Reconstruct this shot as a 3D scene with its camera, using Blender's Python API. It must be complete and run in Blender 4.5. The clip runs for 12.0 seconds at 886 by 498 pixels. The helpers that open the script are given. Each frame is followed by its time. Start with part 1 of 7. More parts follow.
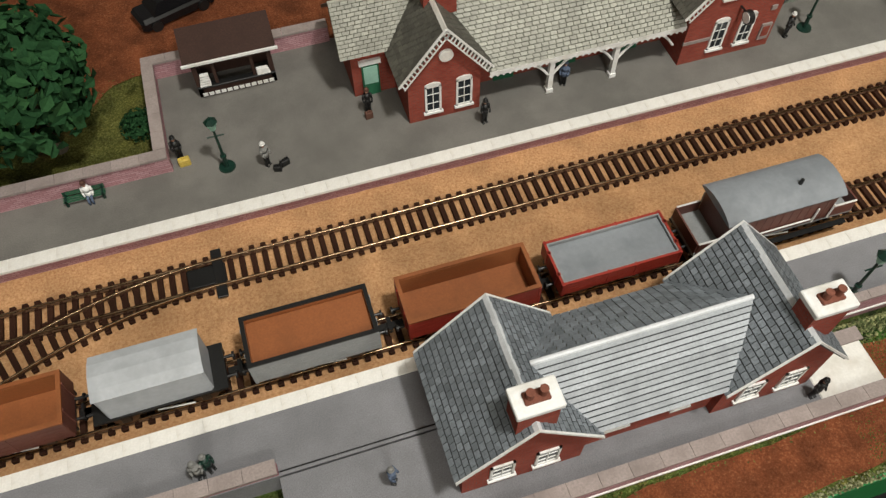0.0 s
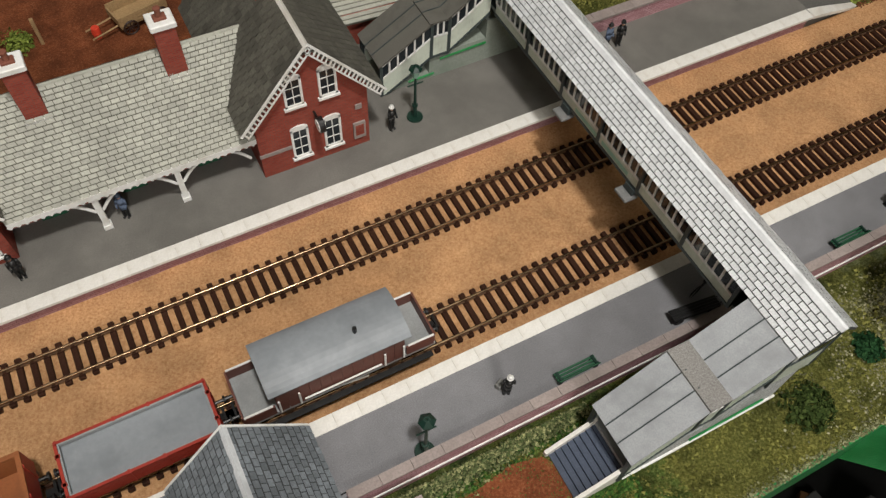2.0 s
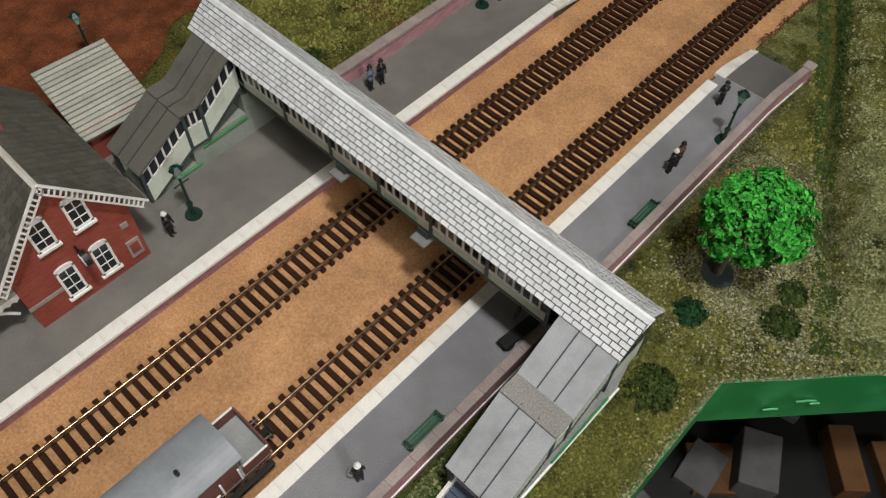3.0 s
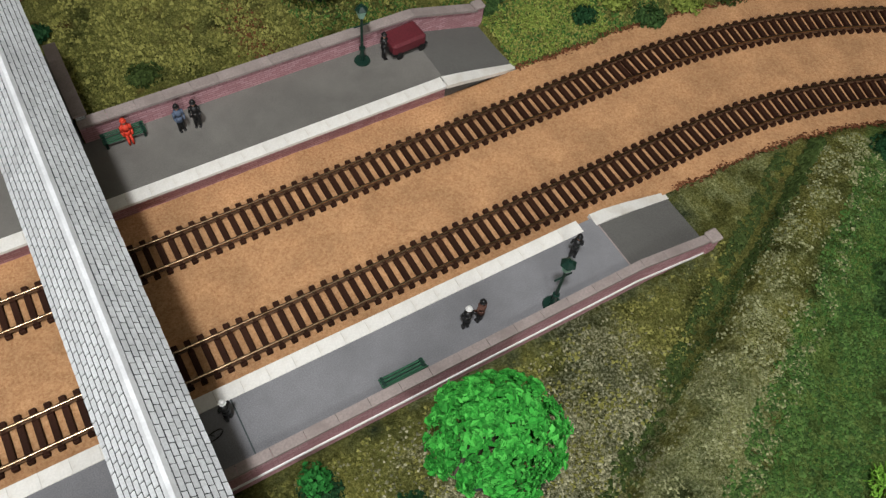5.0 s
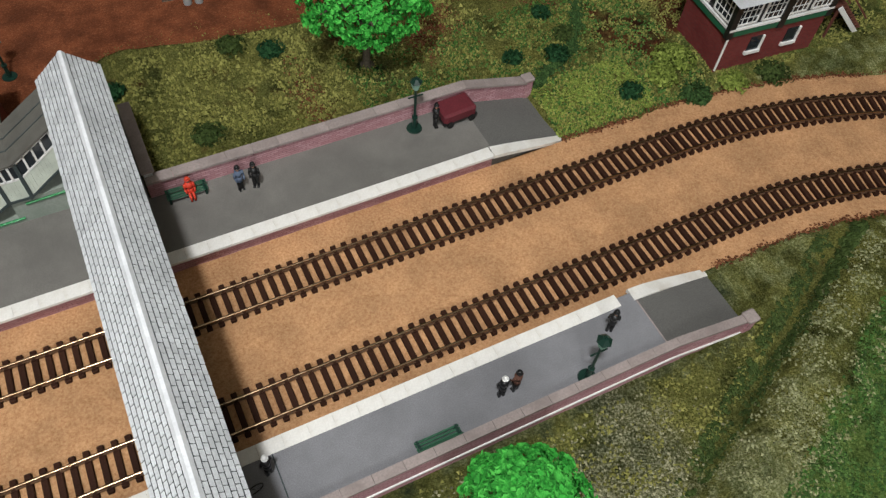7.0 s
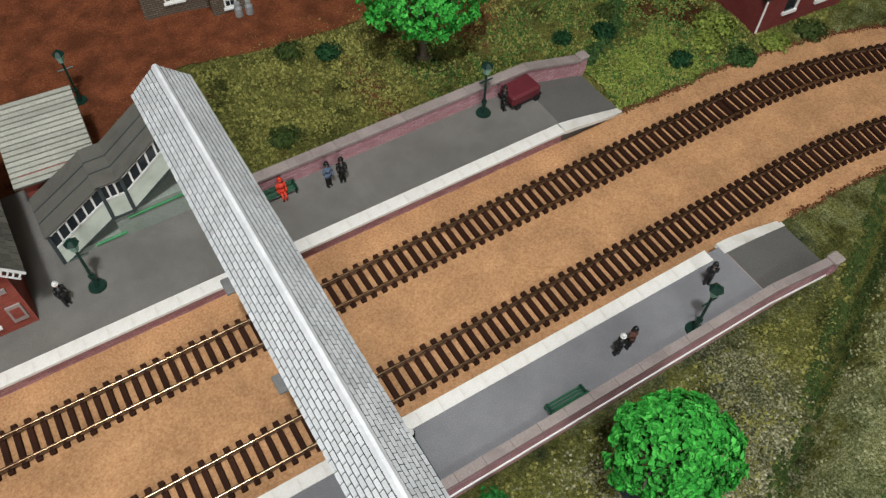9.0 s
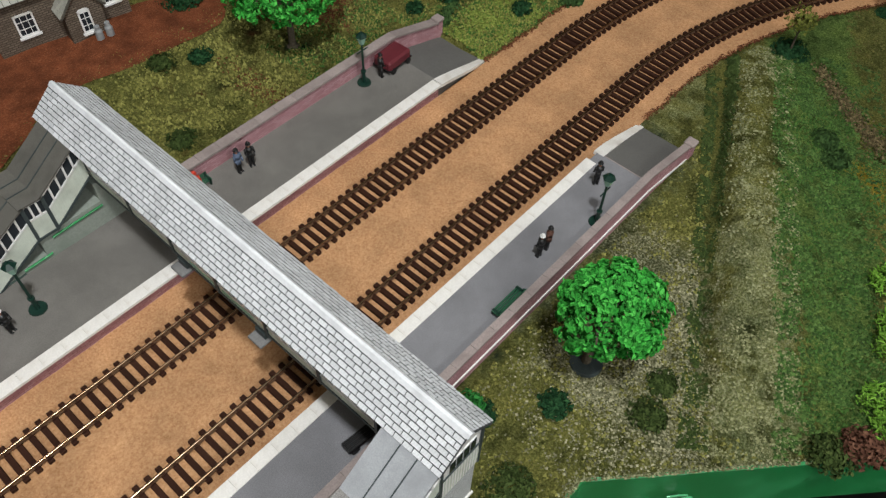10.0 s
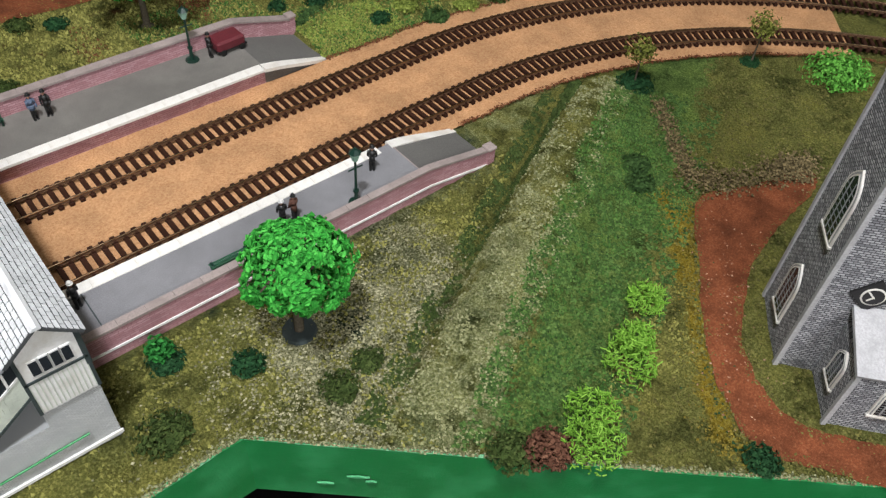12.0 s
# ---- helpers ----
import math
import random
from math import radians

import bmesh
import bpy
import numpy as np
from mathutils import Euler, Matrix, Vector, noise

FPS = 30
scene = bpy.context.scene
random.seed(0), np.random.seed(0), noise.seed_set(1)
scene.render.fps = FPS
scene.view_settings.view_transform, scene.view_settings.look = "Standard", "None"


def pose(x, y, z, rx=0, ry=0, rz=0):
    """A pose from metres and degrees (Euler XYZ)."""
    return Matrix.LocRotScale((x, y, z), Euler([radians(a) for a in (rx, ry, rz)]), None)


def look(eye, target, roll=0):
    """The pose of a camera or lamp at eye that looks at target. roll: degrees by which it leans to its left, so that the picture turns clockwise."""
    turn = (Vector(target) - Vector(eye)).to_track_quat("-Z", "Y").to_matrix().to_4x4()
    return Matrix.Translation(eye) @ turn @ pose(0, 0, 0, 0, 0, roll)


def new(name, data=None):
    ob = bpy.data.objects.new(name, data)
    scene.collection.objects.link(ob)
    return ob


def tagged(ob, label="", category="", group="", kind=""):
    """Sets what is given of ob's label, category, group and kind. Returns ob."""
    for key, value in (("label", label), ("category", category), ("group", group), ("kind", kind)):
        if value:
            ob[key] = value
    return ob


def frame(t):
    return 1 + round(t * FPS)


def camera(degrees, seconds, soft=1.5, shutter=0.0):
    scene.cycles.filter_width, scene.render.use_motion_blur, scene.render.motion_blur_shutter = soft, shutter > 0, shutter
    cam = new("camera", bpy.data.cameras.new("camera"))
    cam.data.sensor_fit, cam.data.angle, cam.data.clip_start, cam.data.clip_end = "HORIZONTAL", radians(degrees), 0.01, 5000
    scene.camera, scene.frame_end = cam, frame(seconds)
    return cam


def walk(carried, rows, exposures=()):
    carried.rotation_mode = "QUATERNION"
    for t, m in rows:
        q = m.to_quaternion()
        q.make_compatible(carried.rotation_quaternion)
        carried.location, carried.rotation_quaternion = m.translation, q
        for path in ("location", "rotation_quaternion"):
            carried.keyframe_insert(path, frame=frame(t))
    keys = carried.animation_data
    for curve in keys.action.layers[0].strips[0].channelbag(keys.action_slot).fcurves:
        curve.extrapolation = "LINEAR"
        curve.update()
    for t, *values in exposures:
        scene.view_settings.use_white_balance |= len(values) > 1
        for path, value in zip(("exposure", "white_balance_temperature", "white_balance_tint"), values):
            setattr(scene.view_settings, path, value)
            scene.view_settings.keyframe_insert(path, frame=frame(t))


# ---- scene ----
# PATH-BEGIN
LENS = 59.5
PATH = [
    (0.0, -0.4169, -0.1898, 0.3781, -0.3473, 0.0422, -0.0011, -0.97),
    (0.5, -0.3167, -0.1995, 0.3727, -0.2586, 0.0428, -0.0020, 0.86),
    (1.0, -0.2629, -0.1997, 0.3729, -0.1967, 0.0396, -0.0025, 2.00),
    (1.5, -0.2247, -0.1888, 0.3676, -0.1355, 0.0411, -0.0089, 4.54),
    (2.0, -0.2087, -0.1612, 0.3700, -0.0829, 0.0472, -0.0085, 4.40),
    (2.5, -0.1958, -0.1535, 0.3716, -0.0191, 0.0195, -0.0043, 5.47),
    (3.0, -0.1637, -0.1557, 0.3722, 0.0271, 0.0139, 0.0017, 2.00),
    (3.5, -0.0615, -0.1601, 0.3619, 0.1233, 0.0212, -0.0061, 1.12),
    (3.7, -0.0030, -0.1631, 0.3603, 0.1711, 0.0251, -0.0095, 0.37),
    (5.3, 0.0420, -0.1830, 0.3540, 0.6770, 0.6850, -1.3320, 8.90),
    (5.5, 0.0420, -0.1830, 0.3580, 0.6890, 0.7250, -1.3020, 8.70),
    (6.0, 0.0370, -0.1810, 0.3650, 0.6820, 0.8420, -1.2280, 6.40),
    (6.5, 0.0380, -0.1790, 0.3690, 0.6210, 0.7750, -1.2890, 6.80),
    (6.7, 0.0420, -0.1780, 0.3720, 0.6390, 0.8140, -1.2590, 5.90),
    (8.3, 0.0260, -0.1770, 0.3770, 0.5710, 0.8210, -1.2690, 4.40),
    (8.5, 0.0090, -0.1770, 0.3770, 0.5860, 0.8580, -1.2330, 2.70),
    (9.0, -0.0250, -0.1660, 0.3730, 0.6120, 0.8210, -1.2460, 1.80),
    (9.5, -0.0710, -0.1740, 0.3720, 0.7560, 0.6570, -1.2480, 3.00),
    (10.0, -0.0940, -0.1860, 0.3780, 0.8500, 0.5930, -1.2040, 3.00),
    (10.5, -0.1050, -0.1890, 0.3750, 0.8610, 0.6410, -1.1680, 1.90),
    (11.0, -0.0760, -0.2370, 0.3610, 0.9870, 0.6070, -1.1080, 1.70),
    (11.5, -0.0170, -0.3130, 0.3400, 1.0540, 0.5470, -1.1140, 3.90),
    (12.0, 0.0090, -0.3510, 0.3420, 0.9530, 0.6490, -1.1110, 4.80),
]
# PATH-END
cam = camera(LENS, 12.0, soft=1.35)
walk(cam, [(t, look((x, y, z), (a, b, c), r)) for t, x, y, z, a, b, c, r in PATH], exposures=[(0.0, -0.18, 6700, 8), (1.5, -0.22, 6700, 9), (2.5, -0.3, 6500, 11), (3.5, -0.27, 6450, 10), (5.5, -0.09, 6150, 10), (8.5, -0.11, 6150, 9), (10.5, -0.2, 6150, 10), (11.0, -0.37, 6200, 11), (11.5, -0.25, 6200, 12), (12.0, 0.3, 6100, 12)])

# ---------------------------------------------------------------- light
world = bpy.data.worlds.new("room_air")
scene.world = world
world.use_nodes = True
world.node_tree.nodes["Background"].inputs[0].default_value = (0.9, 0.85, 0.8, 1)
world.node_tree.nodes["Background"].inputs[1].default_value = 0.008


# First bulb is the room lamp; second is an added fill for front faces.
for place, power in (((-0.15, -0.36, 1.2), 51.0), ((-0.4, -1.6, 1.2), 47.0)):
    bulb = bpy.data.lights.new("key_or_fill_lamp", "POINT")
    bulb.energy, bulb.shadow_soft_size, bulb.color = power, 0.05 if power > 50 else 0.16, (1.0, 0.985, 0.96)
    lamp = new("key_or_fill_lamp", bulb)
    lamp.matrix_world = pose(*place)

# ---------------------------------------------------------------- materials
MM = 0.001


def ramp_of(nt, fac, stops):
    node = nt.nodes.new("ShaderNodeValToRGB")
    els = node.color_ramp.elements
    while len(els) < len(stops):
        els.new(0.5)
    for el, (p, c) in zip(els, stops):
        el.position, el.color = p, (*c, 1)
    nt.links.new(fac, node.inputs[0])
    return node.outputs[0]


def noise_of(nt, coord, scale, detail=4, rough=0.6):
    n = nt.nodes.new("ShaderNodeTexNoise")
    n.inputs["Scale"].default_value, n.inputs["Detail"].default_value, n.inputs["Roughness"].default_value = scale, detail, rough
    nt.links.new(coord, n.inputs["Vector"])
    return n.outputs[0]


def mix_of(nt, fac, a, b, mode="MIX"):
    m = nt.nodes.new("ShaderNodeMix")
    m.data_type, m.blend_type = "RGBA", mode
    for sock, val in ((m.inputs[0], fac), (m.inputs[6], a), (m.inputs[7], b)):
        if isinstance(val, (int, float)):
            sock.default_value = val
        elif isinstance(val, tuple):
            sock.default_value = (*val, 1)
        else:
            nt.links.new(val, sock)
    return m.outputs[2]


def math_of(nt, op, a, b):
    m = nt.nodes.new("ShaderNodeMath")
    m.operation = op
    for sock, val in ((m.inputs[0], a), (m.inputs[1], b)):
        if isinstance(val, (int, float)):
            sock.default_value = val
        else:
            nt.links.new(val, sock)
    return m.outputs[0]


def basis(name):
    m = bpy.data.materials.new(name)
    m.use_nodes = True
    nt = m.node_tree
    bsdf = nt.nodes["Principled BSDF"]
    tc = nt.nodes.new("ShaderNodeTexCoord")
    return m, nt, bsdf, tc.outputs["Object"]


def bump_to(nt, bsdf, height, strength, dist):
    b = nt.nodes.new("ShaderNodeBump")
    b.inputs["Strength"].default_value, b.inputs["Distance"].default_value = strength, dist
    nt.links.new(height, b.inputs["Height"])
    nt.links.new(b.outputs[0], bsdf.inputs["Normal"])


def paint(name, col, rough=0.5, metal=0.0, vary=0.18, grain=900, stain=60, bump=0.15, dirt_or_gloss=None, island=0.0, each=0.0):
    """A worn painted or plain surface: grain and stains at two sizes."""
    m, nt, bsdf, co = basis(name)
    dark = tuple(c * (1 - vary) for c in col)
    lite = tuple(min(1, c * (1 + vary)) for c in col)
    fine = noise_of(nt, co, grain)
    broad = noise_of(nt, co, stain, 3)
    c = ramp_of(nt, fine, [(0.3, dark), (0.7, lite)])
    c = mix_of(nt, ramp_of(nt, broad, [(0.45, (0, 0, 0)), (0.75, (1, 1, 1))]), c, dirt_or_gloss or tuple(v * 0.75 for v in col))
    if island or each:
        src = nt.nodes.new("ShaderNodeNewGeometry").outputs["Random Per Island"] if island else nt.nodes.new("ShaderNodeObjectInfo").outputs["Random"]
        amt = island or each
        c = mix_of(nt, 1.0, c, ramp_of(nt, src, [(0.0, (1 - amt,) * 3), (1.0, (1.0, 1.0, 1.0))]), "MULTIPLY")
    nt.links.new(c, bsdf.inputs["Base Color"])
    bsdf.inputs["Roughness"].default_value, bsdf.inputs["Metallic"].default_value = rough, metal
    bsdf.inputs["Specular IOR Level"].default_value = 0.12 if rough >= 0.7 else 0.4
    if bump:
        bump_to(nt, bsdf, fine, bump, 0.0006)
    return m


def brickwork(name, brick, brick2, mortar, bw=3.2, bh=1.15, gap=0.16, rough=0.75):
    m, nt, bsdf, co = basis(name)
    sep = nt.nodes.new("ShaderNodeSeparateXYZ")
    nt.links.new(co, sep.inputs[0])
    com = nt.nodes.new("ShaderNodeCombineXYZ")
    nt.links.new(math_of(nt, "ADD", sep.outputs[0], sep.outputs[1]), com.inputs[0])
    nt.links.new(sep.outputs[2], com.inputs[1])
    b = nt.nodes.new("ShaderNodeTexBrick")
    b.inputs["Scale"].default_value = 1000
    b.inputs["Brick Width"].default_value, b.inputs["Row Height"].default_value, b.inputs["Mortar Size"].default_value = bw, bh, gap
    b.inputs["Color1"].default_value, b.inputs["Color2"].default_value, b.inputs["Mortar"].default_value = (*brick, 1), (*brick2, 1), (*mortar, 1)
    nt.links.new(com.outputs[0], b.inputs["Vector"])
    c = mix_of(nt, ramp_of(nt, noise_of(nt, co, 55, 4), [(0.4, (0, 0, 0)), (0.8, (0.55, 0.55, 0.55))]), b.outputs[0], tuple(v * 0.6 for v in brick))
    nt.links.new(c, bsdf.inputs["Base Color"])
    bsdf.inputs["Roughness"].default_value = rough
    bsdf.inputs["Specular IOR Level"].default_value = 0.15
    inv = math_of(nt, "SUBTRACT", 1.0, b.outputs[1])
    bump_to(nt, bsdf, inv, 0.5, 0.0004)
    return m


def ground_mat():
    m, nt, bsdf, co = basis("scenic_grass")
    att = nt.nodes.new("ShaderNodeAttribute")
    att.attribute_name = "tone"
    sep = nt.nodes.new("ShaderNodeSeparateColor")
    nt.links.new(att.outputs["Color"], sep.inputs[0])
    fine, mid, broad = noise_of(nt, co, 700, 5, 0.75), noise_of(nt, co, 130, 4), noise_of(nt, co, 22, 3)
    olive = ramp_of(nt, fine, [(0.28, (0.045, 0.046, 0.013)), (0.5, (0.15, 0.152, 0.038)), (0.72, (0.36, 0.35, 0.12))])
    lush = ramp_of(nt, fine, [(0.28, (0.025, 0.05, 0.010)), (0.5, (0.115, 0.18, 0.042)), (0.70, (0.31, 0.40, 0.13))])
    straw = ramp_of(nt, fine, [(0.30, (0.045, 0.055, 0.016)), (0.5, (0.225, 0.24, 0.095)), (0.68, (0.58, 0.58, 0.35))])
    soil = ramp_of(nt, fine, [(0.3, (0.05, 0.018, 0.008)), (0.7, (0.14, 0.05, 0.02))])
    att2 = nt.nodes.new("ShaderNodeAttribute")
    att2.attribute_name = "growth"
    sep2 = nt.nodes.new("ShaderNodeSeparateColor")
    nt.links.new(att2.outputs["Color"], sep2.inputs[0])
    clump = noise_of(nt, co, 55, 5, 0.7)
    chips = ramp_of(nt, fine, [(0.34, (0.03, 0.033, 0.013)), (0.49, (0.13, 0.132, 0.055)), (0.64, (0.56, 0.54, 0.37))])
    moss = ramp_of(nt, fine, [(0.3, (0.09, 0.06, 0.006)), (0.5, (0.24, 0.17, 0.015)), (0.7, (0.42, 0.33, 0.05))])
    # Dark ramp paints shade under trees and beside walls into the ground colour.
    shade_tint = ramp_of(nt, fine, [(0.3, (0.006, 0.012, 0.008)), (0.7, (0.035, 0.055, 0.03))])

    def spread(chan, noise_, amt, lo, hi):
        v = math_of(nt, "ADD", chan, math_of(nt, "MULTIPLY", math_of(nt, "SUBTRACT", noise_, 0.5), amt))
        return ramp_of(nt, v, [(lo, (0, 0, 0)), (hi, (1, 1, 1))])

    shift = math_of(nt, "ADD", sep.outputs[0], math_of(nt, "MULTIPLY", math_of(nt, "SUBTRACT", mid, 0.5), 1.1))
    c = mix_of(nt, ramp_of(nt, shift, [(0.35, (0, 0, 0)), (0.7, (1, 1, 1))]), olive, lush)
    dry = math_of(nt, "ADD", sep.outputs[1], math_of(nt, "MULTIPLY", math_of(nt, "SUBTRACT", math_of(nt, "MULTIPLY", math_of(nt, "ADD", mid, clump), 0.5), 0.5), 2.6))
    c = mix_of(nt, ramp_of(nt, dry, [(0.4, (0, 0, 0)), (0.8, (1, 1, 1))]), c, straw)
    bare = math_of(nt, "ADD", sep.outputs[2], math_of(nt, "MULTIPLY", math_of(nt, "SUBTRACT", broad, 0.5), 1.5))
    c = mix_of(nt, ramp_of(nt, bare, [(0.42, (0, 0, 0)), (0.62, (1, 1, 1))]), c, soil)
    c = mix_of(nt, spread(sep2.outputs[0], clump, 1.1, 0.4, 0.7), c, chips)
    c = mix_of(nt, spread(sep2.outputs[1], clump, 1.0, 0.4, 0.7), c, moss)
    c = mix_of(nt, spread(sep2.outputs[2], clump, 1.5, 0.45, 0.85), c, shade_tint)
    c = mix_of(nt, 1.0, c, ramp_of(nt, clump, [(0.32, (0.27, 0.31, 0.27)), (0.48, (0.92, 0.94, 0.92)), (0.70, (1.25, 1.25, 1.18))]), "MULTIPLY")
    c = mix_of(nt, 1.0, c, ramp_of(nt, noise_of(nt, co, 30, 4, 0.6), [(0.36, (0.60, 0.64, 0.62)), (0.5, (1.0, 1.0, 1.0)), (0.66, (1.12, 1.08, 1.0))]), "MULTIPLY")
    nt.links.new(c, bsdf.inputs["Base Color"])
    bsdf.inputs["Roughness"].default_value = 0.95
    bsdf.inputs["Specular IOR Level"].default_value = 0.1
    bump_to(nt, bsdf, fine, 1.0, 0.003)
    return m


def speckle(name, stops, scale=1100, rough=0.9, broad=18, amount=0.3, bump=0.6, dist=0.0008):
    m, nt, bsdf, co = basis(name)
    fine = noise_of(nt, co, scale, 5, 0.75)
    c = ramp_of(nt, fine, stops)
    b = ramp_of(nt, noise_of(nt, co, broad, 4), [(0.35, (1 - amount,) * 3), (0.7, (1, 1, 1))])
    c = mix_of(nt, 1.0, c, b, "MULTIPLY")
    nt.links.new(c, bsdf.inputs["Base Color"])
    bsdf.inputs["Roughness"].default_value = rough
    bsdf.inputs["Specular IOR Level"].default_value = 0.15
    bump_to(nt, bsdf, fine, bump, dist)
    return m


M_GRASS = ground_mat()
M_BALLAST = speckle("sandy_cork_ballast", [(0.3, (0.37, 0.175, 0.072)), (0.5, (0.55, 0.303, 0.146)), (0.7, (0.70, 0.425, 0.218))], 700, amount=0.3, broad=38)
M_SOIL = speckle("red_brown_earth", [(0.3, (0.13, 0.036, 0.014)), (0.55, (0.24, 0.075, 0.030)), (0.75, (0.40, 0.18, 0.09))], 800, amount=0.55, broad=55)
M_TARMAC = speckle("grey_platform_card", [(0.3, (0.165, 0.165, 0.172)), (0.5, (0.225, 0.225, 0.236)), (0.7, (0.29, 0.29, 0.305))], 1600, amount=0.24, broad=34, bump=0.2, dist=0.0003)
M_TARMACFAR = speckle("olive_grey_platform_card", [(0.3, (0.13, 0.123, 0.110)), (0.5, (0.185, 0.176, 0.160)), (0.7, (0.245, 0.234, 0.215))], 1600, amount=0.26, broad=34, bump=0.2, dist=0.0003)
M_TARMAC2 = speckle("dark_grey_ramp_card", [(0.3, (0.095, 0.092, 0.086)), (0.5, (0.135, 0.131, 0.122)), (0.7, (0.18, 0.175, 0.163))], 1600, amount=0.14, broad=25, bump=0.2, dist=0.0003)
M_COPING = paint("white_coping", (0.78, 0.76, 0.71), 0.55, vary=0.07, stain=70, dirt_or_gloss=(0.60, 0.56, 0.49), each=0.06)
M_STONECAP = paint("pale_wall_coping", (0.34, 0.285, 0.265), 0.7, vary=0.15, each=0.15)
M_REDBRICK = brickwork("red_brick", (0.27, 0.045, 0.030), (0.35, 0.075, 0.05), (0.20, 0.09, 0.07))
M_PLATBRICK = brickwork("mauve_platform_brick", (0.40, 0.205, 0.225), (0.52, 0.31, 0.33), (0.27, 0.14, 0.15), 5.0, 1.6)
M_STONE = brickwork("grey_rubble_stone", (0.20, 0.205, 0.22), (0.56, 0.565, 0.58), (0.06, 0.06, 0.065), 3.2, 1.5, 0.26)
M_COTTAGE = brickwork("brown_rubble_stone", (0.13, 0.10, 0.075), (0.20, 0.16, 0.12), (0.07, 0.055, 0.04), 4.2, 1.8, 0.3)
M_SLEEPER = paint("brown_black_sleeper", (0.040, 0.016, 0.009), 0.7, vary=0.3, each=0.25)
M_RAIL = paint("brown_rail_side", (0.115, 0.062, 0.032), 0.5, 0.2, vary=0.2)
M_RAILTOP = paint("polished_rail_top", (0.50, 0.36, 0.23), 0.24, 1.0, vary=0.2, stain=160, dirt_or_gloss=(0.22, 0.13, 0.07), bump=0.05)
M_SLATE = paint("grey_slate", (0.235, 0.265, 0.29), 0.55, vary=0.25, island=0.4, bump=0.25)
M_SLATEPALE = paint("pale_grey_tile", (0.56, 0.57, 0.58), 0.5, vary=0.14, island=0.3, bump=0.25)
M_SLATEGREEN = paint("greenish_grey_tile", (0.42, 0.42, 0.36), 0.6, vary=0.16, island=0.22, bump=0.25)
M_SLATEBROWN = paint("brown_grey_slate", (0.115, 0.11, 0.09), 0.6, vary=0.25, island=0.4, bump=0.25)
M_FELT = paint("grey_felt_roof", (0.36, 0.375, 0.39), 0.8, vary=0.12, grain=1500)
M_FELTDARK = paint("brown_felt_roof", (0.12, 0.115, 0.10), 0.8, vary=0.12, grain=1500)
M_WHITE = paint("white_paint", (0.79, 0.79, 0.77), 0.45, vary=0.06, stain=90, dirt_or_gloss=(0.62, 0.60, 0.54))
M_CREAM = paint("cream_green_panel", (0.60, 0.65, 0.56), 0.5, vary=0.06, stain=70)
M_DKGREEN = paint("dark_green_paint", (0.008, 0.032, 0.022), 0.35, vary=0.2)
M_TRIMGREY = paint("dark_grey_green_trim", (0.045, 0.06, 0.06), 0.5, vary=0.15)
M_GREENDOOR = paint("green_door_paint", (0.02, 0.12, 0.06), 0.45, vary=0.15)
M_PALEGREEN = paint("pale_green_blind", (0.30, 0.52, 0.42), 0.5, vary=0.08)
M_BLACK = paint("black_paint", (0.012, 0.012, 0.012), 0.4, vary=0.3)
M_COAL = paint("coal", (0.012, 0.012, 0.013), 0.35, vary=0.5, island=0.5)
M_GLASS = paint("dark_window_glass", (0.02, 0.025, 0.03), 0.08, vary=0.2, bump=0)
# Lighter second green paints glossy brush highlights into the fascia colour.
M_FASCIA = paint("bright_green_fascia_paint", (0.012, 0.19, 0.045), 0.28, vary=0.12, stain=38, dirt_or_gloss=(0.04, 0.30, 0.10), bump=0.5)
M_POT = paint("terracotta", (0.20, 0.075, 0.05), 0.7)
M_TOWERSTONE = brickwork("pale_grey_card_stone", (0.52, 0.54, 0.55), (0.68, 0.70, 0.70), (0.28, 0.29, 0.29), 2.6, 1.2, 0.16)


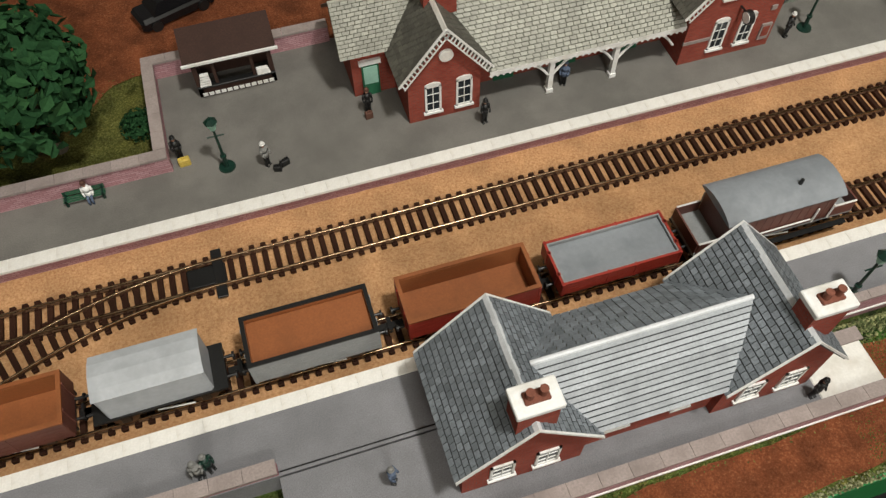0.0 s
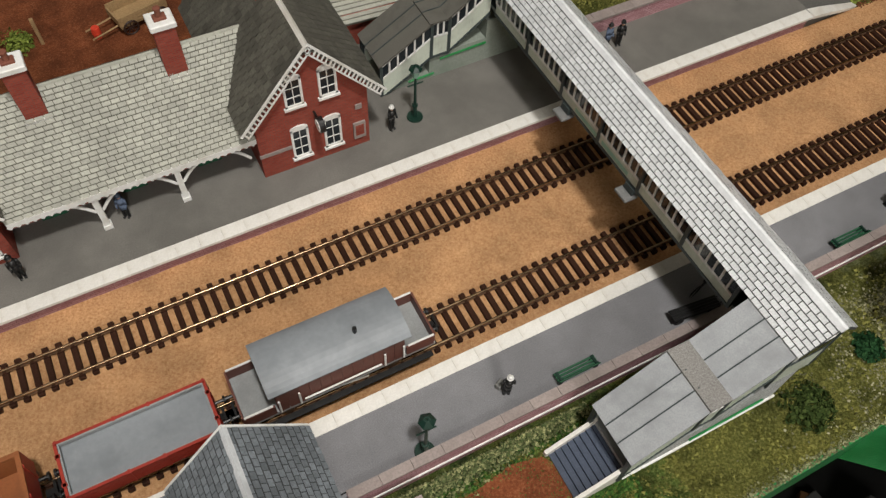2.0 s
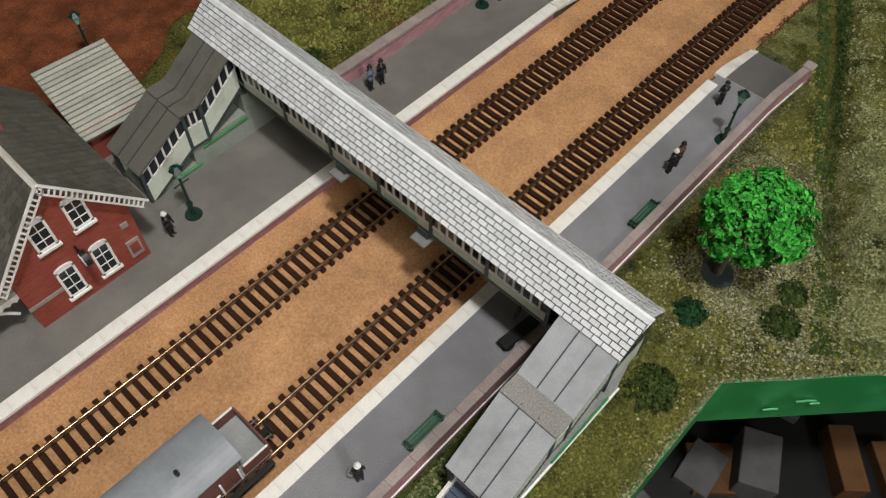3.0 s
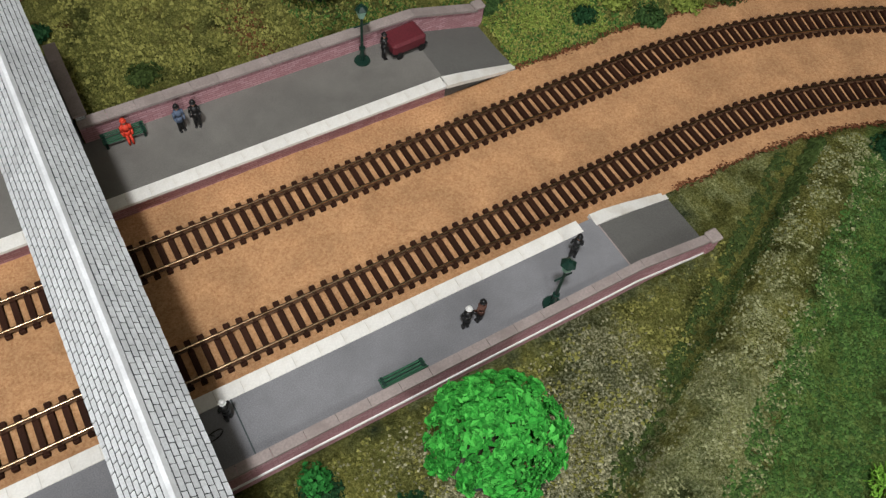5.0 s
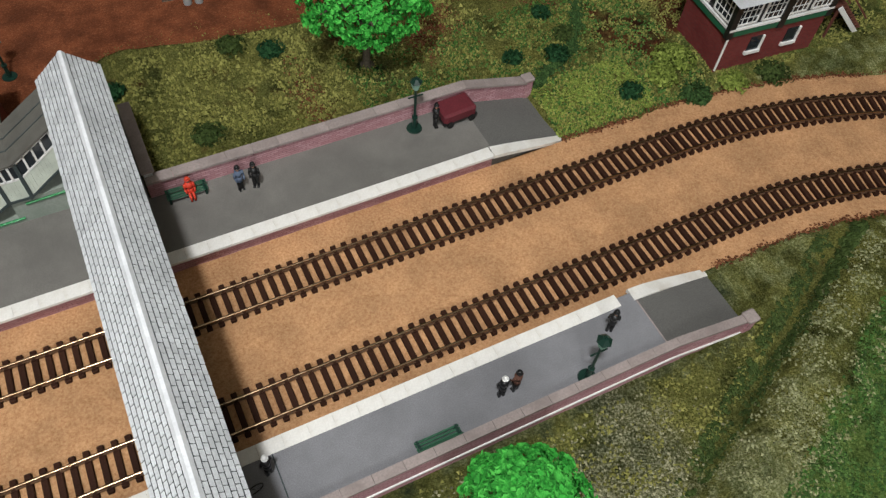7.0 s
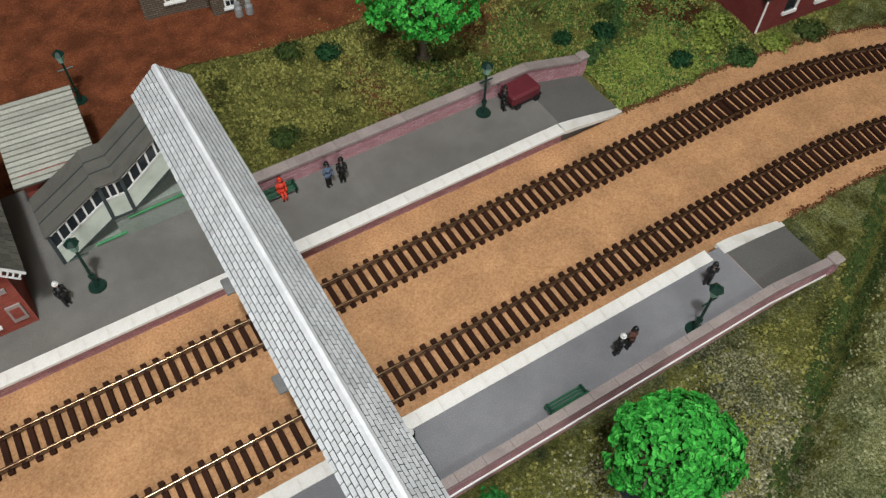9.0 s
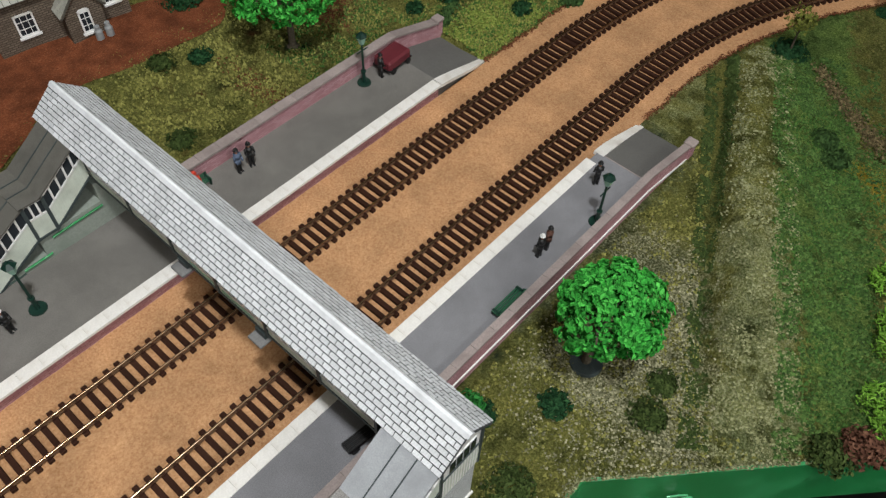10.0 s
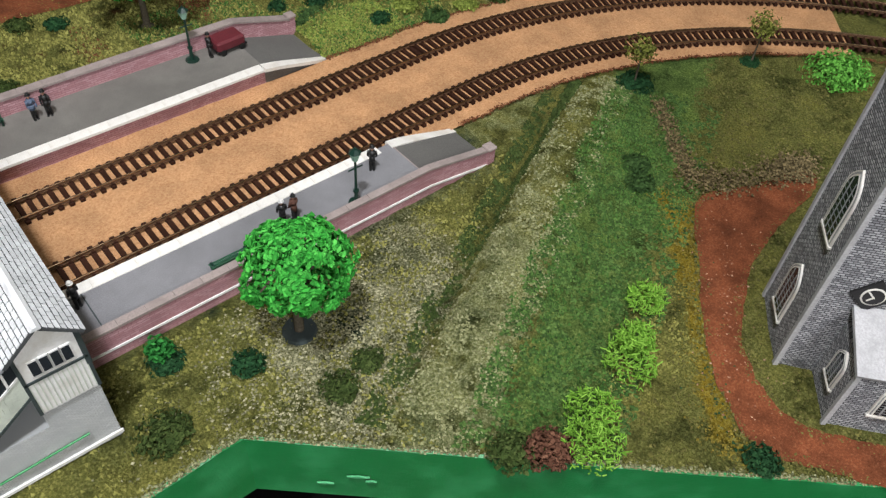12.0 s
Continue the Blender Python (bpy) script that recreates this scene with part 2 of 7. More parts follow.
# ---------------------------------------------------------------- mesh helpers (millimetres)
class B:
    """A mesh in the making, in millimetres of its own thing."""

    def __init__(self):
        self.v, self.f = [], []

    def add(self, verts, faces):
        n = len(self.v)
        self.v += [tuple(p) for p in verts]
        self.f += [tuple(n + i for i in f) for f in faces]
        return self

    def box(self, x0, x1, y0, y1, z0, z1, m=None, c=0.0):
        """A box; c: the width of the bevel along its upper and upright edges."""
        if c:
            bot = [(x0 + c, y0), (x1 - c, y0), (x1, y0 + c), (x1, y1 - c), (x1 - c, y1), (x0 + c, y1), (x0, y1 - c), (x0, y0 + c)]
            top = [(x0 + c, y0 + c), (x1 - c, y0 + c), (x1 - c, y0 + c), (x1 - c, y1 - c), (x1 - c, y1 - c), (x0 + c, y1 - c), (x0 + c, y1 - c), (x0 + c, y0 + c)]
            vs = [(x, y, z0) for x, y in bot] + [(x, y, z1 - c) for x, y in bot] + [(x0 + c, y0 + c, z1), (x1 - c, y0 + c, z1), (x1 - c, y1 - c, z1), (x0 + c, y1 - c, z1)]
            fs = [tuple(range(7, -1, -1))] + [(i, (i + 1) % 8, 8 + (i + 1) % 8, 8 + i) for i in range(8)]
            fs += [(8, 9, 17, 16), (9, 10, 17), (10, 11, 18, 17), (11, 12, 18), (12, 13, 19, 18), (13, 14, 19), (14, 15, 16, 19), (15, 8, 16), (16, 17, 18, 19)]
        else:
            vs = [(x0, y0, z0), (x1, y0, z0), (x1, y1, z0), (x0, y1, z0), (x0, y0, z1), (x1, y0, z1), (x1, y1, z1), (x0, y1, z1)]
            fs = [(3, 2, 1, 0), (4, 5, 6, 7), (0, 1, 5, 4), (1, 2, 6, 5), (2, 3, 7, 6), (3, 0, 4, 7)]
        if m is not None:
            vs = [m @ Vector(p) for p in vs]
        return self.add(vs, fs)

    def cyl(self, a, b, r0, r1=None, n=10, caps=True):
        a, b = Vector(a), Vector(b)
        r1 = r0 if r1 is None else r1
        d = (b - a).normalized()
        u = d.orthogonal().normalized()
        w = d.cross(u)
        vs = []
        for p, r in ((a, r0), (b, r1)):
            vs += [p + (u * math.cos(6.28319 * k / n) + w * math.sin(6.28319 * k / n)) * r for k in range(n)]
        fs = [(k, (k + 1) % n, n + (k + 1) % n, n + k) for k in range(n)]
        if caps:
            fs += [tuple(range(n - 1, -1, -1)), tuple(range(n, 2 * n))]
        return self.add(vs, fs)

    def prism(self, poly, axis, a, b):
        """A polygon (in the two other axes, in order) drawn out along an axis from a to b."""
        put = {"x": lambda p, s: (s, p[0], p[1]), "y": lambda p, s: (p[0], s, p[1]), "z": lambda p, s: (p[0], p[1], s)}[axis]
        n = len(poly)
        vs = [put(p, a) for p in poly] + [put(p, b) for p in poly]
        return self.add(vs, [tuple(range(n - 1, -1, -1)), tuple(range(n, 2 * n))] + [(k, (k + 1) % n, n + (k + 1) % n, n + k) for k in range(n)])

    def slab(self, quad, thick):
        """A flat sheet with four or three corners and a thickness along its normal, downwards."""
        q = [Vector(p) for p in quad]
        nrm = (q[1] - q[0]).cross(q[2] - q[0]).normalized()
        if nrm.z < 0:
            nrm = -nrm
            q.reverse()
        n = len(q)
        return self.add(q + [p - nrm * thick for p in q], [tuple(range(n)), tuple(range(2 * n - 1, n - 1, -1))] + [(k, n + k, n + (k + 1) % n, (k + 1) % n) for k in range(n)])

    def rock(self, c, r, rnd, flat=1.0):
        """A small uneven clump."""
        vs = []
        for x, y, z in ((0, 0, 1), (1, 0, 0), (0, 1, 0), (-1, 0, 0), (0, -1, 0), (0, 0, -1)):
            k = r * rnd.uniform(0.6, 1.35)
            vs.append((c[0] + x * k + rnd.uniform(-0.3, 0.3) * r, c[1] + y * k + rnd.uniform(-0.3, 0.3) * r, c[2] + z * k * flat))
        return self.add(vs, [(0, 1, 2), (0, 2, 3), (0, 3, 4), (0, 4, 1), (5, 2, 1), (5, 3, 2), (5, 4, 3), (5, 1, 4)])

    def ball(self, c, r, n=10, flat=1.0):
        vs, fs = [], []
        rings = n // 2 + 1
        for i in range(rings + 1):
            a = math.pi * i / rings
            for k in range(n):
                t = 2 * math.pi * k / n
                vs.append((c[0] + r * math.sin(a) * math.cos(t), c[1] + r * math.sin(a) * math.sin(t), c[2] + r * flat * math.cos(a)))
        for i in range(rings):
            for k in range(n):
                fs.append((i * n + k, (i + 1) * n + k, (i + 1) * n + (k + 1) % n, i * n + (k + 1) % n))
        return self.add(vs, fs)

    def mesh(self, name, mat, smooth=False):
        me = bpy.data.meshes.new(name)
        me.from_pydata([(x * MM, y * MM, z * MM) for x, y, z in self.v], [], self.f)
        me.materials.append(mat)
        bm = bmesh.new()
        bm.from_mesh(me)
        bmesh.ops.recalc_face_normals(bm, faces=bm.faces)
        bm.to_mesh(me)
        bm.free()
        if smooth:
            me.polygons.foreach_set("use_smooth", [True] * len(me.polygons))
        return me


def part(name, b, mat, parent, label="", smooth=False, kind=""):
    ob = new(name, b.mesh(name, mat, smooth))
    ob.parent = parent
    return tagged(ob, label, kind=kind)


def thing(name, x, y, z, label, category, group="", turn=0.0, kind=""):
    """An empty at a thing's base, placed in millimetres."""
    ob = new(name)
    ob.empty_display_size = 0.01
    ob.matrix_basis = pose(x * MM, y * MM, z * MM, 0, 0, turn)
    return tagged(ob, label, category, group, kind)


def solo(name, b, mat, label="", category="", kind="", smooth=False, group=""):
    return tagged(new(name, b.mesh(name, mat, smooth)), label, category, group, kind)


def piece(name, me, parent, x, y, z, turn=0.0):
    ob = new(name, me)
    ob.parent = parent
    ob.matrix_basis = pose(x * MM, y * MM, z * MM, 0, 0, turn)
    return ob


def sm(a, b, v):
    t = min(1.0, max(0.0, (v - a) / (b - a)))
    return t * t * (3 - 2 * t)

# ---------------------------------------------------------------- plan (millimetres; rail tops at z = 0)
TRACK_GAP, BEND_X, BEND_R = 66.5, 358.0, 440.0
FRONT_Y, CORNER_X = -148.0, 74.0
PLAT_Z, FAR_EDGE, NEAR_EDGE = 10.0, 95.0, -23.2
FAR_STONE, NEAR_STONE = 8.4, 7.8


def lateral(x, y):
    """How far a place lies to the far side of the near track's middle."""
    if x < BEND_X:
        return y
    return math.hypot(x - BEND_X, y + BEND_R) - BEND_R


def along(s, off):
    """Place and heading at s along the line, off to the far side; s is x on the straight."""
    if s < BEND_X:
        return s, off, 0.0
    a = (s - BEND_X) / BEND_R
    return BEND_X + (BEND_R + off) * math.sin(a), -BEND_R + (BEND_R + off) * math.cos(a), -a


def front(x):
    """The front edge of the baseboard."""
    return FRONT_Y if x < CORNER_X else FRONT_Y - (x - CORNER_X) * 0.93


def ripple(x, y, size):
    return noise.noise(Vector((x / size, y / size, 3.7)))


def gz(x, y):
    """Height of the scenery."""
    d = lateral(x, y)
    if d > 96:
        if x < 292 and y < 148:
            return -8.0
        return -5.5 + 6.0 * sm(97, 125, d) + ripple(x, y, 30) * 1.6
    if d > -26:
        return -8.0
    z = -6.0 - 2.0 * sm(-80, 0, x) - 2.0 * sm(-80, -140, y) * sm(-60, 20, x)
    z += 2.0 * sm(250, 330, x)
    if x < 318 and y > -66:
        return -9.0
    # the bank inside the bend, with a ditch before it
    u = (x - 190) * 0.46 - (y + 150) * 0.89
    w = (x - 190) * 0.89 + (y + 150) * 0.46
    run = sm(-60, 20, w) * (1 - sm(230, 330, w))
    z += run * (11 * sm(4, 20, u) * (1 - sm(30, 90, u)) - 6.5 * math.exp(-((u - 3) / 5) ** 2))
    if d > -60:
        z = -5.5 + (z + 5.5) * sm(26, 70, -d)
    return z + ripple(x, y, 22) * 1.5


# ---------------------------------------------------------------- room round the layout
b = B().box(-2300, 2700, -2200, 2000, -960, -900)
solo("floor", b, paint("dark_carpet", (0.03, 0.03, 0.035), 0.95, vary=0.3, grain=300), "dark carpet floor of the hobby room", "floor", "structure")
b = B().box(-2300, 2700, -2200, 2000, 1450, 1500)
M_ROOM = paint("cream_emulsion", (0.31, 0.29, 0.25), 0.8, vary=0.05, grain=60)
solo("ceiling", b, M_ROOM, "plain cream painted ceiling", "ceiling", "structure")
for nm, bx in (("wall_north", (-2300, 2700, 2000, 2060)), ("wall_south", (-2300, 2700, -2260, -2200)), ("wall_west", (-2360, -2300, -2260, 2060)), ("wall_east", (2700, 2760, -2260, 2060))):
    solo(nm, B().box(*bx, -900, 1450), M_ROOM, "plain cream painted room wall", "wall", "structure")

# ---------------------------------------------------------------- scenery sheet
X0, X1, DX, NY, YB = -1080.0, 960.0, 6.0, 150, 540.0
nx = int((X1 - X0) / DX) + 1
b = B()
tones, growth = [], []
for i in range(nx):
    x = X0 + i * DX
    y0 = front(x)
    for j in range(NY + 1):
        y = y0 + (YB - y0) * j / NY
        b.v.append((x, y, gz(x, y)))
        far = y > 100
        u = (x - 190) * 0.46 - (y + 150) * 0.89 + ripple(x, y, 24) * 9 + ripple(y, x, 9) * 5
        w = (x - 190) * 0.89 + (y + 150) * 0.46
        ul = 63 - 26 * sm(-20, 170, w)
        near = 0.0 if far else 1.0
        lush = 0.12 + 0.3 * sm(300, 420, x) if far else 0.15 + 0.75 * sm(ul - 8, ul + 8, u) * (1 - sm(96, 116, u))
        if not far and x < -40:
            lush = 0.55
        dry = 0.80 * sm(4, 14, u) * (1 - sm(ul - 10, ul + 4, u)) * (1 - 0.7 * sm(50, 200, w)) if (not far and x > 120) else 0.12
        dry = max(dry, near * 0.55 * sm(100, 130, x) * (1 - sm(-14, 0, u)) * sm(-90, -70, y))
        chips = near * 0.76 * sm(66, 130, x + ripple(x, y, 20) * 16) * (1 - sm(215, 290, x)) * (1 - sm(4, 16, u)) * (1 - sm(-92, -78, y) * (1 - sm(190, 215, x)))
        uc = 172 - 0.35 * w
        moss = near * 0.95 * math.exp(-((u - uc) / 13) ** 2) * sm(-15, 0, w) * (1 - sm(168, 188, w)) if x > 230 else 0.0
        if not far and x < 110:
            moss = 0.25 * sm(20, 60, x)
        # Shade painted below the trees, in the ditch and along the wall foot.
        shade_tint = near * (0.95 * math.exp(-((x - 157) ** 2 + (y + 122) ** 2) / 330) + 0.6 * math.exp(-((x - 146) ** 2 + (y + 168) ** 2) / 260) + 0.55 * math.exp(-((u - 1) / 5) ** 2) * sm(-40, 0, w) + 0.5 * math.exp(-((x - 189) ** 2 + (y + 220) ** 2) / 160))
        shade_tint += near * 0.55 * sm(14, 2, -71 - y) * (x < 330) + (0.75 * math.exp(-((x - 198) ** 2 + (y - 205) ** 2) / 700) + 0.5 * math.exp(-((x - 60) ** 2 + (y - 158) ** 2) / 500) if far else 0.0)
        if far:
            shade_tint += 0.9 * math.exp(-((x - 562) / 42) ** 2 - ((y - 122) / 24) ** 2)
        growth.append((chips, moss, shade_tint, 1.0))
        bare = 0.12 if not far else 0.30 - 0.2 * sm(280, 320, x) + 0.45 * sm(330, 380, x) * sm(120, 170, y)
        tones.append((lush, dry, bare, 1.0))
for i in range(nx - 1):
    for j in range(NY):
        a = i * (NY + 1) + j
        b.f.append((a, a + NY + 1, a + NY + 2, a + 1))
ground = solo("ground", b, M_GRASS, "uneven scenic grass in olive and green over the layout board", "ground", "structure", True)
att = ground.data.attributes.new("tone", "FLOAT_COLOR", "POINT")
att.data.foreach_set("color", [c for t in tones for c in t])
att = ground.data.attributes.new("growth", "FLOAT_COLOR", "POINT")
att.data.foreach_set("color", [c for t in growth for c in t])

# green fascia along the operating well
b = B()
edge = [(-1080, FRONT_Y), (CORNER_X, FRONT_Y), (960, front(960))]
for (xa, ya), (xb, yb) in zip(edge, edge[1:]):
    n = max(2, int((xb - xa) / 12))
    for k in range(n + 1 if xb > 900 else n):
        x, y, t = xa + (xb - xa) * k / n, ya + (yb - ya) * k / n, 1.2
        top = gz(x, y + 1) + 0.2 + ripple(x, 5, 14) * 0.6 + ripple(x, 9, 5) * 0.3
        b.v += [(x, y + t, top), (x, y - t, top - 0.6), (x, y - t - 1, -62), (x, y + t, -62)]
for m in range(0, len(b.v) - 4, 4):
    b.f += [(m, m + 1, m + 5, m + 4), (m + 1, m + 2, m + 6, m + 5), (m + 2, m + 3, m + 7, m + 6)]
fascia = solo("fascia_board", b, M_FASCIA, "bright green painted edge board round the operating well", "fascia", "structure")
# Pale slivers stand in for highlights on the glossy brush strokes.
M_GLINT = paint("pale_green_glint", (0.10, 0.40, 0.18), 0.25, vary=0.3, grain=400)
for x, z, ln in ((98, -46, 9), (110, -37, 12), (117, -41, 6)):
    d = Vector((1, -0.93 if x > CORNER_X else 0.0, 0)).normalized()
    o = Vector((x, front(x) - 2.5 - (z + 14) * -0.024 - (1.0 if x > CORNER_X else 0.0), z))
    q = [o, o + d * ln * 0.4 + Vector((0, 0, -1.0)), o + d * ln + Vector((0, 0, 0.4)), o + d * ln * 0.5 + Vector((0, 0, 1.1))]
    n_ = Vector((d.y, -d.x, 0)) * 0.5
    b = B().add([p + n_ for p in q] + [p - n_ for p in q], [(0, 1, 2, 3), (7, 6, 5, 4), (0, 4, 5, 1), (1, 5, 6, 2), (2, 6, 7, 3), (3, 7, 4, 0)])
    part("brush_glint", b, M_GLINT, fascia, "pale green sliver painted as a gloss highlight")

# the trackbed follows both lines
b = B()
ss = [-1080 + 9 * k for k in range(int((358 + 660 + 780) / 9) + 1)]
for s in ss:
    k = sm(300, 330, s)
    for off in (-25.5 + k * ripple(s, 1, 18) * 2, -10, 25, 60, 80, 100.5 + k * ripple(s, 9, 18) * 3):
        x, y, _ = along(s, off)
        b.v.append((x, y, -5.0 + (1.2 + ripple(s, 3, 11) * 0.8 if off > 90 and s < 240 else 0.0)))
for i in range(len(ss) - 1):
    for j in range(5):
        a = i * 6 + j
        b.f.append((a, a + 6, a + 7, a + 1))
solo("trackbed", b, M_BALLAST, "sandy orange cork ballast bed under both tracks", "trackbed", "structure")


# ---------------------------------------------------------------- tracks
def rail_mesh(name, path, mat, w, z0, z1):
    b = B()
    for x, y, h in path:
        nx_, ny_ = -math.sin(h) * w / 2, math.cos(h) * w / 2
        b.v += [(x - nx_, y - ny_, z0), (x + nx_, y + ny_, z0), (x + nx_, y + ny_, z1), (x - nx_, y - ny_, z1)]
    for k in range(len(path) - 1):
        a = 4 * k
        b.f += [(a, a + 1, a + 5, a + 4), (a + 1, a + 2, a + 6, a + 5), (a + 2, a + 3, a + 7, a + 6), (a + 3, a, a + 4, a + 7)]
    return b


def head_mesh(path, z):
    """A rail head with a rounded top."""
    b, prof = B(), [(-0.62, -0.7), (-0.6, -0.2), (-0.44, -0.03), (0.0, 0.0), (0.44, -0.03), (0.6, -0.2), (0.62, -0.7)]
    for x, y, h in path:
        b.v += [(x - math.sin(h) * o, y + math.cos(h) * o, z + dz) for o, dz in prof]
    for k in range(len(path) - 1):
        b.f += [(7 * k + j, 7 * k + 7 + j, 7 * k + 8 + j, 7 * k + 1 + j) for j in range(6)]
    return b


SLEEPER = B().box(-1.6, 1.6, -11.8, 13.8, -4.9, -2.4, c=0.35)
for side in (-8.75, 8.75):
    SLEEPER.box(-0.9, 0.9, side - 1.9, side + 1.9, -2.5, -1.6)
SLEEPER = SLEEPER.mesh("sleeper", M_SLEEPER)


def build_track(label, samples, sleepers, group="railway tracks"):
    tr = thing("railway_track", 0, 0, 0, label, "track", group)
    for side in (-1, 1):
        path = [(x - math.sin(h) * side * 8.75, y + math.cos(h) * side * 8.75, h) for x, y, h in samples]
        rail = part("rail", rail_mesh("rail", path, M_RAIL, 1.0, -2.2, -0.25), M_RAIL, tr)
        part("rail_head", head_mesh(path, 0.0), M_RAILTOP, rail, "bright polished rail top", True)
        part("rail_foot", rail_mesh("rail_foot", path, M_RAIL, 2.2, -2.45, -1.9), M_RAIL, rail)
    for x, y, h in sleepers:
        piece("sleeper", SLEEPER, tr, x, y, 0, math.degrees(h))
    return tr


def run_of(off, s0, s1, step):
    return [along(s0 + k * step, off) for k in range(int((s1 - s0) / step) + 1)]


SP = 6.74
build_track("brown sleepered model track passing the near platform", run_of(0, -1060, 880, 10), run_of(0, -1060, 880, SP))
k_far = BEND_R / (BEND_R + TRACK_GAP)
far_sl = run_of(TRACK_GAP, -1060, BEND_X, SP) + [along(BEND_X + (j + 0.4) * SP * k_far, TRACK_GAP) for j in range(int(522 / (SP * k_far)))]
build_track("brown sleepered model track passing the station platform", run_of(TRACK_GAP, -1060, 880, 10), far_sl)
branch = []
for j in range(30):
    dx = j * SP
    drop = dx * dx / 600 if dx < 130 else 28.2 + (dx - 130) * 0.433
    branch.append((-473 - dx, TRACK_GAP - drop, math.atan(min(dx, 130) / 300)))
tr = thing("turnout", 0, 0, 0, "diverging rails of a turnout with a black frog", "track", "railway tracks")
for side in (-1, 1):
    path = [(x - math.sin(h) * side * 8.75, y + math.cos(h) * side * 8.75, h) for x, y, h in branch]
    rail = part("rail", rail_mesh("rail", path, M_RAIL, 1.0, -2.2, -0.2), M_RAIL, tr)
    part("rail_head", head_mesh(path, 0.05), M_RAILTOP, rail, "bright polished rail top", True)
for x, y, h in branch[6:]:
    piece("sleeper", SLEEPER, tr, x, y, -0.3, math.degrees(h))
part("point_motor", B().box(-492, -470, 60, 73, -2.6, -1.4, c=0.5), M_BLACK, tr, "black plastic tie bar housing")
part("tie_bar", B().box(-477, -471, 50, 83, -2.6, -1.2, c=0.4), M_BLACK, tr)

# ---------------------------------------------------------------- platforms
STONE_LEN = 13.0


def coping_run(parent, x0, x1, y, side, z):
    """White edging stones from x0 to x1; side: the way to the platform's back."""
    deep = FAR_STONE if side > 0 else NEAR_STONE
    me = B().box(-STONE_LEN / 2 + 0.02, STONE_LEN / 2 - 0.02, 0, deep, -1.0, 1.0, c=0.12).mesh("coping_stone", M_COPING)
    for k in range(int((x1 - x0) / STONE_LEN)):
        piece("coping_stone", me, parent, x0 + (k + 0.5) * STONE_LEN, y if side > 0 else y - deep, z - 0.4)


def ramp_coping(parent, pts):
    """Edging of a ramp: a bent strip of (x, outer y, inner y, height)."""
    for (xa, ya, wa, za), (xb, yb, wb, zb) in zip(pts, pts[1:]):
        b = B().slab([(xa, ya, za), (xb, yb, zb), (xb, wb, zb), (xa, wa, za)], 2.6)
        part("coping_stone", b, M_COPING, parent)


fp = thing("platform_far", 0, 0, 0, "grey station platform with white edge and mauve brick face", "platform", kind="structure")
b = B().box(-1080, 237, FAR_EDGE + 4.8, 146, -8, PLAT_Z).box(-492, 32, 146, 222, -8, PLAT_Z - 0.05)
part("platform_top", b, M_TARMACFAR, fp)
b = B().prism([(FAR_EDGE + 4.4, -8), (FAR_EDGE + 4.4, PLAT_Z - 1.4), (FAR_EDGE + 5, PLAT_Z - 1.4), (FAR_EDGE + 5, -8)], "x", -1080, 237)
part("platform_face", b, M_PLATBRICK, fp, "mauve brick platform face")
b = B().add([(237, 99.8, 10), (237, 146, 10), (292, 146, -5), (292, 104, -5), (237, 99.8, -8), (237, 146, -8), (292, 146, -8), (292, 104, -8)], [(0, 1, 2, 3), (0, 3, 7, 4), (3, 2, 6, 7)])
part("ramp", b, M_TARMAC2, fp, "darker grey ramp at the platform end")
coping_run(fp, -1078, 236, FAR_EDGE, 1, PLAT_Z)
ramp_coping(fp, [(236, FAR_EDGE, FAR_EDGE + FAR_STONE, 10.6), (248, 95.6, 103.4, 8.4), (262, 97.0, 104.2, 4.4), (278, 99.2, 105.2, -0.6), (293, 101.6, 106.2, -5.2)])
np_ = thing("platform_near", 0, 0, 0, "pale grey station platform with white edge and brick back wall", "platform", kind="structure")
b = B().box(-1080, 258, -63, NEAR_EDGE - 2.4, -9, PLAT_Z).box(-462, -190, -110, -64, -9, PLAT_Z - 0.05)
part("platform_top", b, M_TARMAC, np_)
b = B().add([(258, -24, 10), (258, -63, 10), (316, -63, -5.5), (316, -25.5, -5.5), (258, -24, -8), (258, -63, -8), (316, -63, -8), (316, -25.5, -8)], [(3, 2, 1, 0), (0, 4, 7, 3), (3, 7, 6, 2)])
part("ramp", b, M_TARMAC2, np_, "darker grey ramp at the platform end")
coping_run(np_, -1078, 257, NEAR_EDGE, -1, PLAT_Z)
ramp_coping(np_, [(257, NEAR_EDGE, NEAR_EDGE - NEAR_STONE, 10.6), (268, -22.8, -30.4, 8.6), (285, -22.6, -29.4, 3.6), (302, -22.8, -28.8, -1.6), (317, -23.4, -28.4, -5.6)])
part("wall_gap", B().box(-1080, 262, -61.4, -60.7, PLAT_Z, PLAT_Z + 0.3), M_BLACK, np_, "dark gap along the back wall")
for x in (46, 258):
    part("joint_line", B().box(x - 0.35, x + 0.35, -60.5, -30, PLAT_Z, PLAT_Z + 0.25), M_STONECAP if x > 100 else M_TRIMGREY, np_)


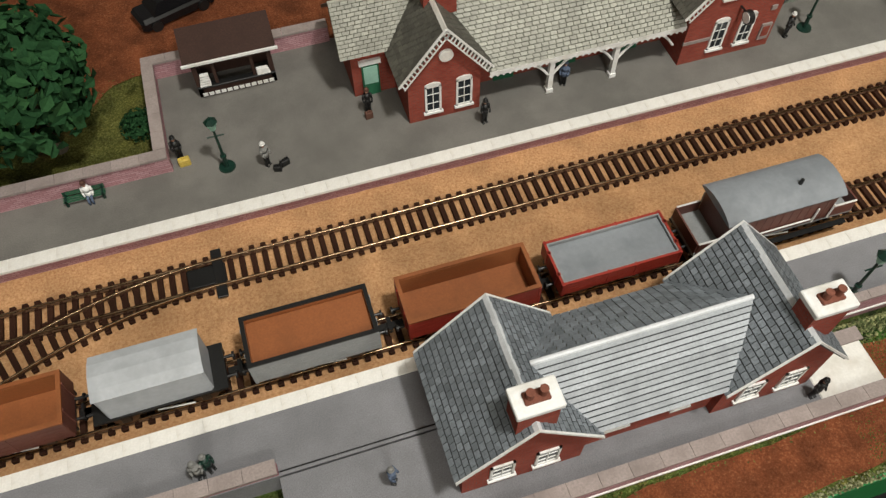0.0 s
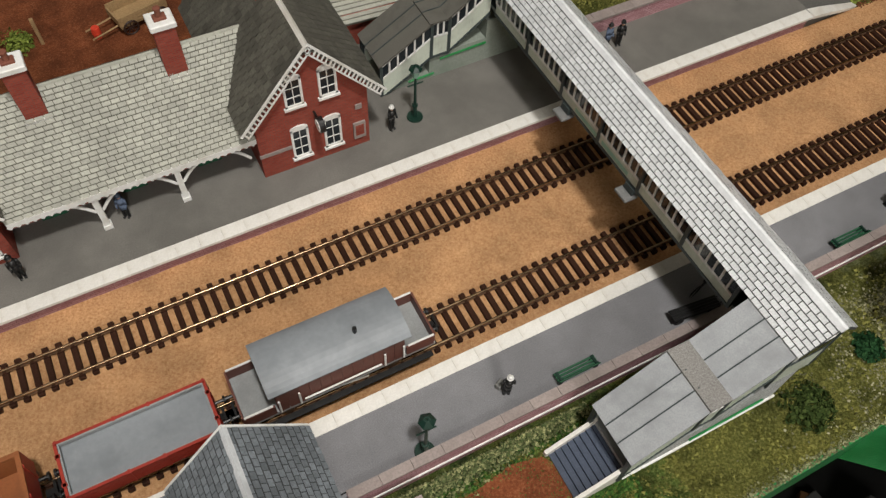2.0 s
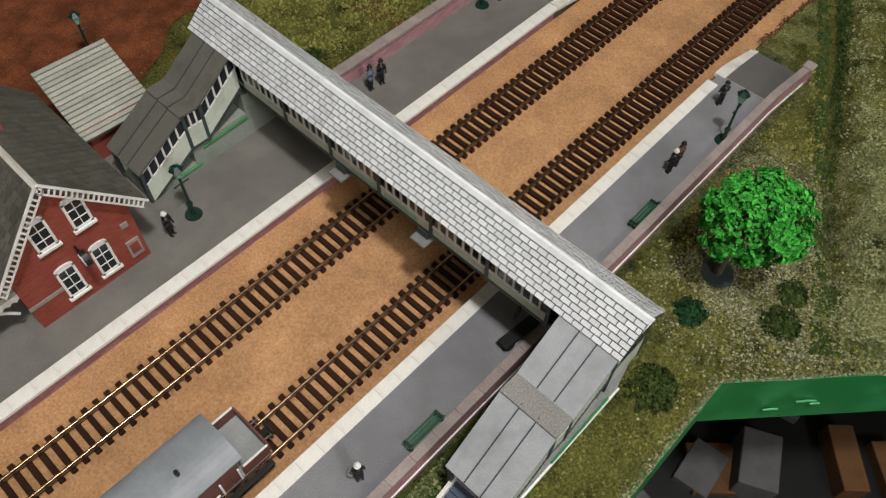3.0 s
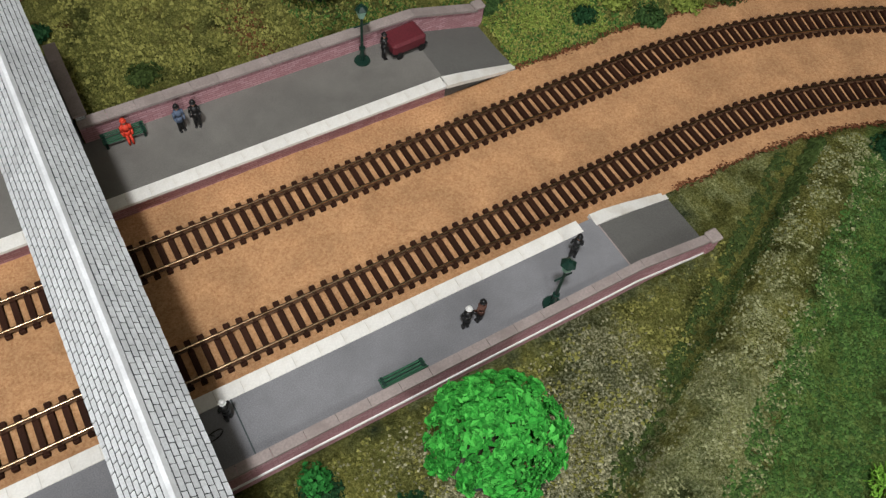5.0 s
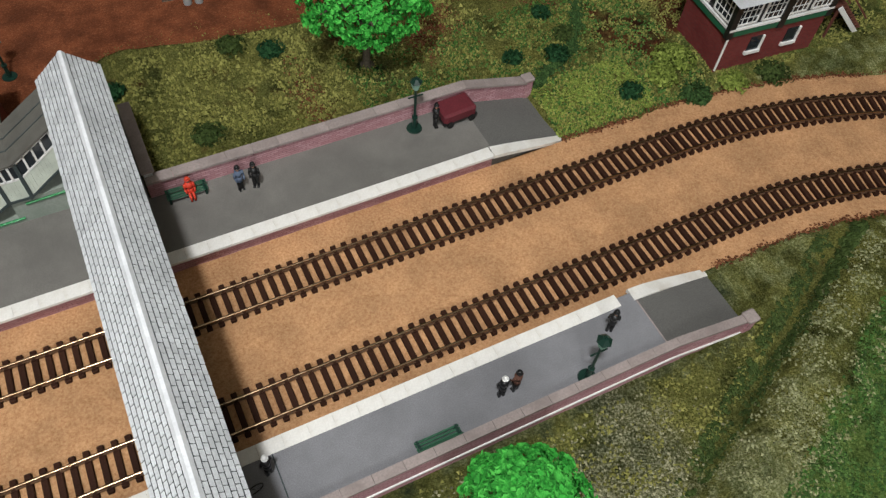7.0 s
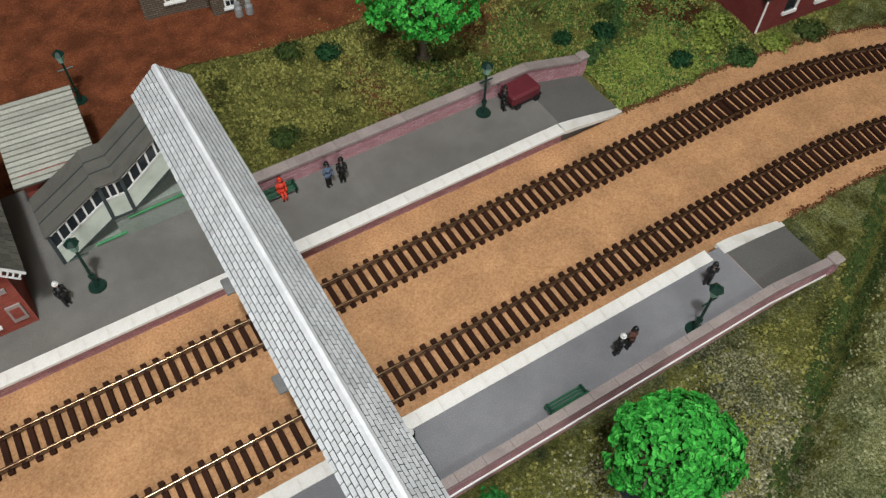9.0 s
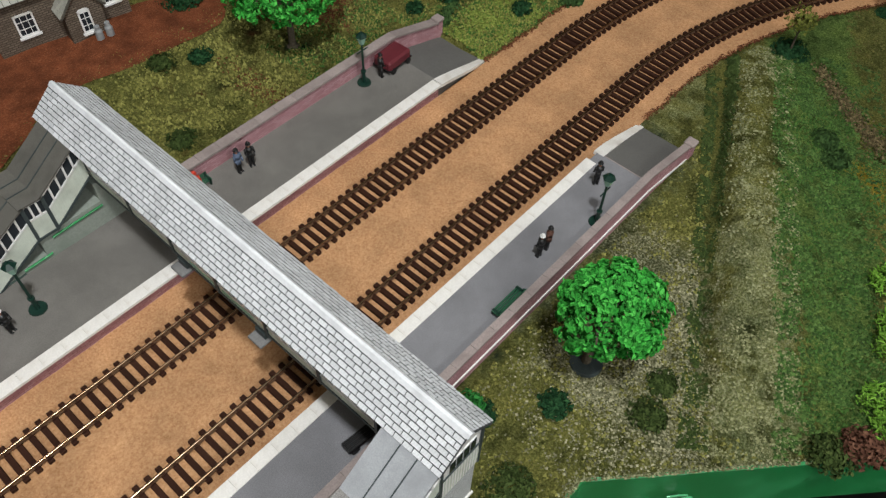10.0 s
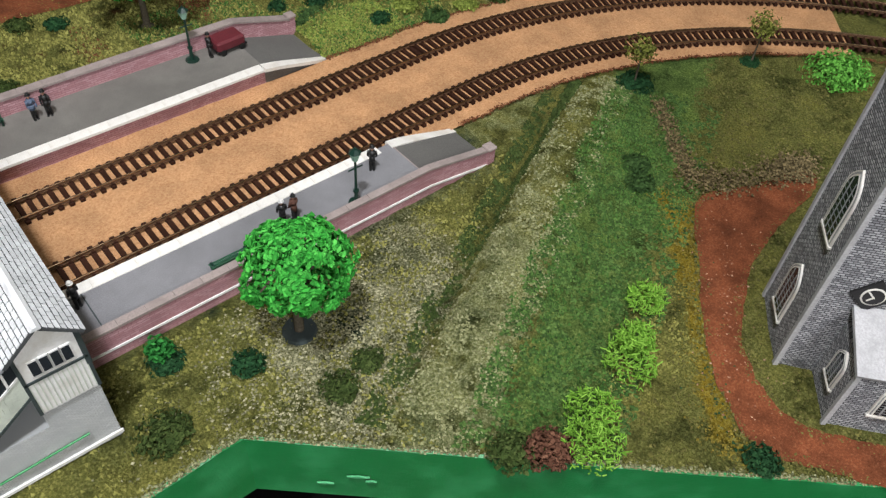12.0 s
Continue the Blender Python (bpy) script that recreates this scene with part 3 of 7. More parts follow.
def wall_run(label, a, c, z0, za, zc, mat, thick=5.0, string=None):
    """A brick wall with coping stones from a to c; its top falls from za to zc."""
    a, c = Vector((*a, 0)), Vector((*c, 0))
    d = c - a
    n = d.length
    m = Matrix.Translation(a) @ Matrix.Rotation(math.atan2(d.y, d.x), 4, "Z")
    th = thing("low_wall", 0, 0, 0, label, "wall", "low brick walls", kind="structure")
    b = B()
    vs = [(0, -thick / 2, z0), (n, -thick / 2, z0), (n, thick / 2, z0), (0, thick / 2, z0), (0, -thick / 2, za), (n, -thick / 2, zc), (n, thick / 2, zc), (0, thick / 2, za)]
    b.add([m @ Vector(p) for p in vs], [(3, 2, 1, 0), (4, 5, 6, 7), (0, 1, 5, 4), (1, 2, 6, 5), (2, 3, 7, 6), (3, 0, 4, 7)])
    part("brick_face", b, mat, th)
    k = max(1, round(n / 16))
    for i in range(k):
        p, q = n * i / k + 0.1, n * (i + 1) / k - 0.1
        zp, zq = za + (zc - za) * p / n, za + (zc - za) * q / n
        w = thick / 2 + (1.2 if thick > 4.5 else 0.6)
        vs = [(p, -w, zp), (q, -w, zq), (q, w, zq), (p, w, zp), (p, -w, zp + 1.6), (q, -w, zq + 1.6), (q, w, zq + 1.6), (p, w, zp + 1.6)]
        part("coping_stone", B().add([m @ Vector(v) for v in vs], [(3, 2, 1, 0), (4, 5, 6, 7), (0, 1, 5, 4), (1, 2, 6, 5), (2, 3, 7, 6), (3, 0, 4, 7)]), M_STONECAP, th)
    if string is not None:
        sa, sc = string if isinstance(string, tuple) else (string, string)
        f0, f1 = -thick / 2 - 0.7, -thick / 2 + 0.2
        b = B().add([m @ Vector(p) for p in [(0, f0, sa), (n, f0, sc), (n, f1, sc), (0, f1, sa), (0, f0, sa + 1.5), (n, f0, sc + 1.5), (n, f1, sc + 1.5), (0, f1, sa + 1.5)]], [(3, 2, 1, 0), (4, 5, 6, 7), (0, 1, 5, 4), (1, 2, 6, 5), (2, 3, 7, 6), (3, 0, 4, 7)])
        part("string_course", b, M_WHITE, th, "white painted string course")
    return th


wall_run("mauve brick wall behind the far platform", (-1080, 141), (-487.4, 141), -6, 23, 23, M_PLATBRICK)
wall_run("mauve brick wall closing the far platform", (-491, 145), (-491, 218.2), -6, 23, 23, M_PLATBRICK)
wall_run("mauve brick wall behind the kiosk", (-494.6, 222), (-372, 222), -6, 23, 23, M_PLATBRICK)
wall_run("mauve brick wall behind the far platform", (33, 148.5), (240, 148.5), -6, 22, 22, M_PLATBRICK)
wall_run("mauve brick wall sloping down the ramp", (240, 148.5), (288, 148.5), -6, 22, 9, M_PLATBRICK)
wall_run("stone wall beside the footbridge tower", (36, 150), (36, 215), -6, 26, 22, M_TOWERSTONE)
wall_run("mauve brick wall behind the near platform", (-190, -64), (262, -64), -24, 12.6, 12.6, M_PLATBRICK, 4.0, string=-1.8)
wall_run("mauve brick wall sloping down the ramp", (262, -64), (311, -65.2), -14, 12.6, 4.6, M_PLATBRICK, 4.0, string=(-1.8, -7.5))
wall_run("low wall along the rear of the near platform", (-1080, -60), (-462, -60), -14, 15, 15, M_PLATBRICK)
wall_run("low wall along the rear of the near platform", (-462, -112), (-160, -112), -14, 13, 13, M_PLATBRICK, string=-2)
for nm, x, y, z in (("pier", 290, 148.5, 13), ("pier", 314, -65.6, 8)):
    th = thing("wall_pier", x, y, -8, "square brick pier with a pale stone cap", "pier", "wall piers", kind="structure")
    part("shaft", B().box(-3, 3, -3, 3, -4, z + 6), M_PLATBRICK, th)
    part("cap", B().box(-4, 4, -4, 4, z + 6, z + 8, c=0.8), M_STONECAP, th, "pale grey stone cap")


EDGES = []


def blob(name, pts, mat, label, category, lift=1.2):
    """A patch laid on the scenery inside a rounded outline."""
    cx, cy = sum(p[0] for p in pts) / len(pts), sum(p[1] for p in pts) / len(pts)
    n = len(pts)
    ring = []
    for i in range(n * 10):
        k, f = divmod(i, 10)
        p = [pts[(k + o - 1) % n] for o in range(4)]
        t = f / 10
        w = ((-t + 2 * t * t - t ** 3) / 2, (2 - 5 * t * t + 3 * t ** 3) / 2, (t + 4 * t * t - 3 * t ** 3) / 2, (t ** 3 - t * t) / 2)
        x, y = sum(a * q[0] for a, q in zip(w, p)), sum(a * q[1] for a, q in zip(w, p))
        ring.append((x + ripple(x, y, 9) * 2.0, y + ripple(y, x, 9) * 2.0))
    bm = bmesh.new()
    me = bpy.data.meshes.new(name)
    face = bm.faces.new([bm.verts.new((x * MM, y * MM, 0)) for x, y in ring])
    bmesh.ops.triangulate(bm, faces=[face])
    bmesh.ops.subdivide_edges(bm, edges=[e for e in bm.edges if e.calc_length() > 0.016], cuts=3, use_grid_fill=True)
    bmesh.ops.subdivide_edges(bm, edges=[e for e in bm.edges if e.calc_length() > 0.010], cuts=2, use_grid_fill=True)
    for v in bm.verts:
        v.co.z = (gz(v.co.x / MM, v.co.y / MM) + lift) * MM
    bm.to_mesh(me)
    bm.free()
    me.materials.append(mat)
    rnd, b = random.Random(n), B()
    for x, y in ring:
        for _ in range(9):
            ex, ey = x + rnd.gauss(0, 2.6), y + rnd.gauss(0, 2.6)
            if ey > front(ex) + 3:
                b.rock((ex, ey, gz(ex, ey) + lift * 0.9), rnd.uniform(0.4, 1.0), rnd, 0.6)
    EDGES.append((name, b))
    return tagged(new(name, me), label, category, kind="structure")


blob("path", [(-192, -74), (-150, -84), (-112, -82), (-91, -90), (-96, -112), (-112, -128), (-150, -140), (-260, -146), (-330, -138), (-300, -118), (-200, -116), (-196, -95)], M_SOIL, "red-brown earth path below the footbridge steps", "path")
blob("road", [(-760, 500), (-760, 270), (-560, 262), (-540, 215), (-505, 235), (-380, 226), (-100, 226), (0, 262), (40, 290), (110, 278), (182, 278), (205, 330), (140, 345), (20, 420), (60, 500)], M_SOIL, "red-brown earth road behind the station", "road", 1.4)
blob("church_path", [(414, -179), (452, -194), (494, -206), (484, -222), (432, -228), (384, -238), (336, -263), (314, -286), (305, -316), (316, -337), (336, -366), (362, -400), (330, -402), (306, -366), (292, -342), (276, -318), (285, -291), (312, -255), (352, -220), (390, -187)], M_SOIL, "red-brown earth path round the church", "path")


# ---------------------------------------------------------------- roofs, windows, small building parts
def tiles(a, c, d, e, wide, rows, lap=0.55, flat=False):
    """Courses of tiles on a roof face: a to c along the eaves, e to d along the ridge."""
    a, c, d, e = (Vector(p) for p in (a, c, d, e))
    nrm = (c - a).cross(e - a).normalized()
    if nrm.z < 0:
        nrm = -nrm
    sheet = 0.76 if wide > 100 else 0.82
    b, rnd = B(), random.Random(int(a.x * 7 + c.y * 3 + rows))
    for r in range(rows):
        p0, p1 = a.lerp(e, r / rows), c.lerp(d, r / rows)
        q0, q1 = (a.lerp(e, min(1, (r + (sheet if flat else 1.15)) / rows)), c.lerp(d, min(1, (r + (sheet if flat else 1.15)) / rows)))
        n = max(1, round((p1 - p0).length / wide))
        sh = 0.5 if r % 2 and wide < 100 else 0.0
        for k in range(n + (1 if sh else 0)):
            f0, f1 = max(0, (k - sh) / n), min(1, (k + 1 - sh) / n)
            if f1 - f0 < 0.02 / n:
                continue
            g = min(0.055 * (f1 - f0), (0.23 if flat else 0.28) / (p1 - p0).length)
            up = nrm * (lap + rnd.uniform(-0.12, 0.12))
            s0, s1 = p0.lerp(p1, f0 + g), p0.lerp(p1, f1 - g)
            t0, t1 = q0.lerp(q1, f0 + g), q0.lerp(q1, f1 - g)
            lo = up * 0.9 if flat else nrm * 0.1
            b.add([s0 + up, s1 + up, t1 + lo, t0 + lo, s0, s1], [(0, 1, 2, 3), (0, 4, 5, 1), (0, 3, 4), (1, 5, 2)])
    return b


def roof_face(parent, name, a, c, d, e, mat, wide=4.6, rows=8, thick=1.6, under=None, lap=0.6, flat=False):
    base = part(name, B().slab([a, c, d, e] if Vector(d) != Vector(e) else [a, c, d], thick), under or M_SLATEBROWN, parent)
    part("tiling", tiles(a, c, d, e, wide, rows, lap, flat), mat, base, kind="stuff")
    return base


def window(parent, x, y, z, w, h, arch=True, bars=(1, 2), depth=1.0, face=-1, sill=True, m=None, mat=M_WHITE):
    """A sash window on a wall that faces -y (face -1) or +y; x, z: the lower middle."""
    m = m or Matrix()
    s = face
    fr = B()
    t = 1.3

    def bx(x0, x1, ya, yb, z0, z1, q=None):
        (q or fr).box(x0, x1, min(ya, yb), max(ya, yb), z0, z1, m)

    bx(x - w / 2, x - w / 2 + t, y, y + s * depth, z, z + h)
    bx(x + w / 2 - t, x + w / 2, y, y + s * depth, z, z + h)
    bx(x - w / 2, x + w / 2, y, y + s * depth, z + h - t, z + h)
    bx(x - w / 2, x + w / 2, y, y + s * depth, z, z + t)
    if arch:
        pts = [(x + (w / 2) * math.cos(a), z + h + (w * 0.22) * math.sin(a)) for a in [math.pi * k / 8 for k in range(9)]]
        n = len(pts)
        vs = [m @ Vector((p[0], y, p[1])) for p in pts] + [m @ Vector((p[0], y + s * depth, p[1])) for p in pts]
        fr.add(vs, [tuple(range(n)), tuple(range(2 * n - 1, n - 1, -1))] + [(k, n + k, n + (k + 1) % n, (k + 1) % n) for k in range(n)])
    wn = part("window_frame", fr, mat, parent, "white painted sash frame")
    gl = B()
    bx(x - w / 2 + t * 0.5, x + w / 2 - t * 0.5, y, y + s * 0.35, z + t * 0.5, z + h - t * 0.5, gl)
    part("pane", gl, M_GLASS, wn, "dark glass")
    br = B()
    for k in range(1, bars[0] + 1):
        xx = x - w / 2 + w * k / (bars[0] + 1)
        bx(xx - 0.22, xx + 0.22, y, y + s * 0.75, z, z + h, br)
    for k in range(1, bars[1] + 1):
        zz = z + h * k / (bars[1] + 1)
        bx(x - w / 2, x + w / 2, y, y + s * 0.75, zz - 0.2, zz + 0.2, br)
    if br.v:
        part("glazing_bar", br, mat, wn)
    if sill:
        sl = B()
        bx(x - w / 2 - 1, x + w / 2 + 1, y, y + s * 2.0, z - 1.4, z, sl)
        part("sill", sl, mat, wn)
    return wn


def chimney(parent, x, y, z0, z1, w, d, brick=None, pots=2, cap=M_WHITE):
    brick = brick or M_REDBRICK
    ch = part("chimney", B().box(x - w / 2, x + w / 2, y - d / 2, y + d / 2, z0, z1 - 3), brick, parent, "red brick stack")
    part("chimney_cap", B().box(x - w / 2 - 1.2, x + w / 2 + 1.2, y - d / 2 - 1.2, y + d / 2 + 1.2, z1 - 3, z1, c=0.5), cap, ch, "pale stone cap")
    part("pot_bed", B().box(x - w * 0.3, x + w * 0.3, y - d * 0.25, y + d * 0.25, z1, z1 + 1.5, c=0.4), M_POT, ch)
    for k in range(pots):
        px = x + (k - (pots - 1) / 2) * w * 0.32
        part("chimney_pot", B().cyl((px, y, z1 + 1), (px, y, z1 + 6), 1.7, 1.4, 10).cyl((px, y, z1 + 5.2), (px, y, z1 + 6.2), 1.9, 1.9, 10), M_POT, ch)
    return ch


def bargeboard(parent, x, y, half, z_eave, z_apex, face=-1):
    """Pierced white bargeboards on a gable, with finial."""
    b = B()
    for s in (-1, 1):
        a, c = Vector((x + s * half, y, z_eave)), Vector((x, y, z_apex))
        d = (c - a).normalized()
        up = Vector((0, 0, 1)) - d * d.z
        up.normalize()
        for lo, hi, th in ((0.0, 1.1, 1.0), (-4.2, -3.4, 0.6)):
            q = [a + up * lo, c + up * lo, c + up * hi, a + up * hi]
            o = Vector((0, face * th, 0))
            b.add(q + [p + o for p in q], [(0, 1, 2, 3), (7, 6, 5, 4), (0, 4, 5, 1), (1, 5, 6, 2), (2, 6, 7, 3), (3, 7, 4, 0)])
        n = int((c - a).length / 3.0)
        for k in range(n):
            p = a.lerp(c, (k + 0.2) / n)
            r = a.lerp(c, (k + (1.0 if k % 2 else 0.9)) / n)
            q = [p - up * 3.6, p - up * 3.6 + d * 0.9, r, r - d * 0.9]
            o = Vector((0, face * 0.6, 0))
            b.add(q + [v + o for v in q], [(0, 1, 2, 3), (7, 6, 5, 4), (0, 4, 5, 1), (1, 5, 6, 2), (2, 6, 7, 3), (3, 7, 4, 0)])
    return part("bargeboard", b, M_WHITE, parent, "pierced white bargeboard")


def gable_house(parent, x0, x1, y0, y1, z0, ze, za, wall, over=4.0):
    """Walls of a block whose ridge runs along y, as one brick body with pointed ends."""
    xm = (x0 + x1) / 2
    part("wall", B().prism([(x0, z0), (x1, z0), (x1, ze), (xm, za - 1.5), (x0, ze)], "y", y0, y1), wall, parent)


# ---------------------------------------------------------------- the station on the far platform
M_JOINTOLIVE = paint("dark_olive_joint", (0.17, 0.17, 0.135), 0.8, vary=0.2)
st = thing("station_building", 0, 0, 0, "red brick country station with tiled roofs and white canopy", "station")
gable_house(st, -341, -295, 131, 190, 10, 50, 81, M_REDBRICK)
gable_house(st, -159, -93, 125.5, 222, 10, 58, 99, M_REDBRICK)
part("wall", B().box(-295, -159, 151, 205, 10, 52), M_REDBRICK, st)
part("wall", B().box(-368, -341, 164, 205, 10, 50), M_REDBRICK, st)
part("rear_wall", B().prism([(160, 45), (205, 45), (174, 75)], "x", -366, -150), M_REDBRICK, st)
# long roof, carried down over the canopy
RZ = 78.5
roof_face(st, "roof_slope", (-290, 128, 41), (-159, 128, 41), (-137.5, 174, RZ), (-315, 174, RZ), M_SLATEGREEN, 4.6, 22, lap=0.9, under=M_JOINTOLIVE, flat=True)
roof_face(st, "roof_slope", (-375, 158, 48), (-338, 158, 48), (-318, 174, RZ), (-375, 174, RZ), M_SLATEGREEN, 4.6, 14, lap=0.9, under=M_JOINTOLIVE, flat=True)
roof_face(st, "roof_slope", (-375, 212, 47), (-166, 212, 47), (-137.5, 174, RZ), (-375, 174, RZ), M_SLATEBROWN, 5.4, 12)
part("ridge", B().cyl((-375, 174, RZ + 0.4), (-138, 174, RZ + 0.4), 1.0, n=8), M_SLATEGREEN, st)
for xa, xb, y0, y1, ze, za, ym in ((-347, -289, 126.5, 182, 47, 83, 168), (-167, -84, 120.5, 232, 54, 102, 232)):
    xm = (xa + xb) / 2
    roof_face(st, "roof_slope", (xa, y0, ze), (xa, y1, ze), (xm, y1, za), (xm, y0, za), M_SLATEBROWN, 4.4, 13)
    roof_face(st, "roof_slope", (xb, y0, ze), (xb, y1, ze), (xm, y1, za), (xm, y0, za), M_SLATEBROWN, 4.4, 13)
    part("ridge", B().prism([(xm - 1.6, za - 1.2), (xm, za + 1.0), (xm + 1.6, za - 1.2)], "y", y0, y1), M_COPING, st, "pale ridge tiles")
    bargeboard(st, xm, y0, (xb - xa) / 2, ze, za + 0.5)
chimney(st, -313, 160, 70, 112, 20, 12, pots=2, cap=M_STONECAP)
for x in (-256, -184):
    chimney(st, x, 168, 62, 103, 11, 10, pots=1)
    part("flashing", B().box(x - 6.5, x + 6.5, 161.2, 162.4, 66.0, 69.0), M_WHITE, st, "white flashing at the stack foot")
chimney(st, -125, 179, 88, 128, 18, 13, pots=2, cap=M_STONECAP)
for x in (-325.5, -305.5):
    window(st, x, 131, 17, 10.5, 22)
for x in (-135, -115.5):
    window(st, x, 125.5, 18.5, 10.5, 23)
    window(st, x, 125.5, 59.5, 10.5, 20)
rd = part("round_window", B().cyl((-317, 131.2, 61), (-317, 129.6, 61), 4.4, n=20), M_WHITE, st, "round white framed window")
part("pane", B().cyl((-317, 130, 61), (-317, 129.3, 61), 3.2, n=20), M_COPING, rd)
part("string_course", B().box(-159.4, -140, 124.9, 126, 27, 29.5), M_STONECAP, st)
pp = part("notice_board", B().box(-103, -95.5, 124.3, 125.6, 17, 30), M_STONECAP, st, "small framed notice")
part("poster", B().box(-101.8, -96.7, 124.0, 124.4, 20, 28), M_REDBRICK, pp)
part("wall_plate", B().box(-101, -97, 124.6, 125.6, 41, 44.5), M_STONECAP, st)
ck = part("station_clock", B().cyl((-125, 126, 50), (-125, 117, 50), 0.7, n=8).cyl((-126.6, 116, 49), (-123.4, 116, 49), 4.6, n=18), M_BLACK, st, "black bracket clock")
part("clock_face", B().cyl((-126.9, 116, 49), (-126.6, 116, 49), 3.6, n=18), M_WHITE, ck)
dr = part("door", B().box(-362, -351, 162.8, 164.2, 10, 36), M_GREENDOOR, st, "green door")
part("door_blind", B().box(-361, -352, 162.3, 163, 20, 34), M_PALEGREEN, dr, "pale green upper panel")
part("door_head", B().box(-363.5, -349.5, 162, 164, 36, 39.5), M_WHITE, dr)
for x in (-272, -228, -184):
    dr = part("door", B().box(x - 7, x + 7, 149.6, 151, 10, 38), M_GREENDOOR, st, "dark green panelled door")
    part("door_head", B().box(x - 8, x + 8, 149, 151, 38, 40), M_WHITE, dr)
for x in (-250, -206):
    window(st, x, 151, 20, 10, 17, arch=False)
# canopy edge, posts and curved brackets
cp = part("canopy", B().box(-290, -159, 127.4, 128.4, 38.2, 41.5), M_WHITE, st, "white canopy valance")
for k in range(33):
    x = -289 + k * 4
    part("valance_tooth", B().prism([(x - 1.6, 38.4), (x + 1.6, 38.4), (x, 36.6)], "y", 127.5, 128.2), M_WHITE, cp)
for x in (-248, -204, -161.5):
    if x < -165:
        ps = part("canopy_post", B().box(x - 1.6, x + 1.6, 129, 132.2, 10, 39).box(x - 2.3, x + 2.3, 128.4, 132.8, 10, 13).box(x - 2.6, x + 2.6, 128.2, 133, 36, 38.6), M_WHITE, st, "white timber canopy post")
    b = B()
    for s in (-1, 1):
        if x > -165 and s > 0:
            continue
        arc = [(x + s * (2 + 17 * math.sin(a)), 40 - 13 * (1 - math.sin(a)) ** 2 * 1.0 + 0.0) for a in [math.pi / 2 * k / 8 for k in range(9)]]
        for p, q in zip(arc, arc[1:]):
            b.cyl((p[0], 130.5, p[1] - 2), (q[0], 130.5, q[1] - 2), 0.9, n=6)
    part("canopy_bracket", b, M_WHITE, st)

# ---------------------------------------------------------------- the building on the near platform
M_JOINT = paint("dark_tile_joint", (0.075, 0.08, 0.082), 0.8, vary=0.2)
M_RIDGETILE = paint("white_ridge_tile", (0.66, 0.68, 0.70), 0.5, vary=0.1)
M_RIBTILE = paint("blue_grey_ribbed_tile", (0.44, 0.47, 0.495), 0.5, vary=0.16, island=0.25, bump=0.25)
nb = thing("waiting_rooms", 0, 0, 0, "brick waiting rooms with slate gables on the near platform", "building")
ZE, ZA = 47, 82
for xa, xb in ((-382, -322), (-253, -199)):
    gable_house(nb, xa, xb, -97, -43, 10, ZE, ZA, M_REDBRICK)
part("wall", B().box(-322, -253, -93, -46, 10, 46), M_REDBRICK, nb)
roof_face(nb, "roof_slope", (-322, -40, 47), (-253, -40, 47), (-236, -69.5, 72), (-343, -69.5, 72), M_SLATE, 4.4, 9)
roof_face(nb, "roof_slope", (-322, -99, 46), (-253, -99, 46), (-236, -69.5, 72), (-343, -69.5, 72), M_RIBTILE, 600, 14, lap=1.2, under=M_JOINT, flat=True)
part("ridge", B().cyl((-343, -69.5, 72.4), (-236, -69.5, 72.4), 1.3, n=8), M_RIDGETILE, nb, "white ridge tiles")
for xa, xb in ((-386.5, -317.5), (-257.5, -194.5)):
    xm = (xa + xb) / 2
    for xe in (xa, xb):
        roof_face(nb, "roof_slope", (xe, -101, ZE - 2), (xe, -37.5, ZE - 2), (xm, -37.5, ZA), (xm, -101, ZA), M_SLATE, 3.6, 13, under=M_JOINT, lap=0.5, flat=True)
    part("ridge", B().prism([(xm - 1.7, ZA - 1.2), (xm, ZA + 1.0), (xm + 1.7, ZA - 1.2)], "y", -101, -37.5), M_RIDGETILE, nb, "white ridge tiles")
    for y, f in ((-101, -1), (-37.5, 1)):
        b = B()
        for s in (-1, 1):
            hx = (xb - xa) / 2
            q = [Vector((xm + s * hx, y, ZE - 3)), Vector((xm, y, ZA - 0.5)), Vector((xm, y, ZA + 1)), Vector((xm + s * hx, y, ZE - 1.2))]
            o = Vector((0, f * 1.0, 0))
            b.add(q + [p + o for p in q], [(0, 1, 2, 3), (7, 6, 5, 4), (0, 4, 5, 1), (1, 5, 6, 2), (2, 6, 7, 3), (3, 7, 4, 0)])
        part("bargeboard", b, M_WHITE, nb, "plain white bargeboard")
    for x in (xm - 11, xm + 11):
        window(nb, x, -97, 20, 12, 17, arch=False)
        window(nb, x, -43, 20, 12, 17, arch=False, face=1)
for x, w in ((-305, 12), (-272, 9)):
    window(nb, x, -93, 26, w, 9, arch=False, bars=(0, 0))
part("canopy_board", B().box(-318, -282, -95.5, -93, 32, 37), M_STONECAP, nb)
chimney(nb, -351, -92, 66, 95, 18, 11)
chimney(nb, -219, -88.5, 66, 95, 18, 11)
b = B().box(-196, -160, -111, -84, -9, 10.6, c=0.6)
solo("paved_landing", b, M_COPING, "white paved landing beside the waiting rooms", "paving", "structure")
wall_run("short pale wall beside the landing", (-196, -82), (-160, -82), -8, 13, 13, M_STONECAP)

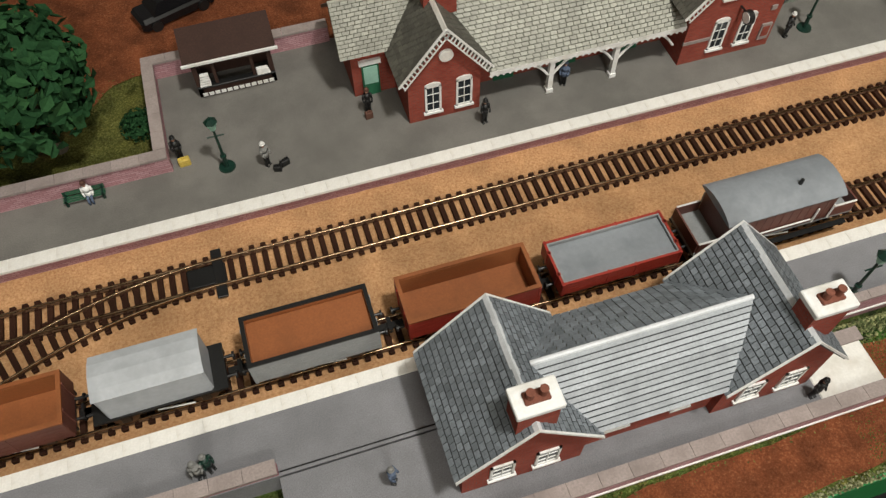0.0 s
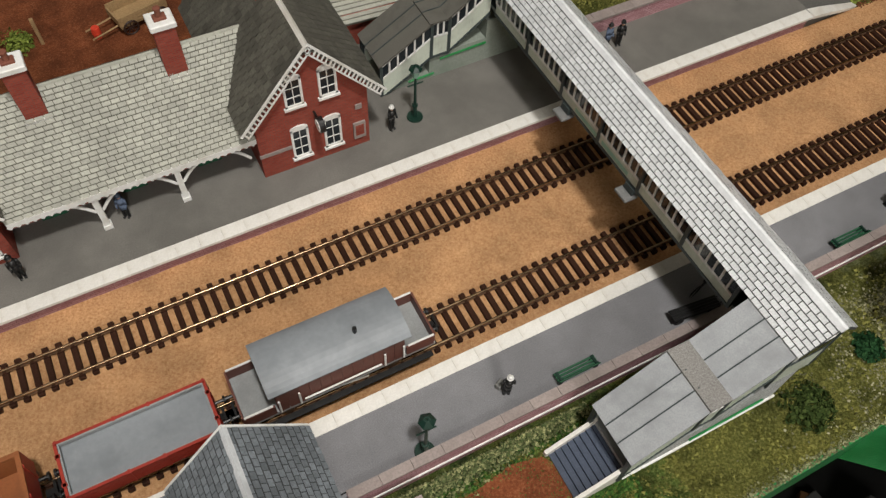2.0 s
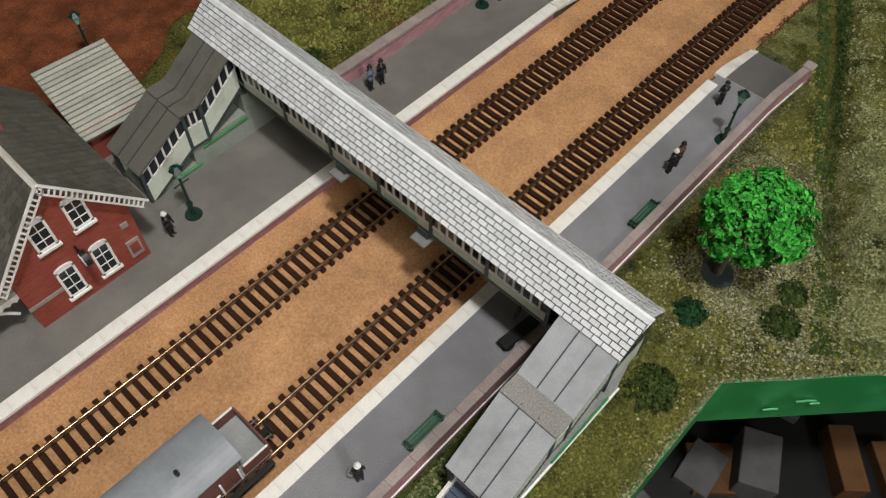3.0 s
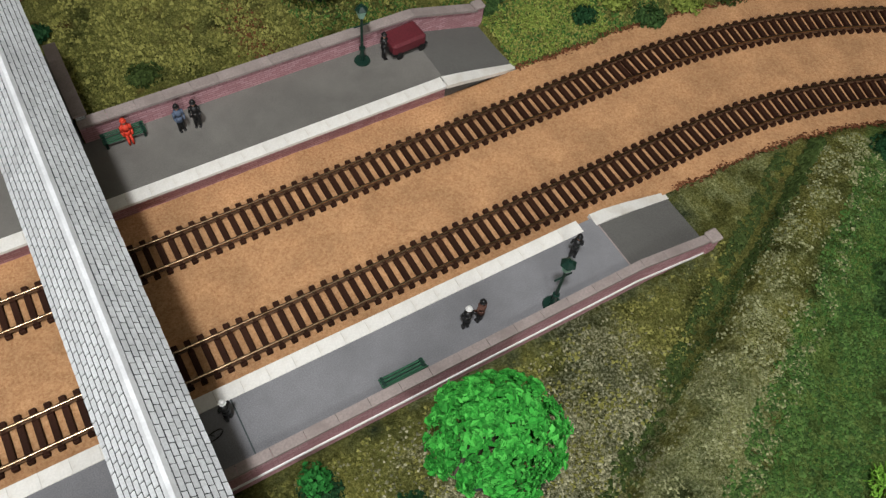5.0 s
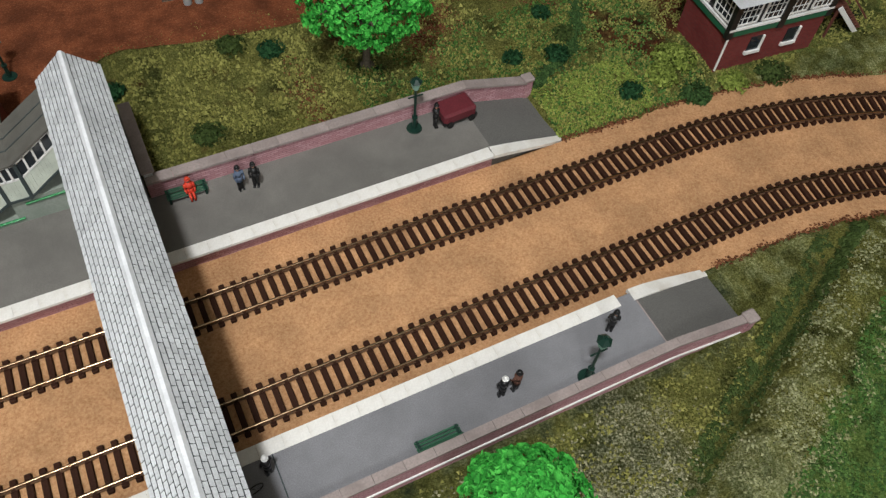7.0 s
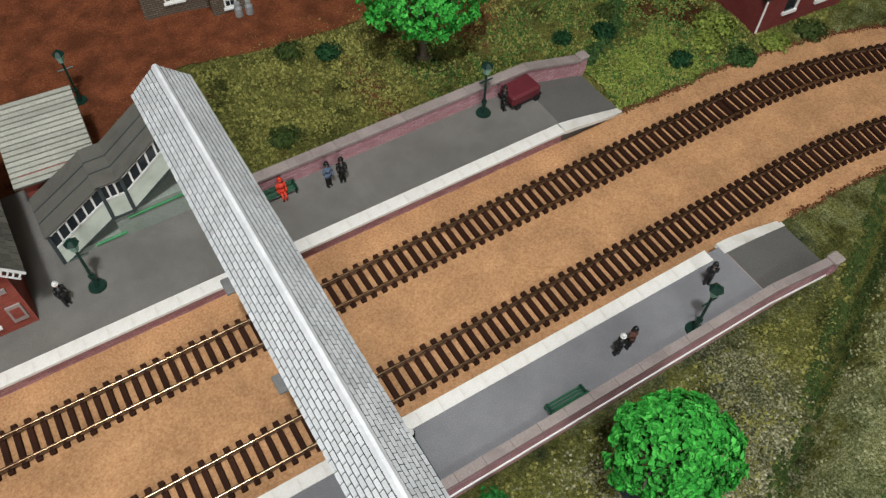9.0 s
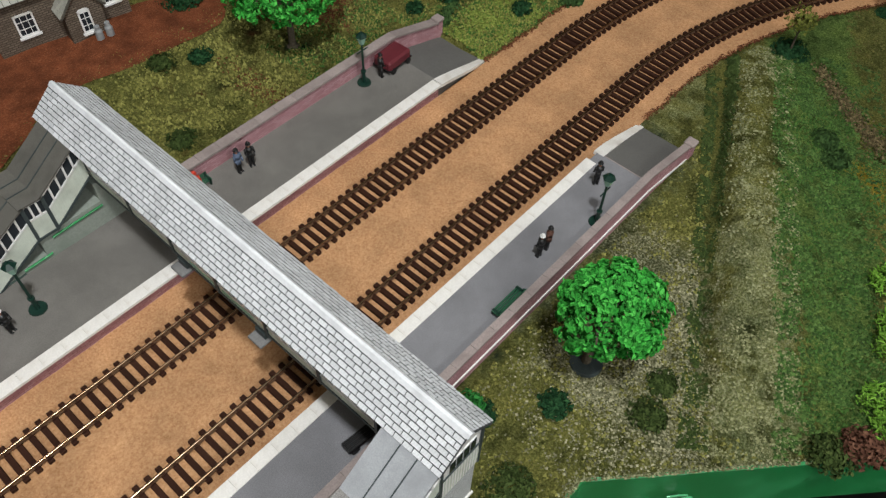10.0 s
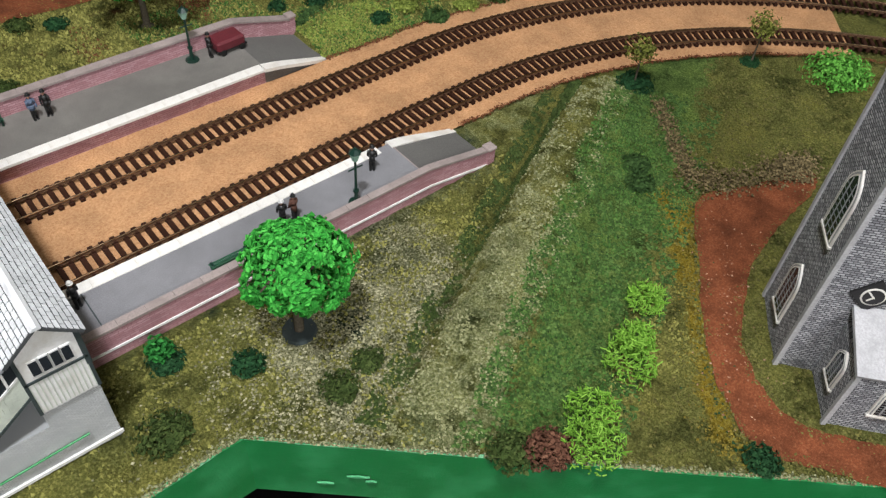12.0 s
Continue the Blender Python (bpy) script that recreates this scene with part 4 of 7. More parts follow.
# ---------------------------------------------------------------- footbridge
M_SLATETILE = paint("pale_grey_roof_tile", (0.74, 0.76, 0.775), 0.36, vary=0.14, each=0.2, bump=0.35)
M_BRIDGETILE = paint("pale_bridge_tile", (0.74, 0.76, 0.775), 0.36, vary=0.14, island=0.2, bump=0.35)
M_RIDGE = paint("pale_ridge_card", (0.80, 0.82, 0.84), 0.3, vary=0.08, stain=70)
M_STEP = paint("blue_grey_step", (0.05, 0.065, 0.10), 0.6, vary=0.2)
M_LANDING = speckle("stippled_landing_card", [(0.35, (0.19, 0.18, 0.17)), (0.5, (0.28, 0.27, 0.255)), (0.65, (0.37, 0.36, 0.345))], 1300, amount=0.15)
M_GREENCARD = paint("pale_green_grey_card", (0.27, 0.30, 0.26), 0.7, vary=0.12, grain=700, stain=45, dirt_or_gloss=(0.20, 0.24, 0.20))
fb = thing("footbridge", 0, 0, 0, "covered footbridge with pale panels and grey tiled roof", "footbridge")
BX0, BX1, BY0, BY1 = 3.0, 29.0, -111.0, 186.0
ZD, ZW0, ZW1, ZEV, ZRG = 54.0, 61.5, 76.0, 76.0, 90.5
xm = (BX0 + BX1) / 2
part("deck", B().box(BX0, BX1, BY0, BY1, ZD, ZD + 2.5), M_TRIMGREY, fb, "dark underside deck")
YT, ROWS, TW = 76.0, 8, 190.0 / 36
roof_face(fb, "roof_slope", (BX0 - 4, YT, ZEV), (BX0 - 4, BY1 + 4, ZEV), (xm, BY1 + 4, ZRG), (xm, YT, ZRG), M_BRIDGETILE, TW, ROWS, under=M_JOINT, lap=0.5, flat=True)
rs = part("roof_slope", B().slab([(BX0 - 4, BY0 - 3, ZEV), (BX0 - 4, YT, ZEV), (xm, YT, ZRG), (xm, BY0 - 3, ZRG)], 1.6), M_JOINT, fb)
run, rise = xm - BX0 + 4, ZRG - ZEV
pitch_ = math.atan2(rise, run)
rl = math.hypot(run, rise) / ROWS
tile_me = B().add([(0.24, 0, 0.5), (TW - 0.24, 0, 0.5), (TW - 0.24, rl * 0.81, 0.45), (0.24, rl * 0.81, 0.45), (0.24, 0, 0), (TW - 0.24, 0, 0)], [(0, 1, 2, 3), (0, 4, 5, 1), (0, 3, 4), (1, 5, 2)]).mesh("roof_tile", M_SLATETILE)
HW = TW / 2
half_me = B().add([(0.24, 0, 0.5), (HW - 0.24, 0, 0.5), (HW - 0.24, rl * 0.81, 0.45), (0.24, rl * 0.81, 0.45), (0.24, 0, 0), (HW - 0.24, 0, 0)], [(0, 1, 2, 3), (0, 4, 5, 1), (0, 3, 4), (1, 5, 2)]).mesh("roof_tile", M_SLATETILE)
for r in range(ROWS):
    for k in range(37 if r % 2 else 36):
        ob = new("roof_tile", half_me if r % 2 and k in (0, 36) else tile_me)
        ob.parent = rs
        y = YT - k * TW + (HW if r % 2 and k else 0)
        ob.matrix_basis = Matrix.Translation(Vector((BX0 - 4 + run * r / ROWS, y, ZEV + rise * r / ROWS)) * MM) @ Matrix.Rotation(-math.pi / 2, 4, "Z") @ Matrix.Rotation(pitch_, 4, "X")
roof_face(fb, "roof_slope", (BX1 + 3.5, BY0 - 3, ZEV), (BX1 + 3.5, BY1 + 4, ZEV), (xm, BY1 + 4, ZRG), (xm, BY0 - 3, ZRG), M_BRIDGETILE, 5.2, 8, under=M_JOINT, lap=0.5, flat=True)
part("ridge", B().prism([(xm - 2.2, ZRG - 1.2), (xm - 0.8, ZRG + 0.6), (xm + 0.8, ZRG + 0.6), (xm + 2.2, ZRG - 1.2)], "y", BY0 - 4, BY1 + 4), M_RIDGE, fb, "smooth pale ridge strip")


def screen(parent, m, length, z0, z1, z2, post=True, bays=5):
    """A boarded panel with a glazed band above, drawn along local x; m places it."""
    pb = B().box(0, length, -0.4, 0.4, z0, z1, m)
    pn = part("panel", pb, M_CREAM, parent, "pale boarded panel")
    b = B()
    for k in range(int(length / 2.2)):
        b.box(0.6 + k * 2.2, 0.95 + k * 2.2, -0.62, 0.62, z0, z1, m)
    part("board_bead", b, M_CREAM, pn, kind="stuff")
    part("glass", B().box(0, length, -0.15, 0.15, z1, z2, m), M_GLASS, pn, "dark glass")
    b = B()
    for k in range(bays + 1):
        x = length * k / bays
        b.box(x - 0.55, x + 0.55, -0.8, 0.8, z1, z2, m)
    b.box(0, length, -0.8, 0.8, z1 - 0.6, z1 + 0.6, m).box(0, length, -0.8, 0.8, z2 - 1, z2, m)
    part("glazing_bar", b, M_WHITE, pn, "white glazing bars")
    b = B().box(0, length, -1.0, 1.0, z0 - 0.8, z0 + 0.8, m)
    if post:
        b.box(-1.0, 1.0, -1.2, 1.2, z0 - 1, z2, m)
    part("frame_post", b, M_TRIMGREY, pn, "dark frame timbers")


NBAY = 8
for x, s in ((BX0, 1), (BX1, -1)):
    for k in range(NBAY):
        y = BY0 + (BY1 - BY0) * k / NBAY
        m = Matrix.Translation((x, y, 0)) @ Matrix.Rotation(math.pi / 2, 4, "Z")
        if s > 0 and (k == 0 or k == NBAY - 1):
            continue
        screen(fb, m, (BY1 - BY0) / NBAY, ZD, ZW0, ZW1, bays=7)
for y in (BY0, BY1):
    ge = part("gable_end", B().prism([(BX0, 36), (BX1, 36), (BX1, ZEV), (xm, ZRG - 2), (BX0, ZEV)], "y", y - 0.5, y + 0.5), M_WHITE, fb, "white boarded end")
    b = B()
    for k in range(13):
        b.box(BX0 + 0.7 + k * 2.0, BX0 + 1.2 + k * 2.0, y - 0.85, y + 0.85, 37, 58)
    part("board_bead", b, M_CREAM, ge, kind="stuff")
    part("rail_board", B().box(BX0 - 0.5, BX1 + 0.5, y - 1.1, y + 1.1, 57.6, 59).box(BX0 - 0.8, BX0 + 0.8, y - 1.1, y + 1.1, 36, ZEV).box(BX1 - 0.8, BX1 + 0.8, y - 1.1, y + 1.1, 36, ZEV), M_TRIMGREY, ge, "dark frame timbers")
    for k in range(4):
        wx = xm - 8.7 + k * 4.5
        part("window_frame", B().box(wx - 0.5, wx + 4.4, y - 1.0, y + 1.0, 61.0, 71.0), M_WHITE, ge)
        part("pane", B().box(wx + 0.2, wx + 3.7, y - 1.3, y + 1.3, 61.8, 70.2), M_GLASS, ge, "dark glass")
part("tower_base", B().box(BX0 - 72, BX1, BY0 + 0.6, BY0 + 27, -26, 12).box(BX0 - 26, BX1, BY0 + 0.6, BY0 + 27, 12, 24).box(BX0, BX1, BY0 + 0.6, BY0 + 27, 24, 36), M_TOWERSTONE, fb, "pale stone base of the steps")
part("plinth", B().box(BX0 - 70, BX1 + 1.0, BY0 - 0.6, BY0 + 0.5, -6.5, -4.5), M_WHITE, fb, "white plinth line")
np2 = part("notice_plate", B().box(-34, -18, BY0 - 1.0, BY0 + 0.5, -20, -14.5), M_BLACK, fb, "small black lettered plate")
for k in range(3):
    part("lettering_bar", B().box(-32.5, -19.5 - k * 1.2, BY0 - 1.3, BY0 - 0.9, -16.2 - k * 1.5, -15.4 - k * 1.5), M_WHITE, np2)
part("green_pipe", B().cyl((-30, BY0 - 0.7, 5), (16, BY0 - 0.7, 6.5), 0.6, n=8), M_FASCIA, fb, "green paint mark")
part("tower_base", B().box(BX0 - 74, BX1, BY1 - 29, BY1 - 1, 9, 14).box(BX0 - 40, BX1, BY1 - 29, BY1 - 1, 14, 28).box(BX0, BX1, BY1 - 29, BY1 - 1, 28, 42), M_GREENCARD, fb, "pale green-grey base of the steps")
for a, c in ((-30, 3), (-52, -34)):
    part("paint_smear", B().cyl((a, BY1 - 29.4, 24 if a > -40 else 13), (c, BY1 - 29.4, 25 if a > -40 else 13.4), 0.8, n=6), M_FASCIA, fb, "smear of green paint")
part("paint_smear", B().box(BX0 - 0.75, BX0 - 0.5, 10, 34, 56, 58.6).box(BX0 - 0.75, BX0 - 0.5, 38, 60, 56, 58.4), M_PALEGREEN, fb, "smear of green paint")
M_PLATE = paint("mid_grey_card", (0.19, 0.19, 0.185), 0.8, vary=0.15)
for y in (67, 5):
    pc = part("pier_cap", B().box(-3.5, 5, y - 5.0, y + 5.0, 47.5, 49.0, c=0.4), M_PLATE, fb, "grey card bearing plate")
    part("hanger", B().box(1, 5, y - 3.5, y + 3.5, 49.5, ZD), M_TRIMGREY, pc)


def stairs(y0, y1, zlow, face_y):
    """Roofed steps in two flights with a landing, falling towards -x."""
    for xa, xb, za, zb in ((-71, -37, 10 + zlow, 31), (-37, -25, 31, 31), (-25, 3, 31, 52)):
        ln = math.hypot(xb - xa, zb - za)
        sh = Matrix.Identity(4)
        sh[2][0] = (zb - za) / (xb - xa)
        for y in (y0, y1):
            m = Matrix.Translation((xa, y, za)) @ sh
            screen(fb, m, xb - xa, -2, 13.5, 24.5, bays=max(3, int((xb - xa) / 5)))
        q = [(xa - 2, y0 - 2, za + 26), (xb, y0 - 2, zb + 26), (xb, y1 + 2, zb + 26), (xa - 2, y1 + 2, za + 26)]
        rf = part("stair_roof", B().slab(q, 1.2), (M_LANDING if za == zb else M_FELT) if y0 < 0 else M_FELTDARK, fb, "stippled grey card landing roof" if za == zb else "grey felt sheeted roof")
        for f in (0.33, 0.67) if za != zb or y0 > 0 else ():
            yy = y0 + (y1 - y0) * f
            part("felt_seam", B().slab([(xa - 2, yy - 0.3, za + 26.4), (xb, yy - 0.3, zb + 26.4), (xb, yy + 0.3, zb + 26.4), (xa - 2, yy + 0.3, za + 26.4)], 0.5), M_TRIMGREY, rf)


stairs(BY0, BY0 + 28, -6, BY0)
stairs(BY1 - 30, BY1 - 2, 0, BY1)
for k in range(8):
    x = -93 + k * 3.2
    part("step", B().box(x, x + 3.4, BY0 + 2, BY0 + 26, -10, -4 + k * 1.9), M_STEP, fb, "dark blue-grey step")
for y in (BY0, BY0 + 26):
    part("step_wall", B().prism([(-95, -10), (-95, -1), (-68, 14), (-68, -10)], "y", y, y + 2), M_COPING, fb, "pale step wall")


# ---------------------------------------------------------------- vegetation
def leaf_mat(name, dark, mid, lite):
    m, nt, bsdf, co = basis(name)
    rnd = nt.nodes.new("ShaderNodeNewGeometry").outputs["Random Per Island"]
    c = ramp_of(nt, rnd, [(0.0, dark), (0.5, mid), (1.0, lite)])
    c = mix_of(nt, 0.35, c, ramp_of(nt, noise_of(nt, co, 600, 3), [(0.3, dark), (0.7, lite)]))
    nt.links.new(c, bsdf.inputs["Base Color"])
    bsdf.inputs["Roughness"].default_value = 0.85
    bsdf.inputs["Specular IOR Level"].default_value = 0.15
    return m


M_LEAF = leaf_mat("bright_green_foliage", (0.008, 0.10, 0.010), (0.03, 0.31, 0.030), (0.12, 0.56, 0.09))
M_LEAFDK = leaf_mat("dark_green_foliage", (0.005, 0.025, 0.008), (0.012, 0.05, 0.018), (0.03, 0.09, 0.03))
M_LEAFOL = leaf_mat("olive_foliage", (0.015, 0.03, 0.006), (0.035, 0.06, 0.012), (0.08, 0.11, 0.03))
M_LEAFYEL = leaf_mat("yellow_green_foliage", (0.08, 0.20, 0.015), (0.16, 0.36, 0.03), (0.30, 0.55, 0.08))
M_LEAFRED = leaf_mat("red_brown_foliage", (0.06, 0.025, 0.015), (0.12, 0.05, 0.03), (0.2, 0.10, 0.06))
M_BARK = paint("bark", (0.10, 0.085, 0.06), 0.9, vary=0.4, grain=500, bump=0.8)


def clumps(c, rx, rz, n, size, rnd, lobes=7, inner=0.75, tufts=0):
    b = B()
    lob = [(rnd.uniform(0, 6.28), rnd.uniform(-0.6, 0.9), rnd.uniform(0.1, 0.24) * 7 / lobes) for _ in range(lobes)]
    heads = [(rnd.uniform(0, 6.2832), rnd.uniform(-0.85, 1), rnd.uniform(0.9, 1.04)) for _ in range(tufts)]
    for j in range(n):
        a, h = rnd.uniform(0, 6.2832), rnd.uniform(-0.85, 1)
        k = rnd.uniform(inner, 1.0)
        if heads and j % 4:
            a, h, k = heads[j % tufts]
            h = max(-0.9, min(0.995, h + rnd.gauss(0, 0.055)))
            a += rnd.gauss(0, 0.055) / max(0.25, math.sqrt(1 - h * h))
            k += rnd.uniform(-0.07, 0.03)
        elif heads:
            k = rnd.uniform(inner, 0.84)
        bump_ = 1 + sum(w * math.exp(-3 * ((math.cos(a - la)) - 1) ** 2 - 4 * (h - lh) ** 2) for la, lh, w in lob) - 0.12
        r = math.sqrt(max(0, 1 - h * h)) * k * bump_
        p = Vector((c[0] + rx * r * math.cos(a), c[1] + rx * r * math.sin(a), c[2] + rz * h * k * bump_))
        out = Vector((r * math.cos(a), r * math.sin(a), h * 0.8 + 0.25)) + Vector((rnd.gauss(0, 0.45), rnd.gauss(0, 0.45), rnd.gauss(0, 0.45)))
        out.normalize()
        tip = out.cross(Vector((rnd.gauss(0, 1), rnd.gauss(0, 1), rnd.gauss(0, 1)))).normalized()
        side = out.cross(tip)
        s, wd = size * rnd.uniform(0.9, 1.9), rnd.uniform(0.45, 0.8)
        lift = out * s * rnd.uniform(0.1, 0.5)
        b.add([p - tip * s, p + side * s * wd + lift - tip * s * 0.2, p + tip * s + lift * 0.4, p - side * s * wd + lift + tip * s * 0.15, p + side * s * wd * 0.6 + lift * 0.8 + tip * s * 0.7, p - tip * s * 0.3 - lift * 1.4], [(0, 1, 4, 2), (0, 2, 3), (0, 5, 1), (0, 3, 5)])
    return b


def tree(x, y, rad, high, label, seed, mat=None, trunk=None, group="trees", n=5200, size=1.3, disc=False, tufts=151):
    rnd = random.Random(seed)
    z = gz(x, y)
    tr = thing("tree", x, y, z, label, "tree", group)
    trunk = trunk or high * 0.4
    tk = B().cyl((0, 0, -2), (0.6, 0.4, trunk), 3.0, 2.0, 10)
    for k in range(6):
        a = k * 1.05 + rnd.uniform(-0.3, 0.3)
        tk.cyl((0.6, 0.4, trunk - 2), (rad * 0.55 * math.cos(a), rad * 0.55 * math.sin(a), trunk + (high - trunk) * rnd.uniform(0.3, 0.7)), 1.4, 0.5, 6)
    for a in (3.4, 4.3):
        tk.cyl((rad * 0.4 * math.cos(a), rad * 0.4 * math.sin(a), trunk + (high - trunk) * 0.5), (rad * 0.97 * math.cos(a + 0.15), rad * 0.97 * math.sin(a + 0.15), trunk + (high - trunk) * 0.56), 1.0, 0.5, 6)
    tk.cyl((0, 0, -0.5), (0, 0, 1.2), 6.0, 3.0, 12)
    part("trunk", tk, M_BARK, tr)
    rz = (high - trunk) / 2 + 4
    part("crown", clumps((0, 0, trunk + rz - 6), rad, rz, n, size, rnd, lobes=12, inner=0.6, tufts=tufts), mat or M_LEAF, tr, kind="stuff")
    if disc:
        part("base_disc", B().cyl((0, 0, -1.5), (0, 0, 1.6), rad * 0.42, rad * 0.36, 20), M_TRIMGREY, tr, "dark plastic base")
    return tr


def bush(x, y, rad, high, label, seed, mat, n=260, size=1.6):
    rnd = random.Random(seed)
    b = clumps((0, 0, high * 0.35), rad, high * 0.65, n, size, rnd, inner=0.4)
    ob = solo("bush", b, mat, label, "bush", "stuff", group="bushes")
    ob.matrix_basis = pose(x * MM, y * MM, gz(x, y) * MM)
    return ob


tree(132.5, -109, 26, 78, "bright green tree with a dense round crown", 4, trunk=36, disc=True)
tree(198, 214, 40, 88, "bright green tree with a dense round crown", 5, trunk=34)
M_LEAFMID = leaf_mat("mid_green_foliage", (0.01, 0.07, 0.012), (0.02, 0.15, 0.025), (0.05, 0.26, 0.05))
M_FRESH = leaf_mat("fresh_grass", (0.06, 0.09, 0.012), (0.15, 0.20, 0.03), (0.30, 0.36, 0.08))
M_LEAFDKG = leaf_mat("shaded_green_foliage", (0.012, 0.03, 0.008), (0.03, 0.07, 0.018), (0.07, 0.13, 0.035))
M_LEAFMIX = leaf_mat("light_green_foliage", (0.05, 0.17, 0.02), (0.10, 0.34, 0.04), (0.22, 0.55, 0.09))
M_SCRUB = leaf_mat("dry_straw_foliage", (0.035, 0.03, 0.013), (0.12, 0.09, 0.04), (0.33, 0.26, 0.13))
tree(-556, 188, 44, 96, "dark green leafy tree beside the earth road", 6, M_LEAFDK, trunk=30, n=1500, size=3.4, tufts=0)
for k, (x, y, r, h, m, lab) in enumerate([
    (140, 251, 8, 9, M_LEAFDK, "small dark green bush on the grass bank"), (116, 268, 9, 6, M_LEAFOL, "low olive bush on the grass bank"),
    (78, 190, 10, 5, M_LEAFOL, "low olive bush on the grass bank"), (340, 215, 7, 8, M_LEAFDK, "small dark green bush on the grass bank"),
    (296, 179, 7, 8, M_LEAFDK, "small dark green bush on the grass bank"), (328, 169, 9, 9, M_LEAFDK, "small dark green bush on the grass bank"),
    (357, 117, 8, 8, M_LEAFDK, "small dark green bush beside the ramp"), (31, 250, 8, 8, M_LEAFDK, "small dark green bush beside the footbridge"),
    (346, 188, 8, 6, M_LEAFOL, "low olive bush on the grass bank"), (404, 103, 13, 5, M_LEAFDKG, "low dark green hedge clump below the signal box"),
    (-505, 190, 12, 12, M_LEAFDK, "small dark green bush behind the wall"), (175, 318, 14, 12, M_LEAFDK, "dark green shrub on the earth road"),
    (64, -80, 7, 18, M_LEAFMID, "young mid green sapling beside the wall"), (66, -86, 10, 3, M_LEAFDK, "dark round tuft below the sapling"), (98, -112, 9, 5, M_LEAFDK, "low dark green bush on the grass"),
    (129, -155, 10, 4, M_LEAFOL, "low olive bush on the grass"), (46, -124, 13, 5, M_LEAFOL, "low olive bush beside the footbridge"),
    (150, -150, 9, 3, M_LEAFOL, "low olive bush on the grass"), (190, -250, 13, 14, M_LEAFRED, "red-brown bush beside the fascia"),
    (176, -238, 12, 8, M_LEAFOL, "low olive bush beside the fascia"),
    (469, -66, 14, 7, M_LEAFDK, "dark teal tuft below the olive sapling"), (577, -102, 8, 3, M_LEAFDK, "dark tuft below the olive sapling"),
    (271, -322, 9, 6, M_LEAFDK, "small dark green bush beside the church path"), (398, -131, 10, 6, M_LEAFDKG, "dark green low bush on the grass"), (384, -144, 11, 6, M_LEAFDKG, "dark green low bush on the grass"),
    (409, 135, 15, 8, M_FRESH, "fresh green grass clump by the signal box"), (388, 122, 11, 6, M_FRESH, "fresh green grass clump by the signal box"), (438, 103, 11, 5, M_FRESH, "fresh green grass clump by the signal box"), (470, 98, 12, 5, M_LEAFOL, "low olive bush below the signal box"),
    (622, -158, 24, 24, M_LEAFMIX, "bright green bush beside the church"),
]):
    bush(x, y, r, h * 0.85, lab, 50 + k, m, n=int(200 + r * r * 3.0), size=1.05)
for k, (x, y, r, h) in enumerate([(208, -262, 15, 22), (222, -248, 14, 18), (262, -240, 15, 24), (276, -232, 10, 18), (305, -216, 11, 15)]):
    rnd = random.Random(90 + k)
    b = B()
    for _ in range(420):
        a, q, z = rnd.uniform(0, 6.283), math.sqrt(rnd.random()) * r, rnd.uniform(0, h)
        p = Vector((q * math.cos(a), q * math.sin(a), z * (1 - 0.4 * q / r)))
        d = Vector((rnd.uniform(-1, 1), rnd.uniform(-1, 1), rnd.uniform(-0.3, 0.8))) * 3.2
        b.cyl(p, p + d, 0.42, 0.3, 4, caps=False)
    ob = solo("bush", b, M_LEAFYEL, "yellow-green stringy bush on the grass", "bush", "stuff", group="bushes")
    ob.matrix_basis = pose(x * MM, y * MM, gz(x, y) * MM)



def sapling(x, y, high, rad, label, seed):
    rnd = random.Random(seed)
    th = thing("sapling", x, y, gz(x, y), label, "sapling", "saplings")
    tk = B().cyl((0, 0, -1), (0.6, 0.3, high * 0.7), 0.9, 0.5, 8)
    for k in range(7):
        a = k * 2.4
        tk.cyl((0.4, 0.2, high * (0.4 + 0.05 * k)), (rad * 0.7 * math.cos(a), rad * 0.7 * math.sin(a), high * (0.62 + 0.05 * k)), 0.4, 0.2, 5)
    part("trunk", tk, M_BARK, th)
    part("crown", clumps((0, 0, high * 0.76), rad, high * 0.26, 420, 1.0, rnd, inner=0.2), M_LEAFSAP, th, kind="stuff")


M_LEAFSAP = leaf_mat("yellow_olive_foliage", (0.05, 0.055, 0.010), (0.13, 0.15, 0.025), (0.27, 0.29, 0.06))
sapling(469, -66, 40, 12, "olive sapling beside the track bend", 301)
sapling(577, -102, 46, 13, "olive sapling beside the track bend", 302)

# dry scrub bordering the church grass
rnd = random.Random(57)
b = B()
scrub = [(467, -93), (441, -130), (421, -161), (435, -183), (475, -197), (496, -205)]
for _ in range(3000):
    k = min(4, int(rnd.random() * 5.4)) if rnd.random() < 0.85 else 4
    t = rnd.random()
    wide = 4.0 + 4.5 * (k >= 2)
    x = scrub[k][0] + (scrub[k + 1][0] - scrub[k][0]) * t + rnd.gauss(0, wide)
    y = scrub[k][1] + (scrub[k + 1][1] - scrub[k][1]) * t + rnd.gauss(0, wide * 0.8)
    b.rock((x, y, gz(x, y) + abs(rnd.gauss(0, 3.0 if k >= 2 else 1.6))), rnd.uniform(0.5, 1.3), rnd)
solo("scrub_hedge", b, M_SCRUB, "low dry straw-brown scrub along the church grass", "scrub", "stuff")

